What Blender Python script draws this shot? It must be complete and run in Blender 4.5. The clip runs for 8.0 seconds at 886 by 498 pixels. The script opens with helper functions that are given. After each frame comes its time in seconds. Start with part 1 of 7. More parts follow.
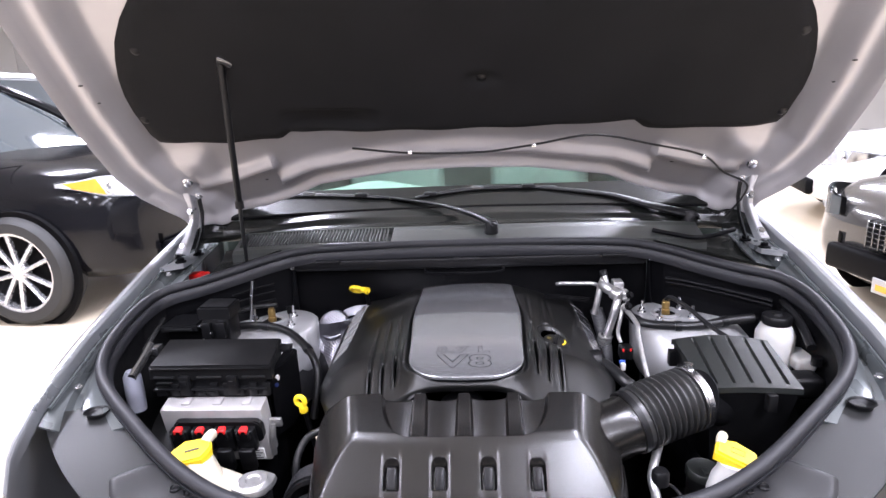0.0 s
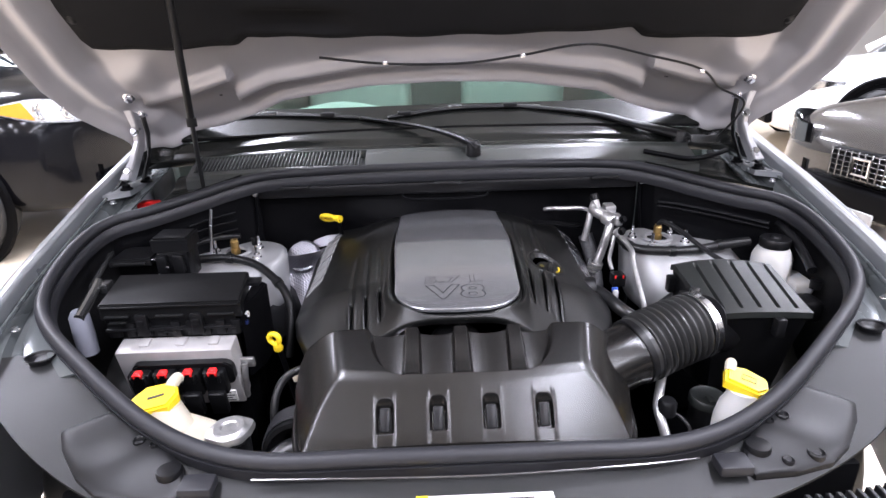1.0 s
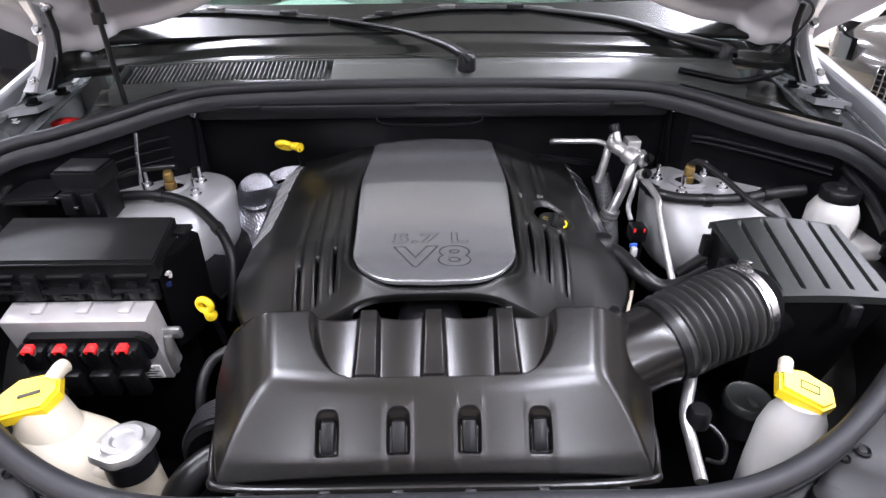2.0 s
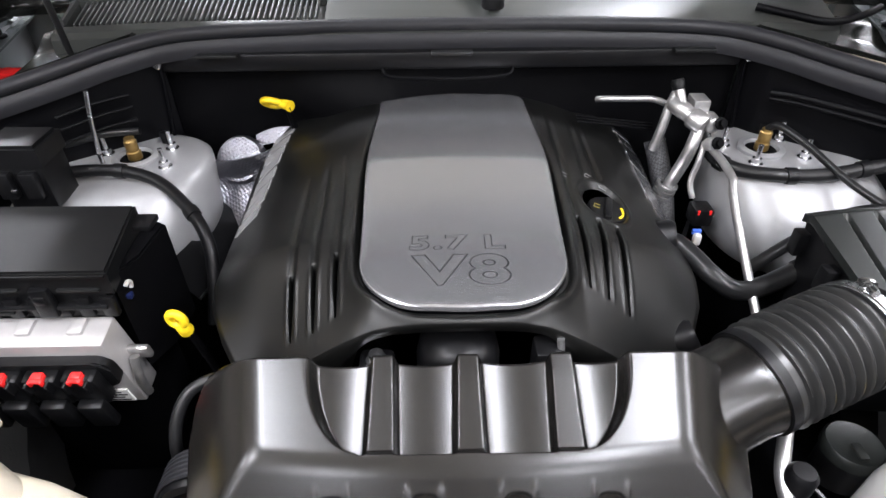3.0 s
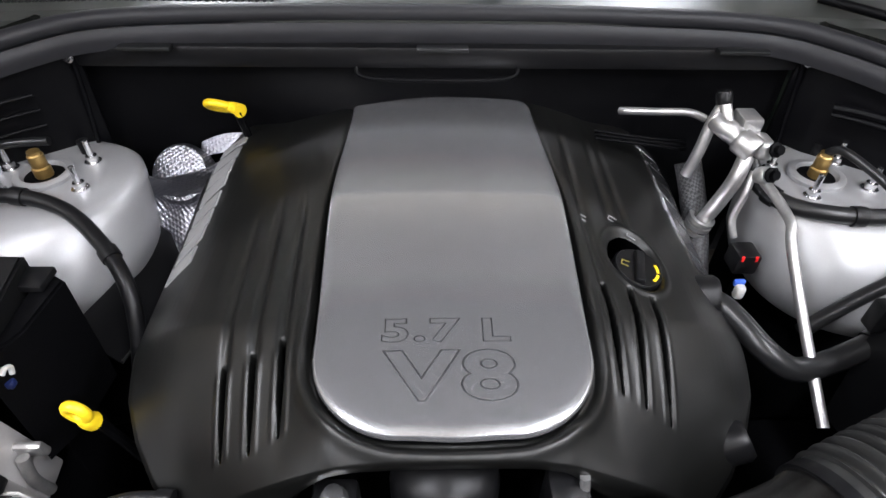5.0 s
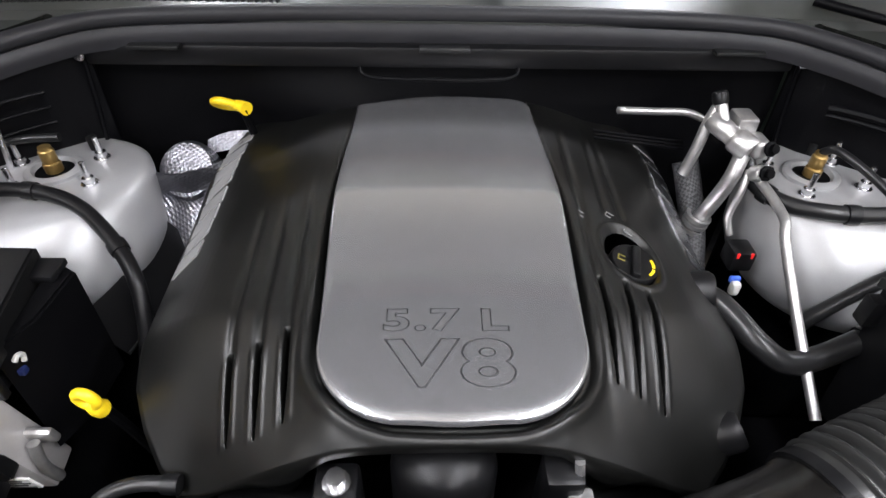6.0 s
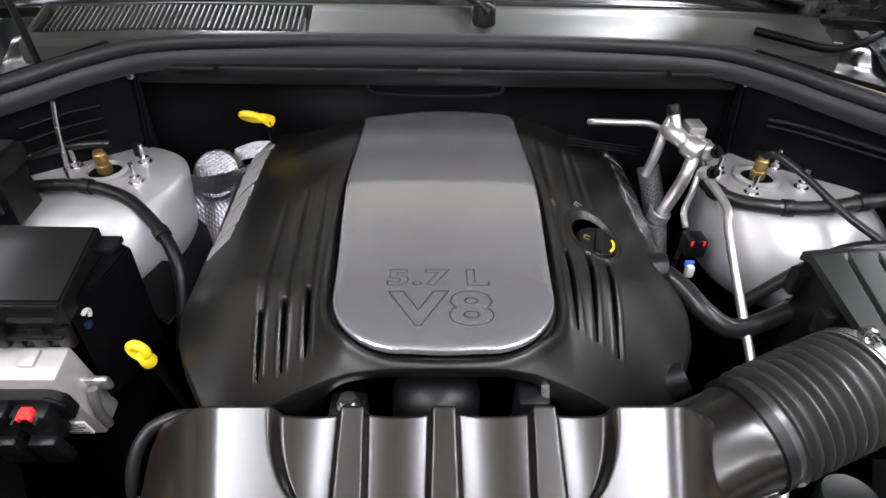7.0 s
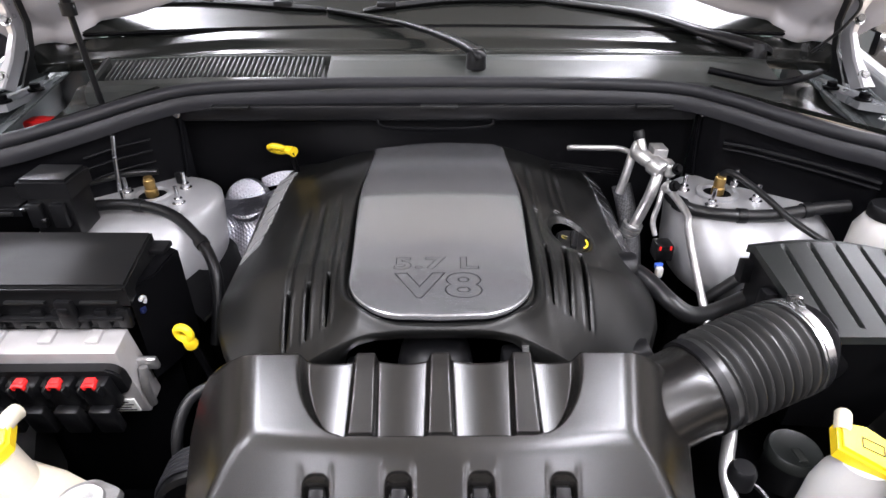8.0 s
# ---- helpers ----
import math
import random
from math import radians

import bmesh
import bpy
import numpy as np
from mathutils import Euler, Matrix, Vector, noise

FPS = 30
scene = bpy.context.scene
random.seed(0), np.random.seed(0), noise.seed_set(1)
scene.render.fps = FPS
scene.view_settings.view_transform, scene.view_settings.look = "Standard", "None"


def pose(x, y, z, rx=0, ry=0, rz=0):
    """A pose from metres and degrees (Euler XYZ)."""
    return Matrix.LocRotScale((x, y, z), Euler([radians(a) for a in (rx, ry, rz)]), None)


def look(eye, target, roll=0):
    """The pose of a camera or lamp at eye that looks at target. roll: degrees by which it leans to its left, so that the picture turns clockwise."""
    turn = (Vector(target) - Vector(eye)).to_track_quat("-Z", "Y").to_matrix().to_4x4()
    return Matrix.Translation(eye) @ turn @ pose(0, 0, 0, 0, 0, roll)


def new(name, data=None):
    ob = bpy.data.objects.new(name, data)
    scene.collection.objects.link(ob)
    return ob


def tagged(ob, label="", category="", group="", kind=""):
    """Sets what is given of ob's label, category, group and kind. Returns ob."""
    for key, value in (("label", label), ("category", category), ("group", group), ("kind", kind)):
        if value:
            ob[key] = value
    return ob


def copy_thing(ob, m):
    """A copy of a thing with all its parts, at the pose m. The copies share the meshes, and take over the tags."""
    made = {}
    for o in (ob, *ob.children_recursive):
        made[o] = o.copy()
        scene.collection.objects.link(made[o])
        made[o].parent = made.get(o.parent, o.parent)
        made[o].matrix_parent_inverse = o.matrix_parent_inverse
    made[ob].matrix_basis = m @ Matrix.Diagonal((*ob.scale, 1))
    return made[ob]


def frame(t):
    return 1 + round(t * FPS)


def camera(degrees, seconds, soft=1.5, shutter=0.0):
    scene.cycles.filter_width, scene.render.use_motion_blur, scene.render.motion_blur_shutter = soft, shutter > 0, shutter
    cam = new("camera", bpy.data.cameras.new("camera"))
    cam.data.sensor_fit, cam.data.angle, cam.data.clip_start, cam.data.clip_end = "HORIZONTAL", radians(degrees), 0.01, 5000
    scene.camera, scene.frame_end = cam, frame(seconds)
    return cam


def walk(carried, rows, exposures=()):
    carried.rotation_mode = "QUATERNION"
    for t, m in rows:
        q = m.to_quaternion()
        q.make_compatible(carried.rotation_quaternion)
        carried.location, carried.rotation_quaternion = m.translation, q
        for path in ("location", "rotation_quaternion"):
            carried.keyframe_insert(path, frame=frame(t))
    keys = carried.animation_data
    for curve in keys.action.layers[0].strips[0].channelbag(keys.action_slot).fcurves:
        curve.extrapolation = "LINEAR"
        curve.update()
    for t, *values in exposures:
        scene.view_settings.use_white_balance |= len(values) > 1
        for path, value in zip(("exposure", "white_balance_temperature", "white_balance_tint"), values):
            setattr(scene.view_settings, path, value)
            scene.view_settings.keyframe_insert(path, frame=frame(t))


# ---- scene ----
cam = camera(75.0, 8.0)
PATH = [
    (0, (0.037, 0.091, 1.486), (-0.079, 2.021, 0.975), -2.4),
    (0.5, (-0.013, 0.121, 1.458), (-0.073, 2.033, 0.873), -0.9),
    (1, (-0.034, 0.2, 1.431), (-0.005, 2.06, 0.698), -1.7),
    (1.5, (-0.006, 0.331, 1.407), (0.042, 2.15, 0.576), -0.2),
    (1.7, (0.016, 0.388, 1.397), (0.05, 2.175, 0.5), -0.1),
    (2.8, (-0.018, 0.66, 1.367), (-0.013, 2.263, 0.171), -0.9),
    (3, (-0.021, 0.695, 1.368), (-0.007, 2.286, 0.155), -0.6),
    (3.5, (-0.019, 0.776, 1.359), (0.011, 2.336, 0.108), 0.3),
    (4, (-0.017, 0.838, 1.358), (0.027, 2.377, 0.082), 0.8),
    (4.5, (-0.017, 0.894, 1.351), (0.037, 2.409, 0.047), 1.2),
    (4.7, (-0.016, 0.911, 1.348), (0.042, 2.422, 0.039), 1.3),
    (5.8, (-0.016, 0.914, 1.344), (0.036, 2.428, 0.039), 1.1),
    (6, (-0.015, 0.894, 1.348), (0.035, 2.413, 0.047), 1.4),
    (6.5, (-0.01, 0.825, 1.365), (0.035, 2.383, 0.112), 1.3),
    (7, (-0.008, 0.75, 1.373), (0.037, 2.346, 0.169), 1.3),
    (7.5, (-0.008, 0.657, 1.376), (-0.007, 2.293, 0.226), 0.5),
    (8, (0.005, 0.587, 1.377), (0.02, 2.298, 0.342), -0.0),
]
EXPOSURES = [(0, 0.30, 6150, 14), (0.5, 0.17, 6150, 13), (1, 0.10, 6200, 12), (1.5, 0.10, 6200, 12), (3, 0.17, 6500, 6), (4.5, 0.12, 6450, 5), (6.5, 0.13, 6600, 5), (7, 0.14, 6600, 6), (7.5, 0.20, 6500, 8), (8, 0.26, 6500, 9)]
walk(cam, [(t, look(eye, target, roll)) for t, eye, target, roll in PATH], EXPOSURES)

# ---- world and light ----
world = bpy.data.worlds.new("showroom_air")
scene.world = world
world.use_nodes = True
world.node_tree.nodes["Background"].inputs[0].default_value = (0.9, 0.95, 1.0, 1)
world.node_tree.nodes["Background"].inputs[1].default_value = 0.25
CEILING = 3.7
# Unseen lamps, spaced to shape reflections; the one at x 3.5 brightens the right.
LAMPS = [(x, y) for y, xs in ((-4.2, (-4.4, -1.6, 1.6, 4.4)), (-1.4, (-4.6, -2.6, 1.25, 4.4)), (0.55, (-1.25, 1.25, 3.5)), (3.0, (-3.6, -1.3, 1.3, 3.6)), (5.8, (-4.4, 4.4)), (8.6, (-4.2, -1.4, 1.4, 4.2))) for x in xs]
LAMP_POWER = 95.0


def area_lamp(x, y):
    data = bpy.data.lights.new("tube_light", "AREA")
    data.shape, data.size, data.size_y = "RECTANGLE", 0.28, 1.5
    # Rear rows are boosted to brighten the floor, hood edges and parked cars.
    data.energy, data.color = LAMP_POWER * (1.6 if y > 2.5 else 1.0), (0.90, 0.893, 1.0)
    ob = new("tube_light", data)
    ob.matrix_world = pose(x, y, CEILING - 0.14)
    return ob


for lx, ly in LAMPS:
    area_lamp(lx, ly)


# ---- materials ----
def material(name, color, rough=0.5, metal=0.0, var=0.12, scale=30.0, grain=400.0, bump=0.05, coat=0.0, stain=0.0,
             rvar=0.08, transmission=0.0, ior=1.45, stretch=None, aniso=0.0, subsurface=0.0, random_tone=0.0, spec=0.5):
    """A surface with two scales of colour and gloss variation and a fine relief."""
    m = bpy.data.materials.new(name)
    m.use_nodes = True
    nt = m.node_tree
    n, link = nt.nodes, nt.links.new
    p = n["Principled BSDF"]
    p.inputs["Metallic"].default_value = metal
    p.inputs["IOR"].default_value = ior
    p.inputs["Specular IOR Level"].default_value = spec
    p.inputs["Coat Weight"].default_value = coat
    p.inputs["Coat Roughness"].default_value = 0.06
    p.inputs["Transmission Weight"].default_value = transmission
    if aniso:
        p.inputs["Anisotropic"].default_value = aniso
    if subsurface:
        p.inputs["Subsurface Weight"].default_value = subsurface
        p.inputs["Subsurface Radius"].default_value = (0.02, 0.015, 0.01)
    co = n.new("ShaderNodeTexCoord")
    mp = n.new("ShaderNodeMapping")
    link(co.outputs["Object"], mp.inputs["Vector"])
    if stretch:
        mp.inputs["Scale"].default_value = stretch
    big, small = n.new("ShaderNodeTexNoise"), n.new("ShaderNodeTexNoise")
    big.inputs["Scale"].default_value, big.inputs["Detail"].default_value = scale, 5
    small.inputs["Scale"].default_value, small.inputs["Detail"].default_value = grain, 3
    link(mp.outputs[0], big.inputs["Vector"])
    link(mp.outputs[0], small.inputs["Vector"])
    tone = n.new("ShaderNodeMath")
    tone.operation = "MULTIPLY_ADD"
    link(big.outputs[0], tone.inputs[0])
    tone.inputs[1].default_value, tone.inputs[2].default_value = 2 * var * 1.6, 1 - var * 1.6
    fine = n.new("ShaderNodeMath")
    fine.operation = "MULTIPLY_ADD"
    link(small.outputs[0], fine.inputs[0])
    fine.inputs[1].default_value, fine.inputs[2].default_value = var, 1 - var / 2
    both = n.new("ShaderNodeMath")
    both.operation = "MULTIPLY"
    link(tone.outputs[0], both.inputs[0])
    link(fine.outputs[0], both.inputs[1])
    mix = n.new("ShaderNodeVectorMath")
    mix.operation = "SCALE"
    mix.inputs[0].default_value = color
    link(both.outputs[0], mix.inputs["Scale"])
    out = mix.outputs[0]
    if random_tone:
        info, ramp, sc = n.new("ShaderNodeObjectInfo"), n.new("ShaderNodeMath"), n.new("ShaderNodeVectorMath")
        ramp.operation, sc.operation = "MULTIPLY_ADD", "SCALE"
        link(info.outputs["Random"], ramp.inputs[0])
        ramp.inputs[1].default_value, ramp.inputs[2].default_value = random_tone, 1 - random_tone / 2
        link(out, sc.inputs[0])
        link(ramp.outputs[0], sc.inputs["Scale"])
        out = sc.outputs[0]
    if stain:
        spots, ramp, dirt = n.new("ShaderNodeTexNoise"), n.new("ShaderNodeValToRGB"), n.new("ShaderNodeMixRGB")
        spots.inputs["Scale"].default_value, spots.inputs["Detail"].default_value = scale * 0.35, 8
        link(mp.outputs[0], spots.inputs["Vector"])
        ramp.color_ramp.elements[0].position, ramp.color_ramp.elements[1].position = 0.52, 0.74
        link(spots.outputs[0], ramp.inputs[0])
        amount = n.new("ShaderNodeMath")
        amount.operation = "MULTIPLY"
        link(ramp.outputs[0], amount.inputs[0])
        amount.inputs[1].default_value = stain
        link(amount.outputs[0], dirt.inputs[0])
        link(out, dirt.inputs[1])
        dirt.inputs[2].default_value = (0.19, 0.17, 0.145, 1)
        out = dirt.outputs[0]
    link(out, p.inputs["Base Color"])
    ro = n.new("ShaderNodeMath")
    ro.operation, ro.use_clamp = "MULTIPLY_ADD", True
    link(big.outputs[0], ro.inputs[0])
    ro.inputs[1].default_value, ro.inputs[2].default_value = 2 * rvar, max(0.0, rough - rvar)
    link(ro.outputs[0], p.inputs["Roughness"])
    if bump:
        b = n.new("ShaderNodeBump")
        b.inputs["Strength"].default_value, b.inputs["Distance"].default_value = bump, 0.002
        link(small.outputs[0], b.inputs["Height"])
        link(b.outputs[0], p.inputs["Normal"])
    return m


def glowing(name, color, strength):
    m = bpy.data.materials.new(name)
    m.use_nodes = True
    p = m.node_tree.nodes["Principled BSDF"]
    p.inputs["Emission Color"].default_value = (*color, 1)
    p.inputs["Emission Strength"].default_value = strength
    return m


def foil_material():
    m = material("dimpled_foil", (0.40, 0.40, 0.44), 0.36, 1.0, var=0.1, scale=40, bump=0)
    nt = m.node_tree
    n, link = nt.nodes, nt.links.new
    p = n["Principled BSDF"]
    co, mp, vor, b = n.new("ShaderNodeTexCoord"), n.new("ShaderNodeMapping"), n.new("ShaderNodeTexVoronoi"), n.new("ShaderNodeBump")
    mp.inputs["Rotation"].default_value = (0.3, 0.5, 0.6)
    link(co.outputs["Object"], mp.inputs[0])
    link(mp.outputs[0], vor.inputs["Vector"])
    vor.inputs["Scale"].default_value, vor.inputs["Randomness"].default_value = 200, 0.05
    b.inputs["Strength"].default_value, b.inputs["Distance"].default_value = 0.7, 0.0028
    link(vor.outputs["Distance"], b.inputs["Height"])
    link(b.outputs[0], p.inputs["Normal"])
    return m


PLASTIC = material("black_moulded_plastic", (0.0055, 0.0055, 0.006), 0.34, spec=0.28, bump=0.12, grain=900, var=0.15)
COVER = material("satin_black_engine_plastic", (0.0030, 0.0030, 0.0026), 0.40, spec=0.66, bump=0.08, grain=1100, var=0.15, scale=18, rvar=0.06)
FUSELID = material("dull_black_lid_plastic", (0.0060, 0.0060, 0.0062), 0.42, spec=0.15, bump=0.1, grain=900, var=0.15)
SATIN = material("satin_graphite_plastic", (0.0060, 0.0055, 0.0051), 0.25, 0.0, spec=0.64, bump=0.0, grain=1500, var=0.05, scale=9, rvar=0.025)
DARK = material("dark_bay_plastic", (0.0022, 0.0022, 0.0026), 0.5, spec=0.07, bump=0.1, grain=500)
GREYPLASTIC = material("charcoal_grained_plastic", (0.0095, 0.0098, 0.0098), 0.40, spec=0.32, bump=0.14, grain=1200, scale=12)
COWL = material("satin_grey_cowl_plastic", (0.027, 0.029, 0.0265), 0.33, bump=0.05, grain=1000, scale=10, var=0.06, rvar=0.015)
SCUTTLE = material("glossy_black_scuttle_plastic", (0.008, 0.0085, 0.0075), 0.20, spec=0.36, bump=0.03, grain=300, var=0.15, scale=6, rvar=0.03)
DIMCHROME = material("smoked_chrome", (0.20, 0.20, 0.20), 0.2, 0.9, var=0.05, bump=0.0)
SMOKE = material("greyish_translucent_plastic", (0.20, 0.205, 0.24), 0.4, var=0.15, scale=20, bump=0.02)
SLATGREY = material("pale_grey_slat_plastic", (0.040, 0.041, 0.040), 0.38, bump=0.08, grain=900)
RUBBER = material("weatherstrip_rubber", (0.017, 0.017, 0.0195), 0.46, spec=0.34, bump=0.06, grain=700, var=0.2, scale=9)
HOSE = material("black_rubber_hose", (0.0110, 0.0110, 0.0115), 0.30, spec=0.42, bump=0.006, grain=900, var=0.08, rvar=0.02)
# Paler than HOSE: the missing light on the bellows ribs is put into colour.
BELLOWS = material("lightened_black_bellows_rubber", (0.024, 0.024, 0.0235), 0.30, spec=0.62, bump=0.004, grain=900, var=0.12, scale=25, rvar=0.03)
PLATE = material("satin_silver_plate", (0.355, 0.357, 0.368), 0.235, 0.80, var=0.015, scale=6, grain=1400, bump=0.0, rvar=0.015)
GROOVE = material("groove_shade_line", (0.045, 0.045, 0.048), 0.42, 0.5)
PAINT = material("silver_grey_car_paint", (0.33, 0.34, 0.35), 0.30, 0.55, var=0.05, scale=6, grain=1500, bump=0.01, coat=0.6)
INNERPAINT = material("thin_silver_primer_paint", (0.37, 0.36, 0.37), 0.38, 0.45, var=0.07, scale=7, grain=900, bump=0.03, stain=0.10)
APRON = material("grey_green_inner_paint", (0.098, 0.107, 0.108), 0.28, 0.35, var=0.10, scale=8, grain=900, bump=0.02, stain=0.10)
TOWER = material("dusty_silver_inner_paint", (0.36, 0.36, 0.365), 0.40, 0.35, var=0.10, scale=16, grain=500, bump=0.03, stain=0.35)
LIDPLASTIC = material("grey_green_grained_plastic", (0.0125, 0.0140, 0.0130), 0.40, spec=0.48, bump=0.14, grain=1200, scale=12)
SIDEPANEL = material("dull_black_moulded_panel", (0.0020, 0.0020, 0.0026), 0.45, spec=0.12, bump=0.1, grain=600)
HINGEPAINT = material("bright_silver_hinge_paint", (0.46, 0.46, 0.48), 0.30, 0.45, var=0.08, scale=20, bump=0.02, stain=0.10)
FELT = material("black_felt_liner", (0.0065, 0.0065, 0.0072), 0.95, bump=0.5, grain=700, var=0.35, scale=7, rvar=0.03, spec=0.3)
ALU = material("cast_aluminium", (0.47, 0.465, 0.46), 0.36, 0.85, var=0.25, scale=60, grain=500, bump=0.06, stain=0.15)
BRIGHT = material("zinc_plated_steel", (0.80, 0.80, 0.82), 0.24, 1.0, var=0.08, scale=80, bump=0.02)
CHROME = material("chrome_trim", (0.86, 0.86, 0.88), 0.08, 1.0, var=0.03, bump=0.0, rvar=0.03)
FOIL = foil_material()
BRASS = material("brass_nut", (0.45, 0.30, 0.11), 0.36, 0.9, var=0.2, scale=90, bump=0.03)
CREAM = material("aged_cream_plastic", (0.50, 0.45, 0.36), 0.42, var=0.12, scale=22, bump=0.03, subsurface=0.3, stain=0.08)
WHITE = material("white_plastic", (0.52, 0.51, 0.49), 0.40, var=0.06, scale=20, bump=0.02, subsurface=0.2)
YELLOW = material("yellow_plastic", (0.86, 0.60, 0.02), 0.36, var=0.08, scale=40, bump=0.02)
DIMYELLOW = material("dark_yellow_print", (0.16, 0.13, 0.03), 0.4, var=0.2, scale=200)
RED = material("red_plastic", (0.72, 0.02, 0.02), 0.35, var=0.08, scale=60, bump=0.02)
NAVY = material("dark_blue_plastic", (0.008, 0.014, 0.06), 0.4, var=0.1, scale=60)
BLUE = material("blue_plastic", (0.05, 0.12, 0.5), 0.4, var=0.08, scale=60, bump=0.02)
LIGHTALU = material("bare_aluminium_case", (0.44, 0.425, 0.42), 0.48, 0.45, var=0.12, scale=30, grain=700, bump=0.05, stain=0.25)
PAPER = material("white_label", (0.80, 0.79, 0.76), 0.5, var=0.04, bump=0.01)
INK = material("black_ink", (0.03, 0.03, 0.03), 0.6)
GLASS = material("tinted_windscreen_glass", (0.56, 0.76, 0.66), 0.015, transmission=1.0, var=0.01, bump=0.0, rvar=0.005, ior=1.5)
LENS = material("clear_lamp_lens", (0.95, 0.96, 0.97), 0.03, transmission=0.9, var=0.01, bump=0.0, rvar=0.01)
AMBER = material("amber_lens", (0.62, 0.27, 0.03), 0.12, var=0.05, bump=0.0)
TYRE = material("tyre_rubber", (0.022, 0.022, 0.022), 0.62, bump=0.2, grain=300)
ALLOY = material("silver_alloy_wheel", (0.66, 0.66, 0.67), 0.26, 0.8, var=0.06, bump=0.01)
BLACKPAINT = material("black_car_paint", (0.005, 0.005, 0.006), 0.14, 0.0, var=0.08, scale=4, bump=0.0, coat=0.10, rvar=0.02, spec=0.24)
GREYPAINT = material("dark_taupe_car_paint", (0.045, 0.043, 0.041), 0.18, 0.4, var=0.06, scale=4, bump=0.0, coat=1.0, rvar=0.02)
WHITEPAINT = material("white_car_paint", (0.80, 0.80, 0.79), 0.2, 0.0, var=0.02, scale=4, bump=0.0, coat=0.8, rvar=0.02)
CARGLASS = material("dark_car_glass", (0.05, 0.06, 0.065), 0.05, 0.0, var=0.05, scale=3, bump=0.0, coat=0.5, rvar=0.02)
DASHTOP = material("pale_grey_dashboard", (0.145, 0.168, 0.152), 0.5, var=0.25, scale=8, bump=0.1, grain=500)
FLOOR = material("cream_epoxy_floor", (0.64, 0.55, 0.42), 0.22, var=0.06, scale=0.9, grain=60, bump=0.02, stain=0.05, rvar=0.05)
BACKWALL = material("unseen_back_wall_grey", (0.13, 0.13, 0.14), 0.6, var=0.05, scale=1.5, grain=120, bump=0.05)
WALL = material("white_painted_wall", (0.66, 0.65, 0.63), 0.7, var=0.05, scale=1.5, grain=120, bump=0.05)
CEIL = material("pale_ceiling_panel", (0.52, 0.525, 0.53), 0.8, var=0.05, scale=2.0, grain=200, bump=0.06)
TUBE = glowing("fluorescent_diffuser", (0.92, 0.915, 1.0), 10.0)


# ---- builders ----
def thing(name, at, label, category, group="", kind=""):
    """An Empty at the base of a thing; its parts hang under it."""
    ob = new(name)
    ob.empty_display_size = 0.02
    ob.location = at
    return tagged(ob, label, category, group, kind)


def part(name, bm, mat, parent=None, label="", smooth=42):
    """One mesh object, under a thing or a part."""
    bmesh.ops.recalc_face_normals(bm, faces=bm.faces)
    me = bpy.data.meshes.new(name)
    bm.to_mesh(me)
    bm.free()
    return part_mesh(name, me, mat, parent, label, smooth)


def part_mesh(name, me, mat, parent=None, label="", smooth=35):
    if not me.materials:
        me.materials.append(mat)
    if smooth:
        me.polygons.foreach_set("use_smooth", [True] * len(me.polygons))
        me.set_sharp_from_angle(angle=radians(smooth))
    ob = new(name, me)
    if parent is not None:
        ob.parent = parent
        if parent.type == "EMPTY":
            ob.matrix_parent_inverse = Matrix.Translation(parent.location).inverted()
    if label:
        ob["label"] = label
    return ob


def solo(name, bm, mat, label, category, group="", kind="", smooth=35):
    return tagged(part(name, bm, mat, None, "", smooth), label, category, group, kind)


def bx(bm, x0, x1, y0, y1, z0, z1, bev=0.004, seg=2, m=None):
    """A box with rounded edges."""
    made = bmesh.ops.create_cube(bm, size=1.0, matrix=Matrix.Translation(((x0 + x1) / 2, (y0 + y1) / 2, (z0 + z1) / 2)) @ Matrix.Diagonal((x1 - x0, y1 - y0, z1 - z0, 1)))
    vs = made["verts"]
    if bev:
        es = {e for v in vs for e in v.link_edges}
        r = bmesh.ops.bevel(bm, geom=list(es), offset=min(bev, 0.45 * min(x1 - x0, y1 - y0, z1 - z0)), segments=seg, affect="EDGES", profile=0.5)
        vs = list({v for f in r["faces"] for v in f.verts} | {v for v in vs if v.is_valid})
    if m is not None:
        bmesh.ops.transform(bm, matrix=m, verts=vs)
    return vs


def loft(bm, rings, cap=True, closed=True):
    """Joins rings of points with faces."""
    made = [[bm.verts.new(p) for p in ring] for ring in rings]
    k = len(made[0])
    for a, b in zip(made, made[1:]):
        for i in range(k if closed else k - 1):
            j = (i + 1) % k
            bm.faces.new((a[i], a[j], b[j], b[i]))
    if cap and closed:
        bm.faces.new(made[0][::-1])
        bm.faces.new(made[-1])
    return made


def curve_points(pts, n=10, closed=False):
    """A smooth line through the points (Catmull-Rom)."""
    pts = [Vector(p) for p in pts]
    k, out = len(pts), []
    for i in range(k if closed else k - 1):
        if closed:
            a, b, c, d = pts[i - 1], pts[i], pts[(i + 1) % k], pts[(i + 2) % k]
        else:
            a, b, c, d = pts[max(i - 1, 0)], pts[i], pts[i + 1], pts[min(i + 2, k - 1)]
        for s in range(n):
            t = s / n
            out.append(0.5 * ((2 * b) + (c - a) * t + (2 * a - 5 * b + 4 * c - d) * t * t + (3 * b - a - 3 * c + d) * t ** 3))
    if not closed:
        out.append(pts[-1])
    return out


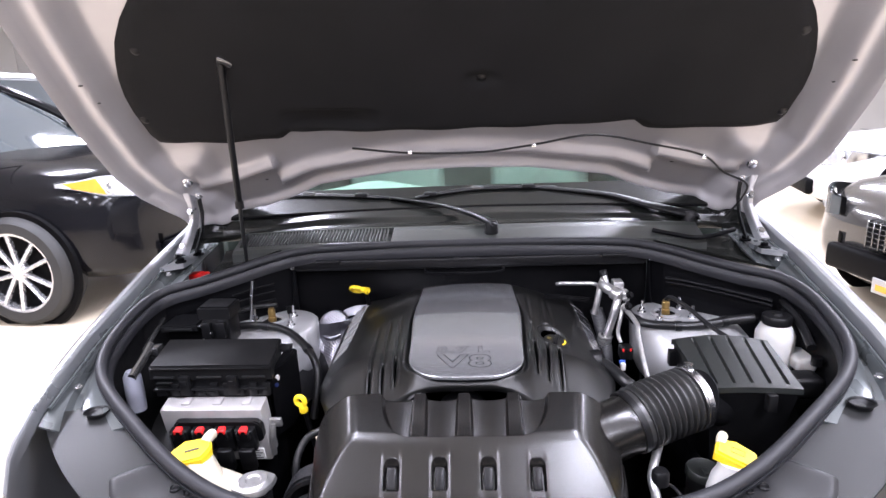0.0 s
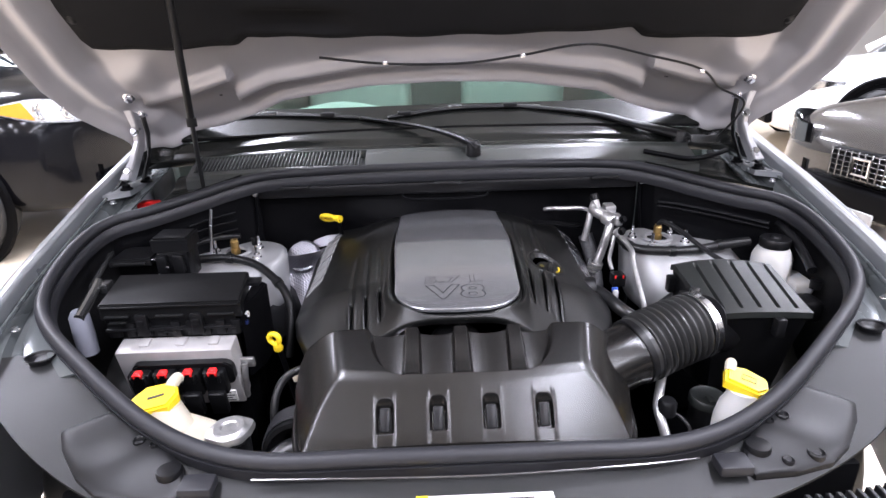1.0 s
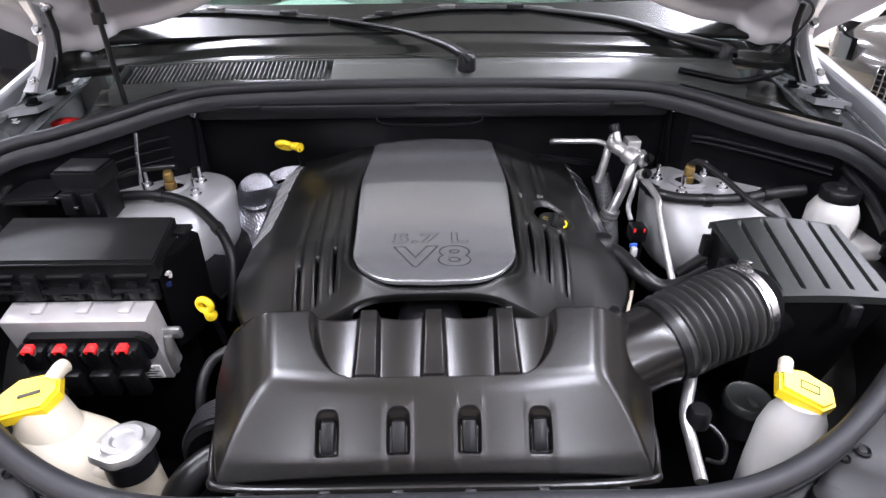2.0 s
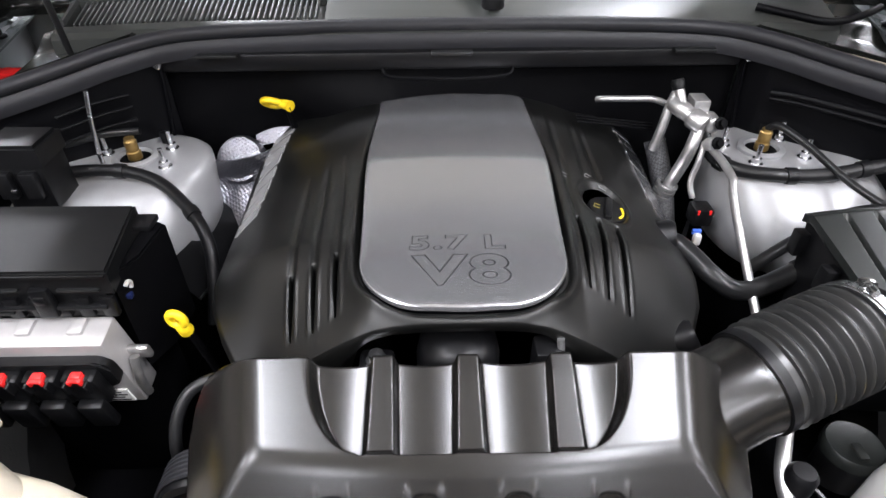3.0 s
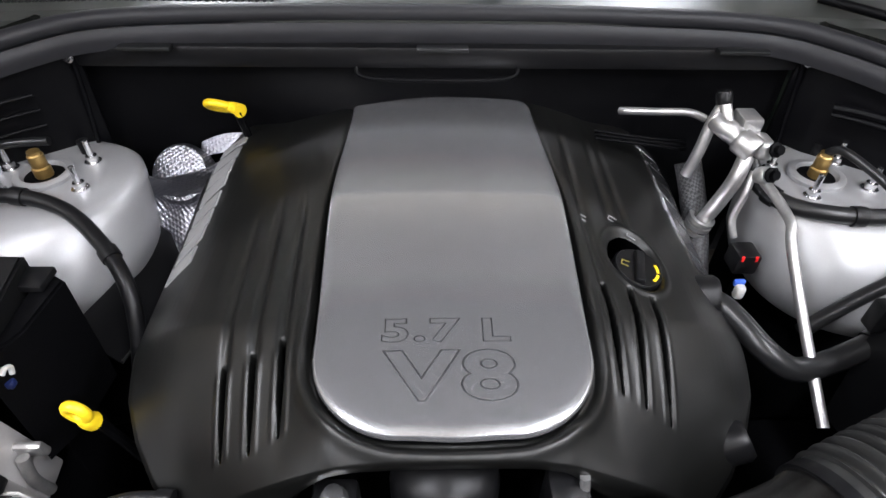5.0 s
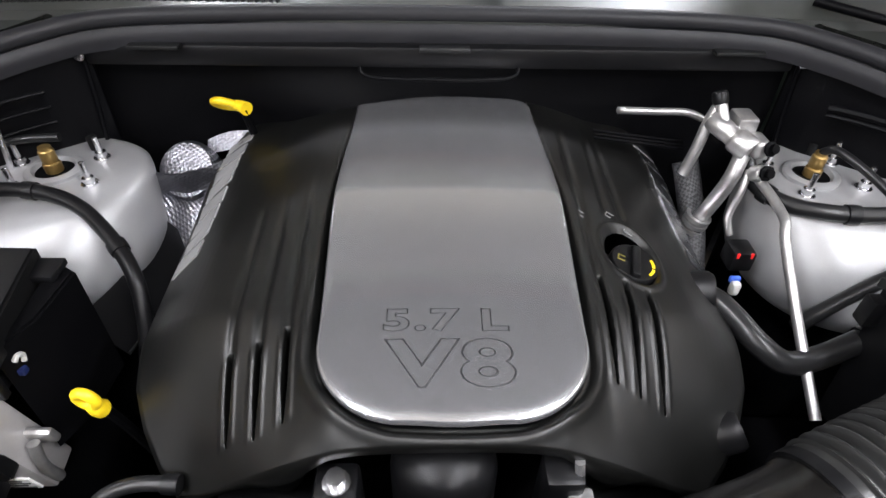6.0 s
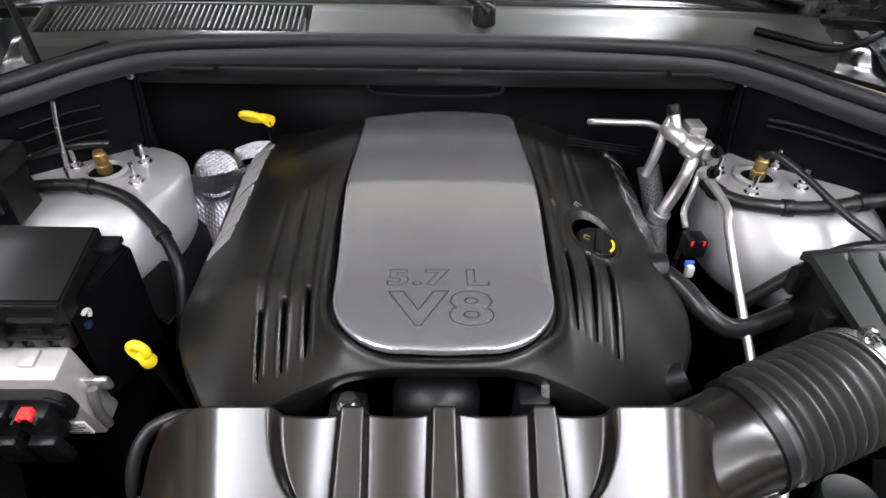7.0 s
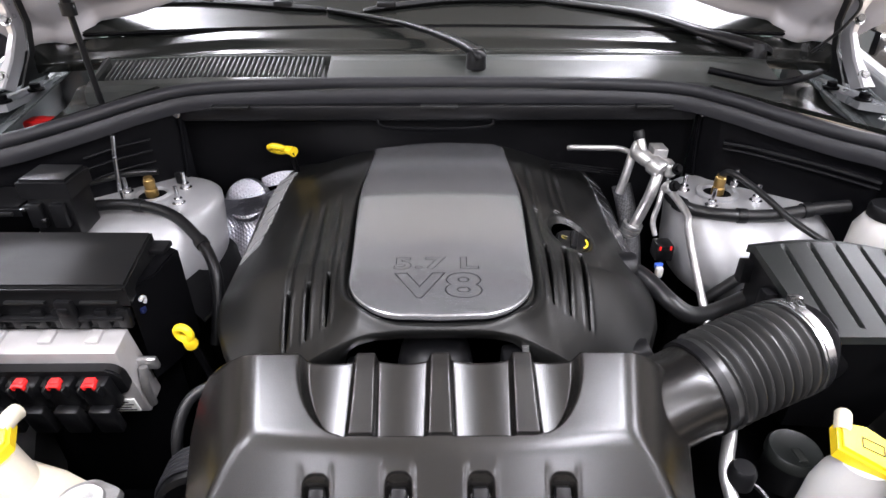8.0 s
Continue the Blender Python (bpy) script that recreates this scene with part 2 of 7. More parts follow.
def tube(bm, pts, r, n=14, steps=8, closed=False, smooth=True, squash=1.0):
    """A round bar along a line; r is a number or a function of the share of the way."""
    line = curve_points(pts, steps, closed) if smooth else [Vector(p) for p in pts]
    rings, up = [], Vector((0.02, 0.03, 1.0))
    for i, p in enumerate(line):
        if closed:
            d = line[(i + 1) % len(line)] - line[i - 1]
        else:
            d = line[min(i + 1, len(line) - 1)] - line[max(i - 1, 0)]
        d.normalize()
        if abs(d.dot(up.normalized())) > 0.97:
            up = Vector((1.0, 0.1, 0.0))
        side = d.cross(up).normalized()
        up = side.cross(d).normalized()
        rad = r(i / (len(line) - 1)) if callable(r) else r
        rings.append([p + side * (math.cos(a) * rad) + up * (math.sin(a) * rad * squash) for a in (2 * math.pi * j / n for j in range(n))])
    if closed:
        rings.append(rings[0])
        made = [[bm.verts.new(q) for q in ring] for ring in rings[:-1]]
        for i in range(len(made)):
            a, b = made[i], made[(i + 1) % len(made)]
            for j in range(n):
                bm.faces.new((a[j], a[(j + 1) % n], b[(j + 1) % n], b[j]))
    else:
        loft(bm, rings)
    return line


def lathe(bm, profile, at=(0, 0, 0), m=None, n=24):
    """Turns a line of (radius, height) round the z axis; m turns the whole."""
    base = Matrix.Translation(at) @ (m or Matrix.Identity(4))
    if profile[0][0] > 0.001 or profile[-1][0] > 0.001:
        profile = list(profile) + [profile[0]]
    rings = [[base @ Vector((r * math.cos(2 * math.pi * j / n), r * math.sin(2 * math.pi * j / n), h)) for j in range(n)] for r, h in profile]
    loft(bm, rings, cap=profile[0][0] < 0.001)


def prism(bm, outline, z0, z1, bev=0.0, m=None, seg=2):
    """An upright slab over an outline of (x, y)."""
    made = loft(bm, [[(x, y, z0) for x, y in outline], [(x, y, z1) for x, y in outline]])
    vs = [v for ring in made for v in ring]
    if bev:
        es = [e for e in {e for v in made[1] for e in v.link_edges} if e.verts[0] in made[1] and e.verts[1] in made[1]]
        r = bmesh.ops.bevel(bm, geom=es, offset=bev, segments=seg, affect="EDGES")
        vs = list({v for f in r["faces"] for v in f.verts} | {v for v in vs if v.is_valid})
    if m is not None:
        bmesh.ops.transform(bm, matrix=m, verts=vs)


def sheet(bm, fn, nu, nv, thick=None):
    """A surface fn(u, v) over the unit square; thick is a vector to the far side."""
    grid = [[bm.verts.new(fn(i / nu, j / nv)) for j in range(nv + 1)] for i in range(nu + 1)]
    for i in range(nu):
        for j in range(nv):
            bm.faces.new((grid[i][j], grid[i + 1][j], grid[i + 1][j + 1], grid[i][j + 1]))
    if thick is not None:
        rim = [grid[i][0] for i in range(nu + 1)] + [grid[nu][j] for j in range(1, nv + 1)] + [grid[i][nv] for i in range(nu - 1, -1, -1)] + [grid[0][j] for j in range(nv - 1, 0, -1)]
        far = {v: bm.verts.new(v.co + Vector(thick)) for row in grid for v in row}
        for i in range(nu):
            for j in range(nv):
                bm.faces.new((far[grid[i][j]], far[grid[i][j + 1]], far[grid[i + 1][j + 1]], far[grid[i + 1][j]]))
        for a, b in zip(rim, rim[1:] + rim[:1]):
            bm.faces.new((a, b, far[b], far[a]))
    return grid


def smooth01(a, b, x):
    t = min(1.0, max(0.0, (x - a) / (b - a)))
    return t * t * (3 - 2 * t)


def between(xs, ys, x):
    return float(np.interp(x, xs, ys))


def rounded(w, h, r, n=6):
    """The outline of a rounded rectangle round the origin."""
    out = []
    for cx, cy, a0 in ((w / 2 - r, h / 2 - r, 0), (-w / 2 + r, h / 2 - r, 90), (-w / 2 + r, -h / 2 + r, 180), (w / 2 - r, -h / 2 + r, 270)):
        out += [(cx + r * math.cos(radians(a0 + 90 * i / n)), cy + r * math.sin(radians(a0 + 90 * i / n))) for i in range(n + 1)]
    return out


def hex_bolt(bm, at, r=0.007, h=0.006, m=None, flange=True):
    prof = [(0.0005, 0)] + ([(r * 1.5, 0), (r * 1.5, 0.0015)] if flange else []) + [(r, 0.002), (r, h), (0.0005, h)]
    lathe(bm, prof, at, m, 6 if not flange else 12)


# ---- the room ----
def build_room():
    bm = bmesh.new()
    bx(bm, -10, 10, -7, 13, -0.12, 0.0, 0)
    solo("floor", bm, FLOOR, "pale cream glossy epoxy showroom floor", "floor", kind="structure")
    for name, box in (("wall_north", (-10.2, 10.2, 13, 13.2)), ("wall_south", (-10.2, 10.2, -7.2, -7)), ("wall_west", (-10.2, -10, -7, 13)), ("wall_east", (10, 10.2, -7, 13))):
        bm = bmesh.new()
        bx(bm, *box, 0.0, CEILING, 0)
        # The south wall is unseen; its darker grey is there to dim front reflections.
        far = name == "wall_south"
        solo(name, bm, BACKWALL if far else WALL, "unseen wall behind the camera, grey to darken reflections" if far else "plain off-white painted showroom wall", "wall", kind="structure")
    bm = bmesh.new()
    bx(bm, -10.2, 10.2, -7.2, 13.2, CEILING, CEILING + 0.15, 0)
    solo("ceiling", bm, CEIL, "plain grey showroom ceiling", "ceiling", kind="structure")


def build_ceiling_lights():
    first = None
    for x, y in LAMPS:
        if first is None:
            first = thing("ceiling_light", (x, y, CEILING), "long white ceiling light, added out of view", "ceiling light", "showroom ceiling lights")
            bm = bmesh.new()
            bx(bm, x - 0.17, x + 0.17, y - 0.8, y + 0.8, CEILING - 0.09, CEILING - 0.003, 0.01)
            part("housing", bm, CEIL, first)
            bm = bmesh.new()
            bx(bm, x - 0.14, x + 0.14, y - 0.75, y + 0.75, CEILING - 0.12, CEILING - 0.092, 0.008)
            part("diffuser", bm, TUBE, first, "glowing white diffuser")
        else:
            copy_thing(first, Matrix.Translation((x, y, CEILING)))


build_room()
build_ceiling_lights()


# ---- the body of the car round the engine bay ----
SEAL = [(0, 1.735, 1.068), (0.25, 1.732, 1.067), (0.46, 1.718, 1.062), (0.56, 1.676, 1.051), (0.64, 1.614, 1.037), (0.72, 1.556, 1.024), (0.79, 1.512, 1.015),
        (0.822, 1.45, 1.0), (0.826, 1.36, 0.98), (0.808, 1.25, 0.954), (0.752, 1.155, 0.932), (0.622, 1.038, 0.905), (0.495, 0.938, 0.882), (0.385, 0.877, 0.869), (0.28, 0.852, 0.863), (0.14, 0.85, 0.863)]


def seal_ring():
    """The weatherstrip's line, right half, front and left half."""
    return SEAL + [(0, 0.85, 0.863)] + [(-x, y, z) for x, y, z in SEAL[:0:-1]]


def build_seal():
    t = thing("hood_weatherstrip", (0, 0.85, 0.84), "black rubber weatherstrip bulb running round the engine bay", "weatherstrip")
    bm = bmesh.new()
    tube(bm, seal_ring(), 0.0125, 12, 6, closed=True)
    part("bulb", bm, RUBBER, t)
    bm = bmesh.new()
    ring = [Vector(p) + Vector((0, 0, -0.014)) for p in curve_points(seal_ring(), 6, True)]
    mid = Vector((0, 1.25, 0.95))
    rows = []
    for i, p in enumerate(ring):
        d = ring[(i + 1) % len(ring)] - ring[i - 1]
        side = d.cross(Vector((0, 0, 1))).normalized()
        if side.dot(p - mid) < 0:
            side = -side
        rows.append([p + side * 0.012 + Vector((0, 0, 0.004)), p - side * 0.012 + Vector((0, 0, 0.004)), p - side * 0.0165 + Vector((0, 0, -0.002)), p - side * 0.0185 + Vector((0, 0, -0.012)), p - side * 0.0165 + Vector((0, 0, -0.024)), p + side * 0.004 + Vector((0, 0, -0.026))])
    rows.append(rows[0])
    made = [[bm.verts.new(q) for q in r] for r in rows[:-1]]
    for i in range(len(made)):
        a, b = made[i], made[(i + 1) % len(made)]
        for j in range(6):
            bm.faces.new((a[j], a[(j + 1) % 6], b[(j + 1) % 6], b[j]))
    part("carrier_lip", bm, RUBBER, t)


def fender_z(y):
    return between((0.8, 1.0, 1.3, 1.6, 2.0, 2.3), (0.865, 0.905, 0.968, 1.035, 1.115, 1.16), y)


def fender_x(y):
    return between((0.80, 0.95, 1.1, 1.3, 1.6, 2.0, 2.3), (0.70, 0.80, 0.850, 0.878, 0.892, 0.900, 0.905), y)


def build_body():
    body = thing("open_suv", (0, 1.4, 0.0), "silver-grey parked SUV with its engine bay open", "car")
    for s, side in ((-1, "left"), (1, "right")):
        # outer fender with a rolled inner edge
        bm = bmesh.new()

        def fender(u, v, s=s):
            y = 0.86 + 1.50 * u
            z, x = fender_z(y), fender_x(y)
            prof = [(0.0, -0.022), (0.0, 0.004), (0.006, 0.010), (0.02, 0.012), (0.05, 0.002), (0.085, -0.04), (0.10, -0.12), (0.105, -0.26), (0.10, -0.45)]
            k = v * (len(prof) - 1)
            i = min(int(k), len(prof) - 2)
            f = k - i
            dx, dz = (prof[i][0] * (1 - f) + prof[i + 1][0] * f), (prof[i][1] * (1 - f) + prof[i + 1][1] * f)
            return Vector((s * (x + dx * (0.5 if s < 0 else 0.8) * (0.4 + 0.6 * min(1, u * 4))), y, z + dz))
        sheet(bm, fender, 40, 32, (-s * 0.002, 0, -0.003))
        part("fender", bm, PAINT, body, "silver-grey metallic fender edge", 40)
        # apron between the fender and the weatherstrip
        bm = bmesh.new()

        def apron(u, v, s=s):
            y = 1.06 + 0.95 * u
            ring = [(p[1], p[0]) for p in SEAL[3:12]][::-1]
            inner = between([a for a, _ in ring], [b for _, b in ring], min(y, 1.676)) + 0.004
            if y > 1.5:
                inner = max(inner, 0.80 - (y - 1.5) * 0.02)
            x = inner + (fender_x(y) - 0.002 - inner) * v
            drop = 0.028 + 0.018 * math.sin(math.pi * v) + (0.012 if 0.55 < v < 0.75 else 0)
            return Vector((s * x, y, fender_z(y) - drop))
        sheet(bm, apron, 36, 14, (0, 0, -0.004))
        part("apron", bm, APRON, body, "grey inner fender apron", 40)
        # ledge flange, bright along the fender
        bm = bmesh.new()
        tube(bm, [(s * (fender_x(y) - 0.012), y, fender_z(y) - 0.022) for y in np.linspace(1.1, 1.95, 9)], 0.004, 6, 4)
        part("fender_flange", bm, APRON, body)
        for y in (1.18, 1.33, 1.50, 1.66):
            bm = bmesh.new()
            lathe(bm, [(0.0005, 0), (0.009, 0), (0.009, 0.002), (0.006, 0.003), (0.006, 0.007), (0.0005, 0.007)], (s * (fender_x(y) - 0.030), y, fender_z(y) - 0.033), None, 10)
            part("fender_bolt", bm, BRIGHT, body)
        # inner side of the bay under the weatherstrip
        bm = bmesh.new()

        def side_wall(u, v, s=s):
            k = 6 + u * 5.99
            i = int(k)
            f = k - i
            a, b = Vector(SEAL[i]), Vector(SEAL[i + 1])
            p = a.lerp(b, f)
            q = Vector((min(p.x, 0.80) - 0.05 * v, p.y + 0.02 * v, 0.40))
            w = p.lerp(q, v) + Vector((0, 0, -0.024))
            w.x += 0.015 * math.sin(v * 9) * (1 - v)
            return Vector((s * w.x, w.y, w.z))
        sheet(bm, side_wall, 30, 14, (s * 0.004, 0, 0))
        part("inner_wing", bm, PLASTIC, body, "black inner wing of the bay", 40)
    # bumper fascia in front
    bm = bmesh.new()
    rings = []
    for z, grow in ((0.785, -0.03), (0.760, 0.03), (0.70, 0.07), (0.55, 0.09), (0.40, 0.06), (0.30, 0.0)):
        ring = []
        for a in np.linspace(-1, 1, 33):
            x = 0.80 * math.sin(a * math.pi / 2) + math.copysign(grow * abs(a) ** 2, a)
            y = 0.94 - 0.18 * math.cos(a * math.pi / 2) ** 0.8 - grow * math.cos(a * math.pi / 2)
            ring.append((x, y, z))
        rings.append(ring)
    loft(bm, rings, cap=False, closed=False)
    bmesh.ops.solidify(bm, geom=bm.faces[:], thickness=0.004)
    part("bumper", bm, PAINT, body, "silver-grey bumper fascia")
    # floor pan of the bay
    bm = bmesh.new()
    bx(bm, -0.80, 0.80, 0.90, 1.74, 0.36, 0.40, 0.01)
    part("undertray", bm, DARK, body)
    return body


def build_firewall():
    t = thing("firewall_insulation", (0, 1.72, 0.45), "black moulded insulation panel on the firewall", "firewall")
    bm = bmesh.new()

    def wall(u, v):
        x = -0.52 + 1.05 * u
        z = 0.42 + (1.020 - 0.42) * v
        y = 1.735 + 0.02 * math.cos(u * math.pi * 2) * (1 - v) - 0.022 * math.exp(-((x + 0.18) / 0.14) ** 2 - ((z - 0.93) / 0.05) ** 2)
        y += 0.012 * math.sin(x * 17 + 1.0) * math.exp(-((z - 0.90) / 0.06) ** 2) + 0.006 * noise.noise((x * 9, z * 9, 0.3))
        return Vector((x, y, z))
    sheet(bm, wall, 60, 30, (0, 0.02, 0))
    part("quilted_panel", bm, DARK, t)
    bm = bmesh.new()
    bx(bm, -0.505, 0.520, 1.702, 1.735, 1.000, 1.032, 0.006)
    part("upper_rail", bm, PLASTIC, t)
    for x, w in ((0.007, 0.036), (-0.40, 0.036), (0.43, 0.036)):
        bm = bmesh.new()
        bx(bm, x - w, x + w, 1.690, 1.708, 1.028, 1.034, 0.002)
        part("rail_clip", bm, GREYPLASTIC, t)
    bm = bmesh.new()
    tube(bm, [(-0.115, 1.70, 1.004), (-0.10, 1.692, 0.992), (0, 1.690, 0.989), (0.10, 1.692, 0.992), (0.115, 1.70, 1.004)], 0.0032, 8)
    part("grab_ridge", bm, SIDEPANEL, t)
    for s, x0 in ((-1, 0.505), (1, 0.527)):
        bm = bmesh.new()
        line = [(x0, 1.715), (0.56, 1.672), (0.64, 1.61), (0.72, 1.552), (0.80, 1.505)]

        def panel(u, v, s=s, line=line):
            k = u * (len(line) - 1)
            i = min(int(k), len(line) - 2)
            f = k - i
            x, y = line[i][0] * (1 - f) + line[i + 1][0] * f, line[i][1] * (1 - f) + line[i + 1][1] * f
            top = between((0.5, 0.56, 0.64, 0.72, 0.80), (1.040, 1.030, 1.016, 1.003, 0.993), x)
            z = 0.40 + (top - 0.40) * v
            off = 0.003 * (abs((z - 0.955 + 0.12 * (x - 0.6)) % 0.03 - 0.015) < 0.004) * (0.58 < x < 0.78) * (0.90 < z < 0.985)
            return Vector((s * x, y - off, z))
        sheet(bm, panel, 40, 60, (0, 0.006, 0))
        part("side_panel", bm, SIDEPANEL, t, "black ribbed side panel", 30)
        bm = bmesh.new()
        tube(bm, [(s * x0, 1.702, 1.02), (s * (x0 + 0.004), 1.70, 0.95), (s * (x0 + 0.012), 1.695, 0.86)], 0.0034, 8)
        part("seam_beading", bm, SIDEPANEL, t)
        bm = bmesh.new()
        hex_bolt(bm, (s * (x0 + 0.001), 1.694, 1.018), 0.005, 0.006, pose(0, 0, 0, 90))
        part("seam_bolt", bm, BRIGHT, t)
    # long moulded rib on the panel at the brake side
    bm = bmesh.new()
    tube(bm, [(0.56, 1.648, 0.972), (0.60, 1.618, 0.974), (0.68, 1.560, 0.968), (0.775, 1.498, 0.955)], 0.006, 8)
    tube(bm, [(0.56, 1.646, 0.962), (0.60, 1.616, 0.963), (0.68, 1.557, 0.957), (0.775, 1.496, 0.944)], 0.004, 8)
    part("moulded_rib", bm, SIDEPANEL, t)
    for dz, r in ((0.0, 0.003), (-0.022, 0.0025), (-0.045, 0.0025)):
        bm = bmesh.new()
        tube(bm, [(-0.555, 1.662, 0.978 + dz), (-0.60, 1.630, 0.976 + dz), (-0.65, 1.592, 0.968 + dz)], r, 8)
        part("moulded_rib", bm, SIDEPANEL, t)


def windscreen_z(x, y):
    return 1.135 + 0.60 * (y - windscreen_y(x))


def windscreen_y(x):
    return 1.985 - 0.16 * x * x


def build_cowl():
    t = thing("cowl_panel", (0, 1.9, 1.05), "grey plastic cowl panel below the windscreen with a slotted air inlet", "cowl panel")
    prof = [(1.722, 1.040), (1.724, 1.060), (1.734, 1.069), (1.744, 1.072), (1.778, 1.083), (1.812, 1.093), (1.824, 1.099), (1.834, 1.100), (1.842, 1.095)]
    bm = bmesh.new()

    def nose(u, v):
        x = -0.70 + 1.40 * u
        k = v * (len(prof) - 1)
        i = min(int(k), len(prof) - 2)
        f = k - i
        y, z = prof[i][0] * (1 - f) + prof[i + 1][0] * f, prof[i][1] * (1 - f) + prof[i + 1][1] * f
        ends = max(0.0, abs(x) - 0.46)
        if -0.682 < x < -0.222 and 1.7565 < y < 1.8265:
            z -= 0.020
        return Vector((x, y + 0.06 * ends, z - 0.05 * ends))
    sheet(bm, nose, 220, 64, (0, 0.0, -0.004))
    part("front_edge", bm, COWL, t, "satin grey front edge", 30)
    bm = bmesh.new()

    def back(u, v):
        x = -0.86 + 1.72 * u
        y0, y1 = 1.841 + 0.05 * max(0.0, abs(x) - 0.46), windscreen_y(x)
        y = y0 + (y1 - y0) * v
        z = 1.094 - 0.018 * math.sin(math.pi * min(1, v * 1.5)) + 0.040 * v * v - 0.05 * max(0.0, abs(x) - 0.46)
        z += 0.007 * math.exp(-((v - 0.42) / 0.07) ** 2) + 0.003 * math.sin(x * 11) * math.exp(-((v - 0.7) / 0.15) ** 2)
        return Vector((x, y, z))
    sheet(bm, back, 70, 40, (0, 0.0, -0.005))
    part("scuttle", bm, SCUTTLE, t, "glossy black scuttle moulding")
    # the air inlet: a row of upright slats over a tray, near-black to paint shade between them
    slat = None
    for i in range(45):
        x = -0.678 + i * 0.0101
        if slat is None:
            bm = bmesh.new()
            bx(bm, -0.0017, 0.0017, -0.0355, 0.0355, -0.008, 0.0015, 0.0007, 1, pose(x, 1.7913, 1.0862, 16.6))
            slat = part("slat", bm, SLATGREY, t, "", 0)
            first = x
            e0 = max(0.0, -x - 0.46)
        else:
            ob = new("slat", slat.data)
            ob.parent = t
            e = max(0.0, -x - 0.46)
            ob.matrix_parent_inverse = Matrix.Translation(t.location).inverted() @ Matrix.Translation((x - first, 0.06 * e, -0.05 * e))
    bm = bmesh.new()
    bx(bm, -0.685, -0.218, 1.752, 1.824, 1.046, 1.056, 0.002)
    part("gap_shade_tray", bm, DARK, t)
    # moulded corner pieces at both ends
    for s in (-1, 1):
        bm = bmesh.new()

        def corner(u, v, s=s):
            x = 0.545 + (0.255 if s > 0 else 0.20) * u
            y = 1.712 - 0.165 * u + (0.115 + 0.14 * u) * v
            rim = math.exp(-(v / 0.10) ** 2) + 0.9 * math.exp(-((1 - v) / 0.14) ** 2) + 0.7 * math.exp(-(u / 0.10) ** 2)
            z = 1.046 - 0.036 * u + 0.016 * v + 0.020 * min(1.0, rim) - 0.006 * math.sin(math.pi * v)
            return Vector((s * x, y, z))
        sheet(bm, corner, 30, 24, (0, 0, -0.008))
        part("corner_cap", bm, SCUTTLE, t, "black dished corner moulding")
        if s > 0:
            bm = bmesh.new()
            tube(bm, [(0.555, 1.772, 1.082), (0.600, 1.740, 1.077), (0.66, 1.716, 1.070), (0.73, 1.745, 1.070), (0.80, 1.80, 1.070)], 0.007, 10)
            part("corner_rib", bm, SIDEPANEL, t)


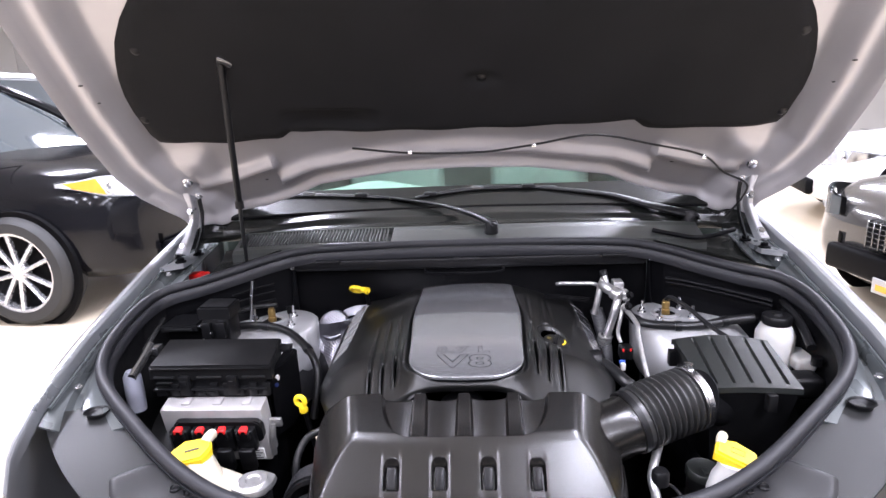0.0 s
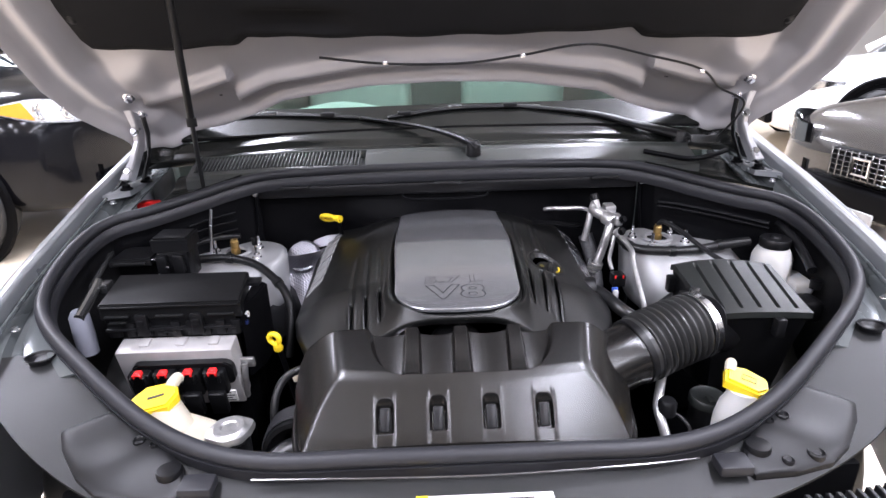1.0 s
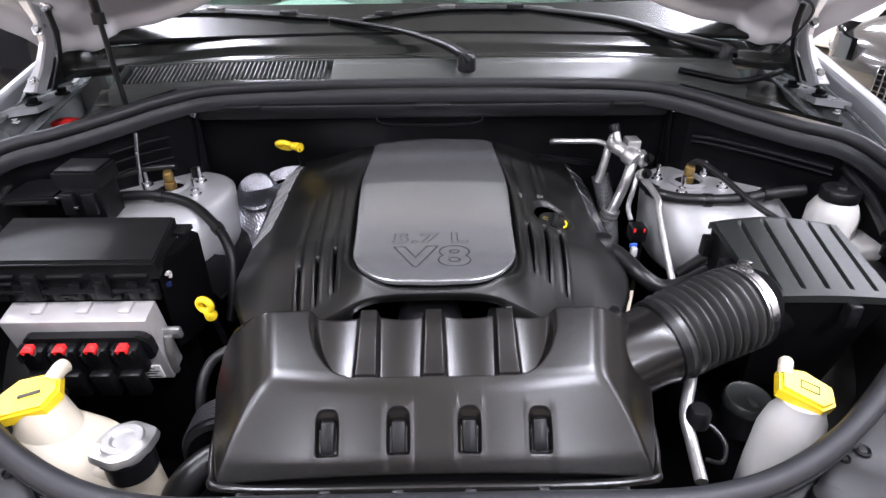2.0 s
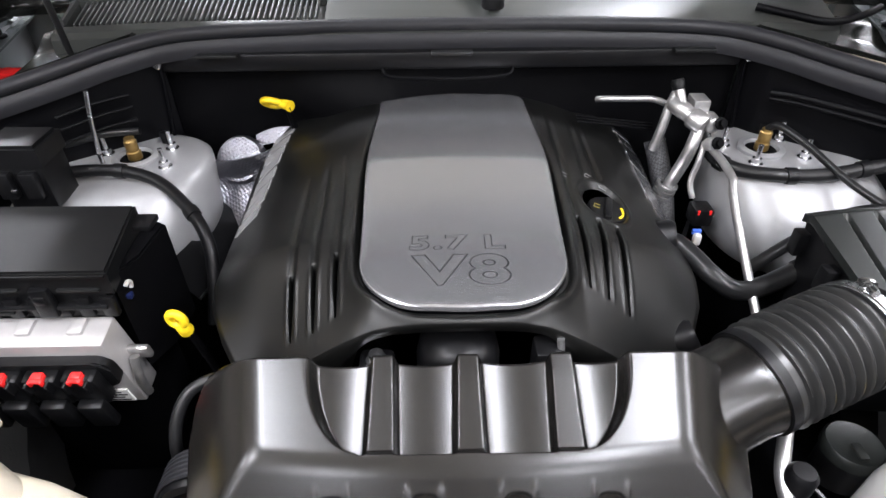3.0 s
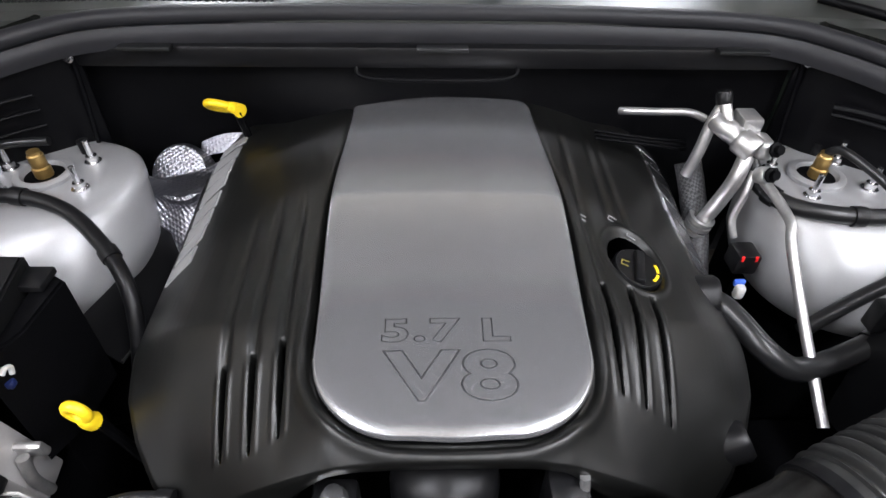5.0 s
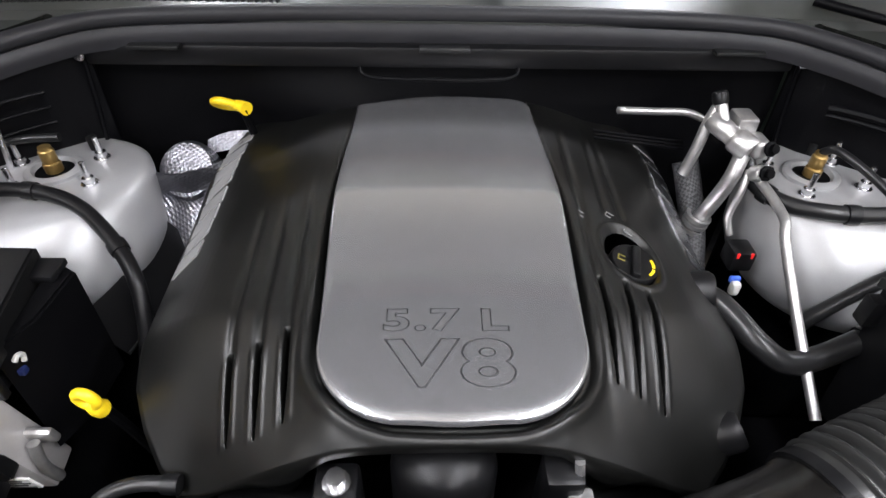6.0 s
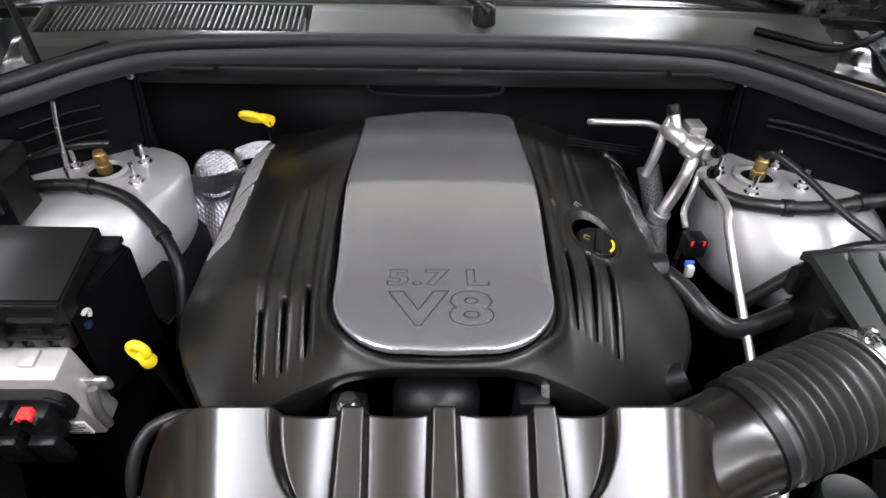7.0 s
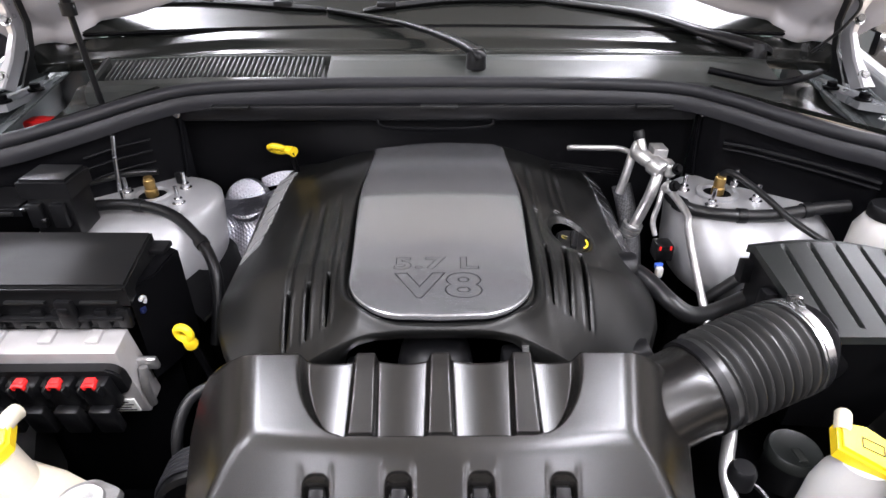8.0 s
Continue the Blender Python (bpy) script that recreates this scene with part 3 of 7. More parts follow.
def build_windscreen():
    t = thing("windscreen", (0, 2.0, 1.13), "greenish windscreen glass of the silver SUV", "windscreen")
    bm = bmesh.new()

    def pane(u, v):
        x = -0.76 + 1.52 * u
        y = windscreen_y(x) + 0.82 * v
        return Vector((x * (1 - 0.12 * v), y, windscreen_z(x, y) + 0.03 * math.sin(math.pi * v)))
    sheet(bm, pane, 24, 16, (0, 0.003, -0.005))
    glass = part("pane", bm, GLASS, t)
    glass.visible_shadow = False
    bm = bmesh.new()

    def border(u, v):
        x = -0.758 + 1.516 * u
        y = windscreen_y(x) - 0.008 + (0.078 + 0.03 * abs(2 * u - 1) ** 4) * v
        return Vector((x, y, windscreen_z(x, y) + 0.0035 + 0.03 * math.sin(math.pi * max(0.0, y - windscreen_y(x)) / 0.82)))
    sheet(bm, border, 30, 3, (0, 0, 0.001))
    part("dark_border", bm, SCUTTLE, t, "black ceramic border")
    bm = bmesh.new()
    tube(bm, [(x, windscreen_y(x) - 0.004, 1.129) for x in np.linspace(-0.76, 0.76, 9)], 0.005, 8, 4)
    part("lower_moulding", bm, DARK, t)
    cabin = thing("cabin_shell", (0, 2.8, 0.6), "dark cabin of the silver SUV behind the windscreen", "car cabin")
    for s in (-1, 1):
        bm = bmesh.new()
        tube(bm, [(s * 0.80, 1.93, 1.12), (s * 0.765, 2.30, 1.37), (s * 0.71, 2.75, 1.62), (s * 0.68, 3.1, 1.70)], 0.045, 10)
        part("pillar", bm, PAINT, cabin)
        bm = bmesh.new()
        bx(bm, s * 0.92 - 0.04, s * 0.92 + 0.04, 2.05, 4.6, 0.35, 1.16, 0.03)
        part("side", bm, PAINT, cabin)
        bm = bmesh.new()
        bx(bm, s * 0.865 - 0.012, s * 0.865 + 0.012, 2.06, 4.44, 0.40, 1.155, 0.01)
        part("door_trim", bm, DASHTOP, cabin, "dark door trim")
        bm = bmesh.new()

        def side_glass(u, v, s=s):
            return Vector((s * (0.90 - 0.20 * v), 2.25 + 2.2 * u + 0.55 * v * (1 - u), 1.15 + 0.53 * v))
        sheet(bm, side_glass, 6, 4, (s * 0.004, 0, 0))
        pane = part("side_window", bm, CARGLASS, cabin, "dark privacy glass")
    bm = bmesh.new()

    def dash(u, v):
        x = -0.78 + 1.56 * u
        y = 2.03 + 0.55 * v
        return Vector((x, y, 1.10 + 0.03 * math.sin(math.pi * v) + 0.04 * math.exp(-((x + 0.38) / 0.16) ** 2) * smooth01(0.4, 0.9, v)))
    sheet(bm, dash, 30, 14, (0, 0, -0.12))
    part("dashboard", bm, DASHTOP, cabin, "pale dashboard top")
    for x in (-0.37, 0.37):
        bm = bmesh.new()
        bx(bm, x - 0.25, x + 0.25, 3.02, 3.16, 0.62, 1.22, 0.06, 3)
        seat = part("seat_back", bm, DASHTOP, cabin, "pale grey seat back")
        bm = bmesh.new()
        bx(bm, x - 0.13, x + 0.13, 3.05, 3.14, 1.25, 1.42, 0.04, 3)
        part("headrest", bm, DASHTOP, seat)
    bm = bmesh.new()
    bx(bm, -0.66, 0.66, 3.84, 4.0, 0.55, 1.32, 0.06, 3)
    part("rear_bench", bm, DASHTOP, cabin, "pale grey rear bench")
    bm = bmesh.new()
    bx(bm, -0.72, 0.72, 2.72, 4.5, 1.68, 1.73, 0.02)
    part("roof", bm, PAINT, cabin)
    bm = bmesh.new()
    bx(bm, -0.70, 0.70, 2.74, 4.44, 1.655, 1.677, 0.008)
    part("headlining", bm, DASHTOP, cabin)
    bm = bmesh.new()
    bx(bm, -0.85, 0.85, 4.45, 4.6, 0.35, 1.70, 0.04)
    part("tailgate", bm, PAINT, cabin)
    bm = bmesh.new()
    bx(bm, -0.88, 0.88, 2.0, 4.45, 0.33, 0.40, 0.01)
    part("cabin_floor", bm, DARK, cabin)


def build_wipers():
    for arm, blade, label in (
            (((0.092, 1.782, 1.104), (0.083, 1.790, 1.112), (0.030, 1.850, 1.128), (-0.080, 1.955, 1.142), (-0.245, 1.998, 1.163)), ((-0.750, 1.950, 1.176), (-0.520, 1.998, 1.180), (-0.250, 2.000, 1.163)), "black windscreen wiper arm and blade resting on the glass"),
            (((0.703, 1.850, 1.096), (0.690, 1.860, 1.106), (0.585, 1.905, 1.130), (0.455, 1.970, 1.160), (0.235, 2.030, 1.180)), ((-0.165, 2.004, 1.160), (0.045, 2.034, 1.178), (0.310, 2.022, 1.178)), "black windscreen wiper arm with its pivot by the fender")):
        a, b = [Vector(p) for p in arm], [Vector(p) for p in blade]
        t = thing("wiper", arm[1], label, "wiper", "windscreen wipers")
        bm = bmesh.new()
        tube(bm, a, lambda k: 0.019 - 0.010 * smooth01(0.2, 0.9, k), 14, squash=0.62)
        shaft = part("arm", bm, PLASTIC, t)
        bm = bmesh.new()
        lathe(bm, [(0.0005, 0.012), (0.014, 0.011), (0.020, 0.0), (0.022, -0.03), (0.0005, -0.03)], a[1])
        part("pivot_cap", bm, PLASTIC, shaft)
        bm = bmesh.new()
        tube(bm, [p + Vector((0, 0.008, -0.010)) for p in b], 0.0045, 8, 10, squash=1.8)
        part("rubber_edge", bm, RUBBER, t)
        bm = bmesh.new()
        tube(bm, b, lambda k: 0.0055 + 0.0055 * math.sin(math.pi * min(1.0, max(0.0, k))) ** 0.5, 10, 10, squash=0.8)
        part("blade", bm, PLASTIC, t)
        line = curve_points(b, 12)
        for k in (0.18, 0.5, 0.82):
            c = line[int(k * (len(line) - 1))]
            bm = bmesh.new()
            bx(bm, c.x - 0.022, c.x + 0.022, c.y - 0.010, c.y + 0.010, c.z - 0.002, c.z + 0.012, 0.004)
            part("blade_clip", bm, DIMCHROME if k == 0.5 else PLASTIC, t)


# ---- the hood ----
HS, HN = Vector((0, -0.69, 0.724)), Vector((0, -0.724, -0.69))


def hood_point(x, v, d):
    """A place on the open hood: across, up the slope from the hinge line, and down towards the engine."""
    return Vector((x, 1.80, 1.30)) + HS * v + HN * d


def hood_rear(x):
    a = abs(x)
    return between((0, 0.2, 0.45, 0.58, 0.70, 0.85, 0.93), (-0.004, -0.014, -0.060, -0.118, -0.160, -0.190, -0.150), a)


def hood_half(v):
    return between((-0.2, -0.1, -0.06, 0.0, 0.1, 0.3, 0.5, 0.6, 1.0, 1.25), (0.83, 0.872, 0.905, 0.945, 0.970, 0.967, 0.945, 0.93, 0.85, 0.74), v)


def hood_drop(x, v):
    edge = hood_half(v) - abs(x)
    return 0.062 * smooth01(0.118, 0.058, edge) + 0.040 * smooth01(0.058, 0.0, edge) ** 2


def build_hood():
    t = thing("hood", (0, 1.80, 1.26), "open silver-grey car hood seen from below with a black felt liner", "car hood")
    bm = bmesh.new()

    def frame_sheet(u, v):
        a = 2 * u - 1
        a = math.copysign(abs(a) ** 0.8, a)
        w = hood_half(1.2 * v)
        x = a * w
        r = hood_rear(x)
        s = r + (1.05 - r) * v ** 1.25
        x = a * hood_half(s)
        d = hood_drop(x, s)
        near = s - r
        ridge = 0.026 * math.exp(-((near - (0.075 if abs(x) < 0.55 else 0.14)) / 0.022) ** 2) * (1 if abs(x) < 0.80 else 0)
        d += ridge + 0.02 * smooth01(0.03, 0.0, near)
        pad = 0.022 * math.exp(-(((abs(x) - 0.80) / 0.07) ** 4) - ((near - 0.20) / 0.06) ** 4)
        return hood_point(x, s, d + pad)
    sheet(bm, frame_sheet, 150, 110)
    part("inner_frame", bm, INNERPAINT, t, "pale silver painted inner frame", 50)
    bm = bmesh.new()

    def skin(u, v):
        a = 2 * u - 1
        x = a * hood_half(1.2 * v)
        r = hood_rear(x)
        s = r + (1.05 - r) * v
        x = a * (hood_half(s) + 0.004)
        return hood_point(x, s, hood_drop(x * 0.99, s) * abs(a) ** 6 - 0.028 * (1 - a ** 4) - 0.006)
    sheet(bm, skin, 60, 40, (0, 0.002, 0.002))
    part("outer_skin", bm, PAINT, t, "silver-grey outer skin")
    bm = bmesh.new()

    def low(x):
        a = abs(x)
        return between((0, 0.42, 0.465, 0.50, 0.66, 0.80, 0.86), (0.144, 0.148, 0.153, 0.124, 0.113, 0.116, 0.128), a) - 0.010 * x + 0.003 * math.sin(x * 31)

    def liner(u, v):
        a = 2 * u - 1
        s0 = 0.94 * v
        half = between((0.12, 0.15, 0.24, 0.30, 0.36, 0.42, 0.47, 0.53, 0.60, 0.70, 0.94), (0.848, 0.862, 0.868, 0.856, 0.840, 0.816, 0.790, 0.745, 0.680, 0.60, 0.50), 0.12 + s0 * 0.872)
        x = a * half
        s = low(x) + (0.94 - low(x)) * v
        edge = min(1 - abs(a), v, 1 - v)
        d = 0.004 + 0.022 * smooth01(0.0, 0.045, edge)
        d += 0.010 * math.exp(-((abs(x) - 0.02) / 0.33) ** 6) * smooth01(0.10, 0.2, s)
        d -= 0.020 * math.exp(-(((x + 0.33) / 0.11) ** 4) - ((s - 0.22) / 0.030) ** 4)
        d -= 0.016 * math.exp(-(((x - 0.06) / 0.03) ** 2) - ((s - 0.34) / 0.018) ** 2)
        d += 0.003 * noise.noise((x * 7, s * 7, 1.0))
        return hood_point(x, s, d)
    sheet(bm, liner, 120, 90, (0, 0.004, 0.004))
    part("felt_liner", bm, FELT, t, "black felt sound liner", 50)
    # plastic push clips along the liner, and black discs that paint the shaded holes in the frame
    for x, s in ((-0.74, 0.46), (0.775, 0.43), (0.83, 0.18), (-0.83, 0.24), (0.06, 0.335)):
        bm = bmesh.new()
        d = 0.022
        lathe(bm, [(0.0005, 0.0), (0.011, 0.001), (0.012, 0.004), (0.006, 0.008), (0.0005, 0.009)], hood_point(x, s, d), HN.to_track_quat("Z", "Y").to_matrix().to_4x4(), 12)
        part("liner_clip", bm, PLASTIC, t)
    for x, s, w in ((-0.895, 0.40, 0.0075), (-0.89, 0.335, 0.005), (0.895, 0.375, 0.0075), (0.89, 0.30, 0.005), (0.615, -0.03, 0.009), (-0.60, -0.05, 0.005), (-0.86, 0.03, 0.005), (0.87, 0.0, 0.005)):
        bm = bmesh.new()
        d = hood_drop(x, s) + 0.003
        w *= 0.5
        lathe(bm, [(0.0005, 0.0), (w, 0.0), (w * 1.05, 0.002), (0.0005, 0.0022)], hood_point(x, s, d), HN.to_track_quat("Z", "Y").to_matrix().to_4x4() @ Matrix.Diagonal((1.7, 0.6, 1, 1)), 14)
        part("hole_disc", bm, INK, t, "black disc painted as a shaded hole")
    for s in (-1, 1):
        c = Vector((s * 0.815, 1.782, 1.252))
        hm = HN.to_track_quat("Z", "Y").to_matrix().to_4x4()
        for k in (-0.045, 0.025):
            bm = bmesh.new()
            hex_bolt(bm, c + HS * k + HN * 0.001, 0.010, 0.012, hm)
            part("hinge_bolt", bm, CHROME, t)
        bm = bmesh.new()
        stations = ((0.820, 1.752, 1.236, 0.011), (0.824, 1.775, 1.195, 0.0085), (0.830, 1.782, 1.150, 0.0075), (0.842, 1.762, 1.105, 0.009), (0.850, 1.715, 1.062, 0.014))
        loft(bm, [[(s * (x + w), y, z) for w, z, y in ((-h, z0, y0), (-h + 0.003, z0 + 0.002, y0 - 0.004), (h - 0.003, z0 + 0.002, y0 - 0.004), (h, z0, y0), (h, z0 - 0.012, y0 + 0.026), (h - 0.004, z0 - 0.012, y0 + 0.026), (h - 0.004, z0 - 0.003, y0 + 0.004), (-h + 0.004, z0 - 0.003, y0 + 0.004), (-h + 0.004, z0 - 0.012, y0 + 0.026), (-h, z0 - 0.012, y0 + 0.026))] for x, y0, z0, h in stations])
        part("hinge_arm", bm, HINGEPAINT, t, "bright silver hinge arm", 30)
        for x, y, z in ((0.826, 1.782, 1.178), (0.846, 1.742, 1.080)):
            bm = bmesh.new()
            hex_bolt(bm, (s * x, y - 0.008, z), 0.0075, 0.009, pose(0, 0, 0, 62))
            part("pivot_bolt", bm, DIMCHROME, t)
        bm = bmesh.new()
        loft(bm, [[(s * 0.797, y, z), (s * 0.801, y, z), (s * 0.801, y + 0.018, z), (s * 0.797, y + 0.018, z)] for y, z in ((1.775, 1.215), (1.782, 1.17), (1.765, 1.12), (1.71, 1.065))])
        part("hinge_link", bm, PLASTIC, t, "", 30)
        bm = bmesh.new()
        ys = (1.700, 1.83, 1.86, 1.90) if s < 0 else (1.735, 1.88, 1.905, 1.93)
        loft(bm, [[(s * x, ys[0], 1.048), (s * x, ys[1], 1.120 if s < 0 else 1.104), (s * x, ys[2], 1.112 if s < 0 else 1.096), (s * x, ys[3], 1.045)] for x in (0.862, 0.868)])
        part("hinge_fin", bm, PLASTIC, t, "black upright fin beside the hinge", 30)
        bm = bmesh.new()
        loft(bm, [[(s * x, y, z) for x, y in ((0.835, 1.70), (0.888, 1.66), (0.888, 1.90), (0.835, 1.88))] for z in (1.022, 1.036)])
        part("hinge_foot", bm, PAINT, t, "", 30)
        for p in ((0.850, 1.715, 1.036), (0.835, 1.80, 1.036)):
            bm = bmesh.new()
            lathe(bm, [(0.0005, 0), (0.016, 0), (0.016, 0.004), (0.010, 0.006), (0.010, 0.014), (0.0005, 0.015)], (s * p[0], p[1], p[2]), None, 12)
            part("hinge_nut", bm, DARK, t)


def build_prop_rod():
    t = thing("hood_prop", (-0.63, 1.66, 0.88), "black gas strut holding the hood open", "gas strut")
    top, joint, foot = Vector((-0.556, 1.495, 1.592)), Vector((-0.604, 1.612, 1.225)), Vector((-0.630, 1.672, 1.00))
    bm = bmesh.new()
    tube(bm, [top, top.lerp(joint, 0.5), joint], 0.0085, 12, 3)
    lathe(bm, [(0.0005, 0), (0.012, 0), (0.012, 0.02), (0.0005, 0.02)], joint - Vector((0, 0, 0.012)))
    part("cylinder", bm, PLASTIC, t)
    bm = bmesh.new()
    tube(bm, [joint, joint.lerp(foot, 0.5), foot], 0.0055, 10, 3)
    part("rod", bm, HOSE, t)
    bm = bmesh.new()
    tube(bm, [top - HS * 0.008, top + HN * 0.008 + HS * 0.008, top + Vector((0.02, 0.01, -0.012))], 0.010, 10, 4)
    part("ball_socket", bm, DIMCHROME, t)
    bm = bmesh.new()
    bx(bm, -0.645, -0.615, 1.655, 1.685, 0.985, 1.012, 0.005)
    part("foot_bracket", bm, PLASTIC, t)


def build_washer_hose():
    t = thing("washer_hose", (0.1, 1.75, 1.33), "thin black washer hose clipped along the hood edge", "hose")
    bm = bmesh.new()
    pts = [hood_point(-0.30, 0.112, 0.035), hood_point(-0.14, 0.095, 0.045), hood_point(0.05, 0.088, 0.045), hood_point(0.20, 0.105, 0.04), hood_point(0.36, 0.13, 0.035), hood_point(0.52, 0.095, 0.045), hood_point(0.676, 0.030, 0.035),
           hood_point(0.75, -0.03, 0.05), (0.800, 1.75, 1.215), (0.795, 1.76, 1.17), (0.77, 1.80, 1.11)]
    tube(bm, pts, 0.0032, 8)
    part("line", bm, HOSE, t)
    for x, s in ((-0.14, 0.097), (0.20, 0.107), (0.676, 0.032)):
        bm = bmesh.new()
        p = hood_point(x, s, 0.045)
        bx(bm, p.x - 0.006, p.x + 0.006, p.y - 0.005, p.y + 0.005, p.z - 0.005, p.z + 0.005, 0.002)
        part("hose_clip", bm, BRIGHT, t)


build_seal()
build_body()
build_firewall()
build_cowl()
build_windscreen()
build_wipers()
build_hood()
build_prop_rod()
build_washer_hose()


# ---- engine cover ----
GREYBAR = material("dull_silver_print", (0.34, 0.34, 0.34), 0.4, 0.4)


def blend_min(a, b, k):
    """The lower of two heights, with a rounded edge of about k where they meet."""
    h = max(0.0, k - abs(a - b)) / k
    return min(a, b) - h * h * k * 0.25


def plate_outline(n=18, grow=0.0):
    """The silver plate's rounded outline, a little narrower to the front."""
    cx, out = 0.008, []
    corners = ((0.132, 1.738, 0.032, 0), (-0.132, 1.738, 0.032, 90), (-0.125, 1.1635, 0.078, 180), (0.125, 1.1635, 0.078, 270))
    for x, y, r, a0 in corners:
        ox, oy = x - math.copysign(r, x), y - math.copysign(r, y - 1.44)
        for i in range(n + 1):
            a = radians(a0 + 90 * i / n)
            out.append((cx + ox + (r + grow) * math.cos(a), oy + (r + grow) * math.sin(a)))
    mid = []
    for k, (x, y) in enumerate(out):
        mid.append((x, y))
        nx, ny = out[(k + 1) % len(out)]
        gap = math.hypot(nx - x, ny - y)
        if gap > 0.05:
            m = int(gap / 0.006)
            for j in range(1, m):
                f = j / m
                px, py = x + (nx - x) * f, y + (ny - y) * f
                bow = 0.007 * math.sin(math.pi * f) ** 2
                if abs(ny - y) > abs(nx - x):
                    px += math.copysign(bow, px - cx)
                else:
                    py += math.copysign(bow * 0.3, py - 1.44)
                mid.append((px, py))
    return mid


def plate_z(y):
    front = 0.9476 + 0.0424 * (y - 1.24) - 0.40 * max(0.0, 1.33 - y) ** 2
    rear = 0.9568 - 0.0520 * (y - 1.463)
    return blend_min(front, rear, 0.0006)


def inside_plate(x, y, grow):
    """Signed distance, roughly, to the plate's outline (negative inside)."""
    hw = 0.1255 + 0.008 * math.sin(math.pi * min(1, max(0, (y - 1.23) / 0.456))) ** 2
    cy, hh = 1.4505, 0.2870 + 0.0021 * max(0.0, 1 - ((x - 0.008) / 0.075) ** 2) ** 2
    r = 0.078 if y < cy else 0.032
    qx, qy = abs(x - 0.008) - hw + r, abs(y - cy) - hh + r
    return math.hypot(max(qx, 0), max(qy, 0)) + min(max(qx, qy), 0) - r - grow


SLOTS = [(-0.2035, 1.186, -0.207, 1.257), (-0.172, 1.180, -0.177, 1.259), (-0.143, 1.183, -0.149, 1.266), (0.161, 1.217, 0.165, 1.335), (0.185, 1.213, 0.194, 1.332), (0.2135, 1.209, 0.218, 1.325)]


def filler_edge(x, y):
    """How far a place lies inside the oval oil filler opening (negative outside)."""
    return 0.036 * (1 - math.hypot((x - 0.2145) / 0.0335, (y - 1.384) / 0.0475))


def cover_height(x, y):
    a = abs(x - 0.003)
    z = sum(between((0, 0.14, 0.17, 0.20, 0.23, 0.26, 0.285, 0.30, 0.315, 0.345, 0.37, 0.40), (0.940, 0.938, 0.931, 0.922, 0.911, 0.897, 0.882, 0.870, 0.857, 0.828, 0.80, 0.77), a + o) for o in (-0.016, -0.008, 0.0, 0.008, 0.016)) / 5
    z -= 0.020 * smooth01(1.60, 1.78, y) * (0.4 + a) - 0.006 * smooth01(1.2, 1.5, y)
    z += 0.030 * smooth01(1.45, 1.72, y) * smooth01(0.22, 0.34, a)
    front = 1.1465 + 0.80 * max(0.0, a - 0.08) ** 2
    edge = 0.919 - 2.2 * max(0.0, a - 0.07) ** 1.6
    edge = 0.5 * (edge + 0.784 + math.hypot(edge - 0.784, 0.035)) - 0.004
    roll = 0.040 + 0.100 * smooth01(0.095, 0.15, a)
    z -= max(0.0, z - edge) * max(0.0, (front + roll - y) / roll) ** (2.0 - 0.5 * smooth01(0.095, 0.15, a))
    # gap and soft lip round the plate
    d = inside_plate(x, y, 0.0015)
    if d < 0.0:
        z = min(z - 0.010, plate_z(y) - 0.012) - 0.006 * smooth01(0.0, -0.008, d)
    else:
        z -= 0.010 * math.exp(-(d / 0.005) ** 2)
        z += 0.0036 * math.exp(-((d - 0.0115) / 0.0042) ** 2) * smooth01(1.42, 1.24, y)
    # narrow slots with pale rims, running out to the rear as shallow folds
    for x0, y0, x1, y1 in SLOTS:
        f = (y - y0) / (y1 - y0)
        lx = x0 + (x1 - x0) * f if f < 1 else x1 + (x1 - x0) * (f - 1) * 0.8
        off = abs(x - lx)
        if off > 0.03:
            continue
        if -0.06 < f < 1.05:
            narrow = 0.35 + 0.65 * smooth01(-0.02, 0.45, f)
            z -= 0.024 * smooth01(-0.02, 0.05, f) * smooth01(1.03, 0.97, f) * smooth01(0.0034 * narrow, 0.0020 * narrow, off)
            z += 0.0015 * math.exp(-((off - 0.0066) / 0.0024) ** 2) * smooth01(-0.06, 0.06, f) * smooth01(1.05, 0.75, f)
        if 0.75 <= f < 4.2:
            z -= smooth01(-0.006, -0.022, filler_edge(x, y)) * 0.0045 * math.exp(-(off / 0.005) ** 2) * smooth01(4.2, 2.6, f) * smooth01(0.75, 1.05, f)
    # rim of the oil filler opening
    e = filler_edge(x, y)
    if e > -0.02:
        z += 0.0022 * math.exp(-((e + 0.004) / 0.003) ** 2) - 0.009 * smooth01(-0.002, 0.006, e)
    return z


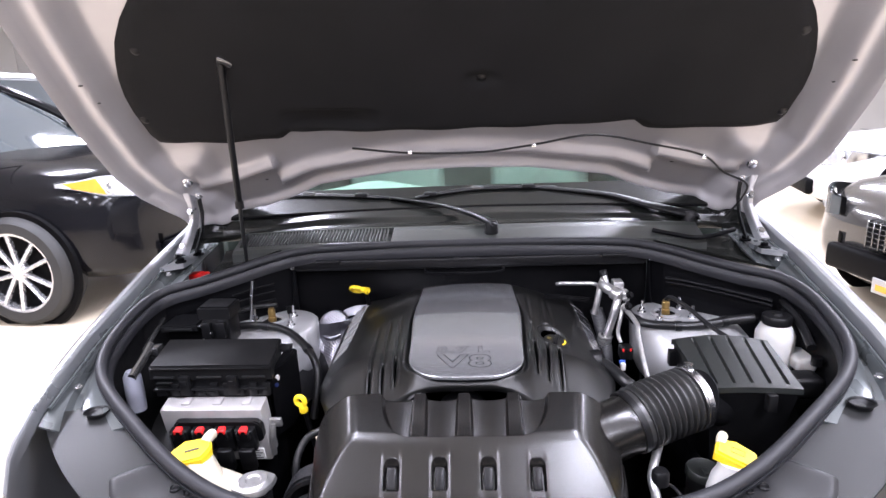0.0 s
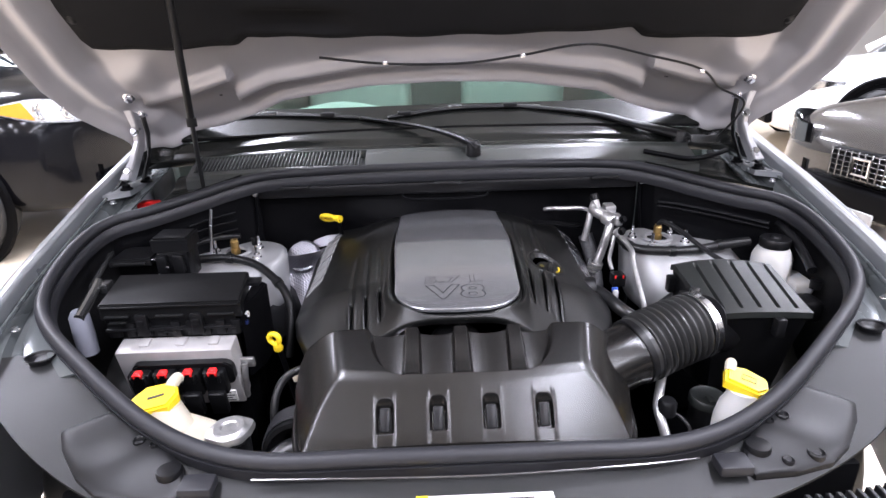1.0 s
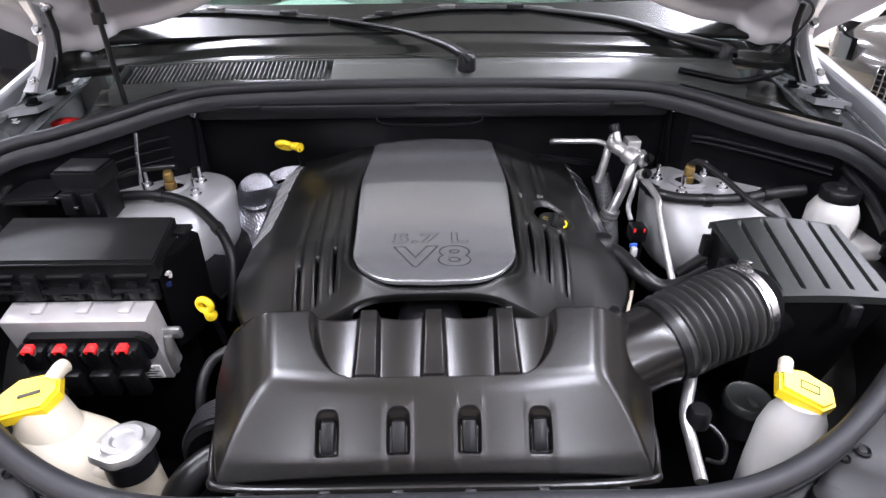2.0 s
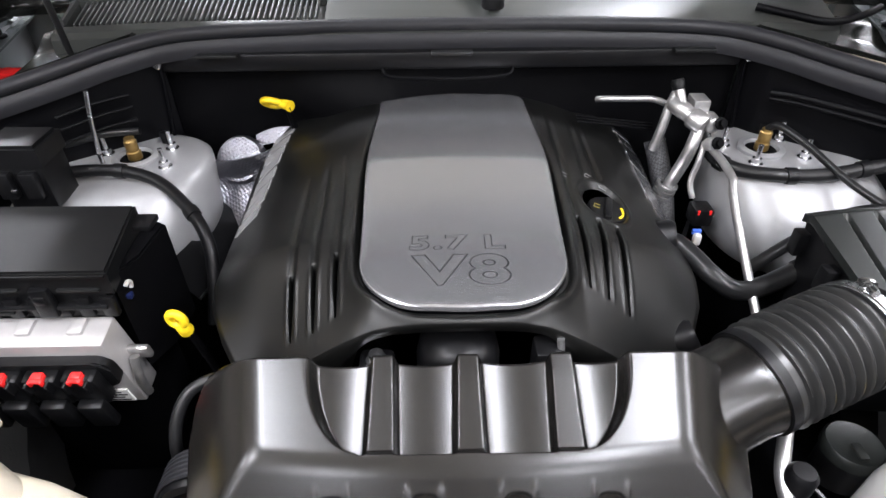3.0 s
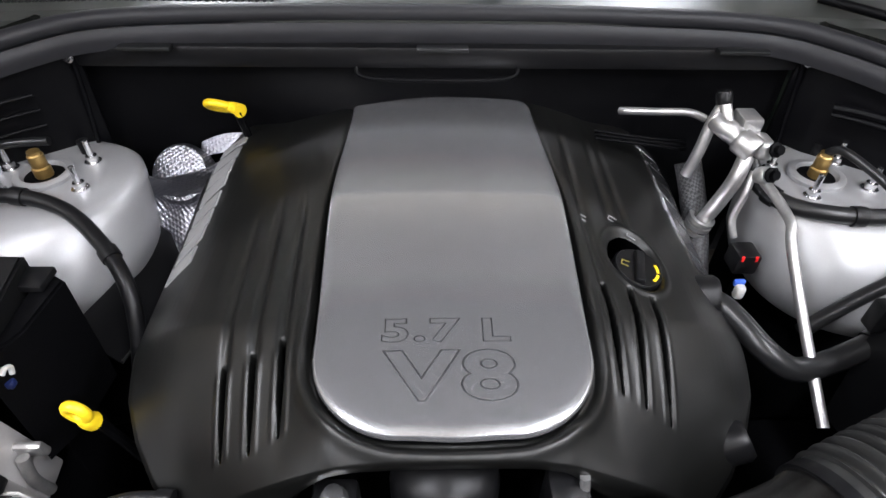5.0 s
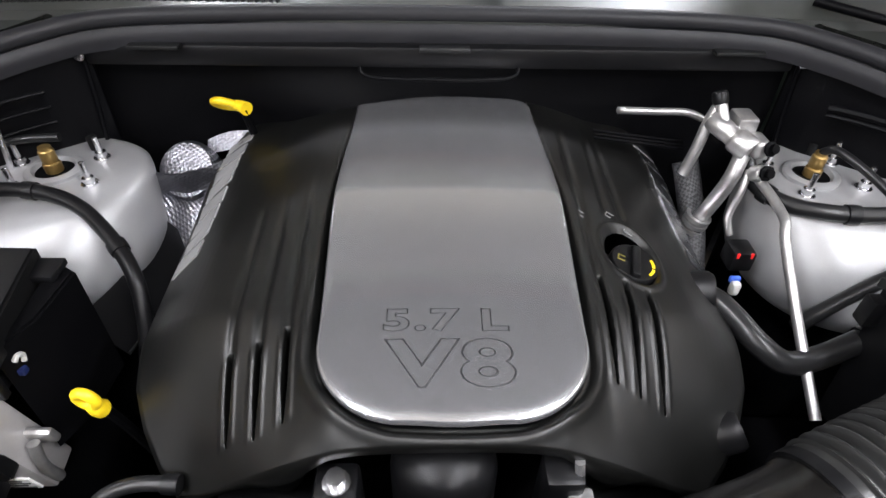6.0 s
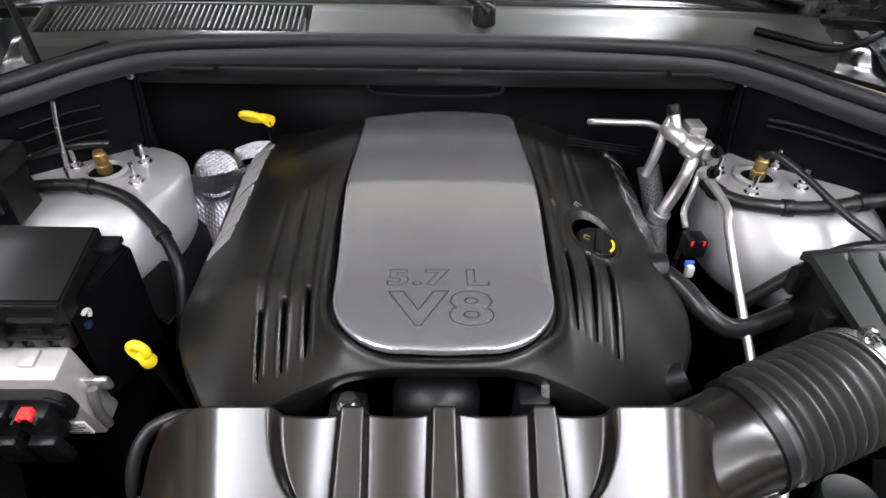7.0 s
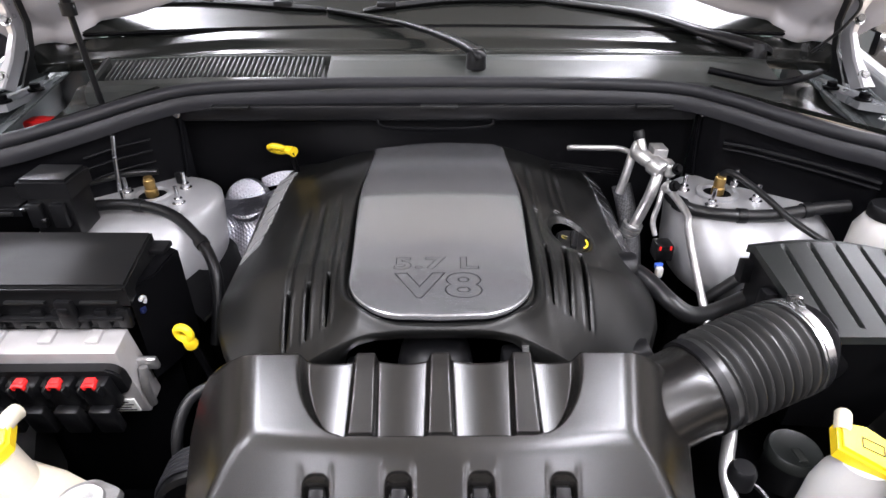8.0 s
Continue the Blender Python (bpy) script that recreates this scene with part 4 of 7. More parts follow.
def build_engine_cover():
    t = thing("engine_cover", (0, 1.44, 0.72), "black moulded engine cover with a brushed silver centre plate", "engine cover")
    nx, ny = 760, 440
    verts, faces = [], []
    for i in range(nx + 1):
        a = -1 + 2 * i / nx
        for j in range(ny + 1):
            f = j / ny
            half = between((0, 0.03, 0.08, 0.15, 0.25, 0.5, 0.8, 1.0), (0.262, 0.285, 0.308, 0.330, 0.344, 0.350, 0.346, 0.306), f)
            x = 0.003 + a * half
            front = 1.1465 + 0.80 * max(0.0, abs(a * half) - 0.08) ** 2
            y = front + (1.738 - front) * f
            verts.append((x, y, cover_height(x, y)))
    # skirt below the rim
    rim = [i * (ny + 1) for i in range(nx + 1)] + [nx * (ny + 1) + j for j in range(1, ny + 1)] + [i * (ny + 1) + ny for i in range(nx - 1, -1, -1)] + [j for j in range(ny - 1, 0, -1)]
    for i in range(nx):
        for j in range(ny):
            k = i * (ny + 1) + j
            if filler_edge(verts[k][0], verts[k][1]) > 0.004:
                continue
            faces.append((k, k + ny + 1, k + ny + 2, k + 1))
    base = len(verts)
    for k in rim:
        x, y, z = verts[k]
        out = 1.01 if z > 0.86 else 1.02
        w = smooth01(0.165, 0.095, abs(x)) * (y < 1.19)
        p = Vector((0.003 + (x - 0.003) * out, y, min(z - 0.012, 0.845))).lerp(Vector((x, y + 0.0015, z - 0.013)), w)
        verts.append(tuple(p))
    low = len(verts)
    for k in rim:
        x, y, z = verts[k]
        w = smooth01(0.165, 0.095, abs(x)) * (y < 1.19)
        p = Vector((0.003 + (x - 0.003) * 0.985, y + 0.035 * smooth01(1.3, 1.2, y), 0.765)).lerp(Vector((x, y + 0.055, z - 0.020)), w)
        verts.append(tuple(p))
    m = len(rim)
    for i in range(m):
        j = (i + 1) % m
        faces.append((rim[j], rim[i], base + i, base + j))
        faces.append((base + j, base + i, low + i, low + j))
    me = bpy.data.meshes.new("shell")
    me.from_pydata(verts, [], faces)
    part_mesh("shell", me, COVER, t, "satin black moulded shell", 100)
    # the silver plate
    bm = bmesh.new()
    line = plate_outline()
    rings = [[(x, y, plate_z(y) - 0.0085) for x, y in line]]
    cx, cy = 0.008, 1.445
    for inset in (0.0, 0.0006, 0.0015, 0.003, 0.005, 0.0075, 0.0105, 0.014):
        edge = 0.0019 * (1 - inset / 0.014) ** 2.5 + 0.002 * max(0.0, 1 - inset / 0.0012) ** 2
        rings.append([(x, y, plate_z(y) - edge - 0.004 * ((x - cx) / 0.13) ** 2) for x, y in plate_outline(18, -inset)])
    last = plate_outline(18, -0.014)
    for k in (*(0.985 - 0.01 * q for q in range(14)), *(0.83 - 0.02 * q for q in range(41))):
        pts = [(cx + (x - cx) * k, cy + (y - cy) * k) for x, y in last]
        rings.append([(x, y, plate_z(y) - 0.004 * ((x - cx) / 0.13) ** 2) for x, y in pts])
    loft(bm, rings)
    plate = part("centre_plate", bm, PLATE, t, "brushed silver plate", 60)
    # Near-black inset slab puts the shade of the plate's edge gap into colour.
    bm = bmesh.new()
    loft(bm, [[(x, y, plate_z(y) - h) for x, y in plate_outline(18, -0.0025)] for h in (0.022, 0.0086)])
    part("plate_gap_shade", bm, DARK, t, "near-black slab painting the shaded gap under the plate", 60)
    # Letter grooves are not cut; thin dark lines on the plate carry their shade.
    for text, size, wide, x, y in (("5.7 L", 0.0265, 0.117, -0.0570, 1.2475), ("V8", 0.0500, 0.118, -0.0555, 1.1905)):
        cu = bpy.data.curves.new("lettering", "FONT")
        cu.body, cu.size, cu.fill_mode = text, 0.06, "NONE"
        cu.offset, cu.bevel_depth, cu.bevel_resolution, cu.resolution_u, cu.space_character = 0.0020, 0.00055, 1, 4, 1.12
        tmp = new("lettering", cu)
        me = bpy.data.meshes.new_from_object(tmp.evaluated_get(bpy.context.evaluated_depsgraph_get()))
        bpy.data.objects.remove(tmp)
        xs, ys = [v.co.x for v in me.vertices], [v.co.y for v in me.vertices]
        kx, ky = wide / (max(xs) - min(xs)), size / (max(ys) - min(ys))
        for v in me.vertices:
            px, py = x + (v.co.x - min(xs)) * kx, y + (v.co.y - min(ys)) * ky
            v.co = (px, py, plate_z(py) - 0.004 * ((px - cx) / 0.13) ** 2 + 0.0006 + v.co.z * 0.4)
        part_mesh("lettering", me, GROOVE, plate, "thin dark lines painting the shaded grooves round the letters")
    # oil filler cap, seen in its dark well
    bm = bmesh.new()
    lathe(bm, [(0.0005, -0.030), (0.052, -0.020), (0.052, -0.032), (0.0005, -0.040)], (0.218, 1.386, 0.893), pose(0, 0, 0, 0, 16, 0), 32)
    part("filler_well", bm, DARK, t)
    cap_m = pose(0.2185, 1.383, 0.8975, 0, 13, -20)
    bm = bmesh.new()
    lathe(bm, [(0.0005, -0.014), (0.026, -0.014), (0.0275, 0.004), (0.0295, 0.006), (0.0295, 0.012), (0.0275, 0.0145), (0.025, 0.0138), (0.0005, 0.0138)], (0, 0, 0), cap_m, 40)
    cap = part("oil_cap", bm, PLASTIC, t, "black oil filler cap with yellow marks")
    bm = bmesh.new()
    bx(bm, -0.025, 0.025, -0.0055, 0.0055, 0.012, 0.0195, 0.003, 2, cap_m @ pose(0, 0, 0, 0, 0, 96))
    part("cap_grip", bm, PLASTIC, cap)
    for a0 in (-34, 6):
        bm = bmesh.new()
        rings = []
        for k in range(6):
            q = radians(a0 + 6.4 * k)
            rings.append([cap_m @ Vector((r * math.cos(q), r * math.sin(q), z)) for r, z in ((0.0205, 0.0148), (0.0238, 0.0148), (0.0238, 0.0134), (0.0205, 0.0134))])
        loft(bm, rings)
        part("cap_arc", bm, YELLOW, cap, "yellow printed arc")
    bm = bmesh.new()
    prism(bm, [(-0.021, -0.006), (-0.012, -0.006), (-0.012, -0.0045), (-0.0195, -0.0045), (-0.0195, 0.0015), (-0.012, 0.0015), (-0.012, 0.003), (-0.021, 0.003)], 0.0134, 0.0147, 0, cap_m)
    part("cap_symbol", bm, DIMYELLOW, cap, "dark yellow printed oil symbol")
    # small pale printed marks behind the filler
    for mx, my in ((0.1676, 1.4424), (0.205, 1.450), (0.2235, 1.4286)):
        bm = bmesh.new()
        for x0, x1, y0, y1 in ((-0.006, 0.006, -0.004, -0.0028), (-0.005, 0.005, 0.0028, 0.004), (-0.006, -0.0048, -0.004, 0.004)):
            bx(bm, x0, x1, y0, y1, 0.0, 0.0006, 0, 1, pose(mx, my, cover_height(mx, my) + 0.0008, 0, 20, -25))
        part("printed_mark", bm, GREYBAR, t, "small pale printed mark")
    # plain raised bars on both flanks; a brighter material paints the stronger light on the right
    for s in (-1, 1):
        for k in range(8):
            y0 = 1.428 + k * 0.0335
            outer, inner = (0.341, 0.303) if s < 0 else (0.347, 0.316)
            bm = bmesh.new()
            vs = []
            for dy, t0 in ((0.0, 0), (0.0285, 0), (0.0285 + 0.008, 1), (0.008, 1)):
                x = 0.003 + s * ((inner if t0 else outer) - 0.06 * k * 0.0335)
                y = y0 + dy + (0.007 if (k % 3 == 1 and t0) else 0)
                vs.append((x, y, cover_height(x, y)))
            n = Vector((s * 0.6, 0, 0.8)) * 0.0022
            loft(bm, [[Vector(p) - n for p in vs], [Vector(p) + n for p in vs]])
            part("flank_bar", bm, BRIGHT if s > 0 else GREYBAR, t, "plain silver bar")
    bm = bmesh.new()
    lathe(bm, [(0.0005, 0), (0.022, 0), (0.022, 0.03), (0.018, 0.036), (0.0005, 0.036)], (0.282, 1.225, 0.80), pose(0, 0, 0, 0, 60, 0))
    part("side_boss", bm, PLASTIC, t)
    bm = bmesh.new()
    lathe(bm, [(0.0005, 0), (0.026, 0), (0.026, 0.034), (0.022, 0.040), (0.0005, 0.040)], (0.296, 1.402, 0.846), pose(0, 0, 0, 0, 82, -12))
    part("side_boss", bm, PLASTIC, t)




# ---- intake resonator, hose and air box ----
def resonator_z(x, y, ribs, slots):
    hx = abs(x - 0.006)
    top = 0.896 + (y - 0.994) * 0.4286 - 0.05 * max(0.0, hx - 0.10) ** 2
    face = 0.816 + (y - 0.926) * 1.176 - 0.012 * (hx / 0.25) ** 2
    d = hx - (0.199 + 0.17 * (y - 0.994))
    side = 0.896 + (y - 0.994) * 0.4286 - 0.5 * d - 5.0 * max(0.0, d) ** 2
    rear = 0.940 - 2.6 * (y - 1.089)
    corner = 0.936 - 0.8 * (hx - 0.258) - 1.2 * (y - 1.078)
    z = blend_min(blend_min(top, face, 0.008), blend_min(side, corner, 0.018), 0.006)
    z = blend_min(z, rear, 0.010)
    # hollows on the top, open to the rear, with three ribs left standing
    f = (y - 1.004) / 0.096
    if f > -0.1:
        g = min(1.0, max(0.0, f))
        reach = 0.110 + 0.053 * (1 - (1 - g) ** 2.2) ** 0.60
        inside = smooth01(reach, reach - 0.013, hx) * smooth01(1.001, 1.007, y)
        rib, mid = 0.0, 9.0
        for r in ribs:
            rw = 0.0088 + 0.0030 * (1 - min(1.0, max(0.0, f)))
            rib = max(rib, smooth01(rw + 0.0062, rw, abs(x - r)))
        for c in (-0.119, -0.036, 0.0525, 0.133):
            mid = min(mid, abs(x - c) / 0.030)
        deep = 0.012 + 0.07 * max(0.0, 1.100 - y) + 0.004 * max(0.0, 1 - mid ** 2) + 0.006 * smooth01(1.090, 1.108, y)
        z -= deep * inside * (1 - rib)
        z -= 0.0035 * inside * rib * smooth01(1.075, 1.02, y)
    # slots low on the front face
    if y < 0.99:
        for c in slots:
            q = abs(x - c)
            if q < 0.02:
                z -= 0.017 * smooth01(0.0140, 0.0112, q) * smooth01(0.9765, 0.971, y + 0.004 * (q / 0.012) ** 4) * smooth01(0.940, 0.946, y)
                z += 0.0012 * math.exp(-((q - 0.0155) / 0.002) ** 2) * smooth01(0.985, 0.975, y)
    return z


def build_resonator():
    t = thing("intake_resonator", (0.0, 1.0, 0.70), "satin graphite plastic intake resonator box with ribbed hollows", "intake box")
    front_slots = [(-0.1224 + 0.085 * k) for k in range(4)]
    ribs = (-0.0785, 0.006, 0.099)
    nx, ny = 460, 190
    verts, faces = [], []
    for i in range(nx + 1):
        u = -1 + 2 * i / nx
        for j in range(ny + 1):
            y = 0.927 + (1.103 - 0.927) * j / ny
            foot = between((0.92, 0.93, 0.95, 0.98, 1.05, 1.08, 1.103), (0.252, 0.259, 0.266, 0.276, 0.288, 0.284, 0.268), y)
            x = 0.006 + u * foot
            verts.append((x, y, resonator_z(x, y, ribs, front_slots)))
    for i in range(nx):
        for j in range(ny):
            k = i * (ny + 1) + j
            faces.append((k, k + ny + 1, k + ny + 2, k + 1))
    # upright walls below the rim
    rim = [i * (ny + 1) for i in range(nx + 1)] + [nx * (ny + 1) + j for j in range(1, ny + 1)] + [i * (ny + 1) + ny for i in range(nx - 1, -1, -1)] + [j for j in range(ny - 1, 0, -1)]
    for drop, push in ((0.006, 0.0022), (0.10, 0.004)):
        base, m = len(verts), len(rim)
        for k in rim:
            x, y, z = verts[k]
            verts.append((x + math.copysign(push, x - 0.006) * (1 if abs(x) > 0.25 else 0), y + (push if y > 1.05 else 0) + (0.03 if drop > 0.01 and y < 0.94 else 0), max(0.788, z - drop) if drop > 0.01 else z - drop))
        for i in range(m):
            faces.append((rim[(i + 1) % m], rim[i], base + i, base + (i + 1) % m))
        rim = list(range(base, base + m))
    me = bpy.data.meshes.new("upper_shell")
    me.from_pydata(verts, [], faces)
    part_mesh("upper_shell", me, SATIN, t, "", 100)
    bm = bmesh.new()
    prism(bm, [(0.006 + sx * 0.262 * (1 if sy > 0 else 0.97), yy) for sx, sy, yy in ((-1, -1, 0.930), (1, -1, 0.930), (1.12, 1, 1.14), (-1.12, 1, 1.14))], 0.70, 0.797)
    part("lower_shell", bm, PLASTIC, t)
    bm = bmesh.new()
    tube(bm, [(-0.290, 1.06, 0.792), (-0.268, 0.955, 0.793), (-0.23, 0.921, 0.801), (0, 0.917, 0.803), (0.24, 0.921, 0.801), (0.280, 0.955, 0.793), (0.300, 1.06, 0.792)], 0.006, 10)
    part("flange", bm, SATIN, t)
    for sx in front_slots:
        bm = bmesh.new()
        bx(bm, -0.0082, 0.0082, -0.021, 0.017, -0.016, -0.0045, 0.003, 2, pose(sx, 0.9535, 0.849, 49.6))
        part("slot_tongue", bm, PLASTIC, t)
        bm = bmesh.new()
        hex_bolt(bm, (sx, 0.910, 0.798), 0.006, 0.008, None)
        part("flange_bolt", bm, BRIGHT, t)
        bm = bmesh.new()
        bx(bm, sx - 0.016, sx + 0.016, 0.904, 0.925, 0.788, 0.798, 0.003)
        part("bolt_tab", bm, SATIN, t)
    for x in (-0.215, 0.222):
        bm = bmesh.new()
        bx(bm, x - 0.012, x + 0.012, 0.904, 0.922, 0.788, 0.803, 0.003)
        part("clip", bm, PLASTIC, t)
    # neck to the hose
    bm = bmesh.new()
    a, b = Vector((0.190, 1.062, 0.826)), Vector((0.338, 1.118, 0.855))
    tube(bm, [a, a.lerp(b, 0.5), b], lambda k: 0.066 - 0.0085 * smooth01(0.15, 0.75, k) + 0.0015 * smooth01(0.80, 0.86, k), 44, 14)
    part("neck", bm, SATIN, t)
    bm = bmesh.new()
    hex_bolt(bm, (-0.094, 1.143, 0.868), 0.0085, 0.012)
    part("mount_bolt", bm, BRIGHT, t)
    bm = bmesh.new()
    tube(bm, [(0.120, 1.150, 0.85), (0.116, 1.142, 0.875), (0.114, 1.146, 0.895)], 0.0045, 8)
    bx(bm, 0.105, 0.128, 1.118, 1.138, 0.845, 0.868, 0.003)
    part("sensor_plug", bm, ALU, t)
    # throttle inlet behind the box
    bm = bmesh.new()
    lathe(bm, [(0.0005, 0), (0.050, 0), (0.050, 0.085), (0.046, 0.105), (0.030, 0.117), (0.0005, 0.120)], (0.000, 1.172, 0.765), None, 32)
    bx(bm, 0.085, 0.12, 1.13, 1.165, 0.79, 0.885, 0.006, 2)
    bx(bm, -0.115, -0.075, 1.125, 1.165, 0.78, 0.866, 0.006, 2)
    part("throttle_inlet", bm, PLASTIC, t)


def build_hose():
    t = thing("intake_hose", (0.4, 1.12, 0.81), "black corrugated rubber air intake hose with steel clamps", "hose")
    pts = [Vector((0.326, 1.114, 0.853)), Vector((0.370, 1.130, 0.864)), Vector((0.416, 1.146, 0.873)), Vector((0.462, 1.163, 0.878))]

    def rad(k):
        if k < 0.16:
            return 0.0605
        w = (k - 0.16) / 0.76
        if w > 1:
            return 0.058
        return 0.0550 + 0.0100 * (0.5 + 0.5 * math.cos(w * 2 * math.pi * 9)) ** 1.15
    bm = bmesh.new()
    tube(bm, pts, rad, 40, 45)
    part("bellows", bm, BELLOWS, t)
    line = curve_points(pts, 30)
    for k, r, w in ((0.05, 0.0625, 0.006), (0.965, 0.0640, 0.0085)):
        i = int(k * (len(line) - 1))
        d = (line[min(i + 2, len(line) - 1)] - line[max(i - 2, 0)]).normalized()
        bm = bmesh.new()
        lathe(bm, [(r - 0.004, -w), (r, -w), (r, w), (r - 0.004, w)], line[i], d.to_track_quat("Z", "Y").to_matrix().to_4x4(), 40)
        part("clamp", bm, BRIGHT if k > 0.5 else PLASTIC, t, "bright steel hose clamp" if k > 0.5 else "black hose clamp")
    bm = bmesh.new()
    bx(bm, 0.448, 0.466, 1.172, 1.184, 0.936, 0.948, 0.003)
    hex_bolt(bm, (0.457, 1.172, 0.942), 0.005, 0.012, pose(0, 0, 0, 90))
    part("clamp_screw", bm, DIMCHROME, t)


def build_air_box():
    t = thing("air_filter_box", (0.6, 1.25, 0.72), "black plastic air filter box with a ribbed slanting lid", "air filter box")
    fl, fr, br, bl = Vector((0.479, 1.143, 0.909)), Vector((0.658, 1.126, 0.914)), Vector((0.676, 1.328, 0.936)), Vector((0.478, 1.342, 0.936))
    bm = bmesh.new()

    def lid(u, v):
        p = fl.lerp(fr, u).lerp(bl.lerp(br, u), v)
        p.z += 0.012 * math.sin(math.pi * u) * (0.3 + 0.7 * v) - 0.010 * smooth01(0.90, 1.0, v)
        for k in range(5):
            c = 0.14 + 0.1825 * k + 0.06 * v
            off = abs(u - c)
            if 0.07 < v < 0.90:
                p.z -= 0.007 * smooth01(0.021, 0.009, off) * smooth01(0.07, 0.11, v) * smooth01(0.90, 0.86, v)
        return p
    sheet(bm, lid, 220, 44, (0, 0, -0.012))
    part("lid", bm, LIDPLASTIC, t, "ribbed grey-green lid", 40)
    bm = bmesh.new()
    top = [(0.483, 1.148), (0.654, 1.132), (0.672, 1.324), (0.482, 1.338)]
    low = [(0.52, 1.19), (0.64, 1.18), (0.665, 1.31), (0.50, 1.33)]
    rim = [Vector((x, y, 0.900 + 0.10 * (y - 1.14))) for x, y in top]
    loft(bm, [[Vector((x, y, 0.70)) for x, y in low], [Vector((x, y, 0.84)) for x, y in [(0.500, 1.165), (0.648, 1.148), (0.668, 1.32), (0.490, 1.335)]], rim])
    part("body", bm, PLASTIC, t)
    bm = bmesh.new()
    tube(bm, [(0.460, 1.162, 0.878), (0.482, 1.172, 0.864), (0.53, 1.195, 0.842)], lambda k: 0.060 - 0.018 * smooth01(0.05, 0.6, k), 28, 6)
    part("outlet", bm, PLASTIC, t)
    for x, y in ((0.472, 1.25), (0.478, 1.33), (0.60, 1.128)):
        bm = bmesh.new()
        bx(bm, x - 0.009, x + 0.009, y - 0.010, y + 0.010, 0.868, 0.905, 0.003)
        part("latch", bm, PLASTIC, t)


# ---- fuse box and engine computer ----
def build_fuse_box():
    t = thing("fuse_box", (-0.58, 1.31, 0.80), "black plastic fuse box with a hinged latched lid", "fuse box")
    bm = bmesh.new()
    prism(bm, [(-0.706, 1.240), (-0.424, 1.238), (-0.450, 1.388), (-0.735, 1.392)], 0.893, 0.927, 0.003)
    bx(bm, -0.702, -0.428, 1.2355, 1.241, 0.918, 0.9225, 0.0012)
    part("lid", bm, FUSELID, t, "smooth black lid", 25)
    bm = bmesh.new()
    prism(bm, [(-0.700, 1.246), (-0.440, 1.244), (-0.456, 1.386), (-0.728, 1.388)], 0.850, 0.891)
    for i in range(9):
        x = -0.69 + 0.03 * i
        bx(bm, x, x + 0.018, 1.238, 1.248, 0.853, 0.884 if i % 3 else 0.870, 0.002)
    bx(bm, -0.70, -0.44, 1.234, 1.248, 0.868, 0.874, 0.002)
    part("base", bm, PLASTIC, t)
    bm = bmesh.new()
    bx(bm, -0.70, -0.46, 1.305, 1.38, 0.40, 0.852, 0.006)
    part("stand", bm, DARK, t)
    for x in (-0.625, -0.515):
        bm = bmesh.new()
        bx(bm, x - 0.012, x + 0.012, 1.231, 1.243, 0.858, 0.904, 0.003)
        bx(bm, x - 0.007, x + 0.007, 1.228, 1.234, 0.882, 0.894, 0.002)
        part("latch", bm, PLASTIC, t)
    for x0, x1, z in ((-0.696, -0.648, 0.899), (-0.596, -0.540, 0.899), (-0.492, -0.440, 0.899), (-0.690, -0.655, 0.886), (-0.585, -0.560, 0.862)):
        bm = bmesh.new()
        bx(bm, x0, x1, 1.2335, 1.241, z, z + 0.0035, 0.001)
        part("ridge", bm, GREYPLASTIC, t)
    bm = bmesh.new()
    prism(bm, [(-0.434, 1.255), (-0.414, 1.30), (-0.408, 1.372), (-0.44, 1.392)], 0.74, 0.905, 0.003)
    part("end_plate", bm, DARK, t)
    bm = bmesh.new()
    bx(bm, -0.452, -0.420, 1.352, 1.385, 0.905, 0.914, 0.002)
    part("corner_tab", bm, PLASTIC, t)
    bm = bmesh.new()
    tube(bm, [(-0.426, 1.264, 0.882), (-0.424, 1.268, 0.886), (-0.424, 1.274, 0.881), (-0.425, 1.273, 0.873)], 0.0028, 8)
    part("white_clip", bm, WHITE, t)
    bm = bmesh.new()
    bx(bm, -0.432, -0.424, 1.263, 1.272, 0.859, 0.868, 0.002)
    part("blue_clip", bm, NAVY, t)


def build_relay_box():
    t = thing("relay_box", (-0.638, 1.49, 0.88), "small black relay box on a flat tray behind the fuse box", "relay box")
    bm = bmesh.new()
    prism(bm, [(-0.684, 1.450), (-0.599, 1.448), (-0.601, 1.520), (-0.684, 1.522)], 0.955, 0.988, 0.005)
    part("lid", bm, PLASTIC, t, "", 25)
    bm = bmesh.new()
    bx(bm, -0.678, -0.606, 1.453, 1.518, 0.88, 0.954, 0.004)
    part("base", bm, PLASTIC, t)
    for x in (-0.664, -0.626):
        bm = bmesh.new()
        bx(bm, x - 0.012, x + 0.012, 1.440, 1.454, 0.905, 0.948, 0.003)
        part("terminal_cover", bm, PLASTIC, t)
    bm = bmesh.new()
    prism(bm, [(-0.783, 1.440), (-0.688, 1.445), (-0.688, 1.530), (-0.783, 1.530)], 0.925, 0.942, 0.004)
    tray = part("tray", bm, PLASTIC, t)
    bm = bmesh.new()
    bx(bm, -0.773, -0.698, 1.436, 1.441, 0.930, 0.936, 0.001)
    part("tray_lip", bm, GREYPLASTIC, tray)
    for x, z in ((-0.678, 0.938), (-0.650, 0.918)):
        bm = bmesh.new()
        bx(bm, x - 0.004, x + 0.004, 1.436, 1.442, z, z + 0.006, 0.001)
        part("terminal", bm, BRIGHT, t)


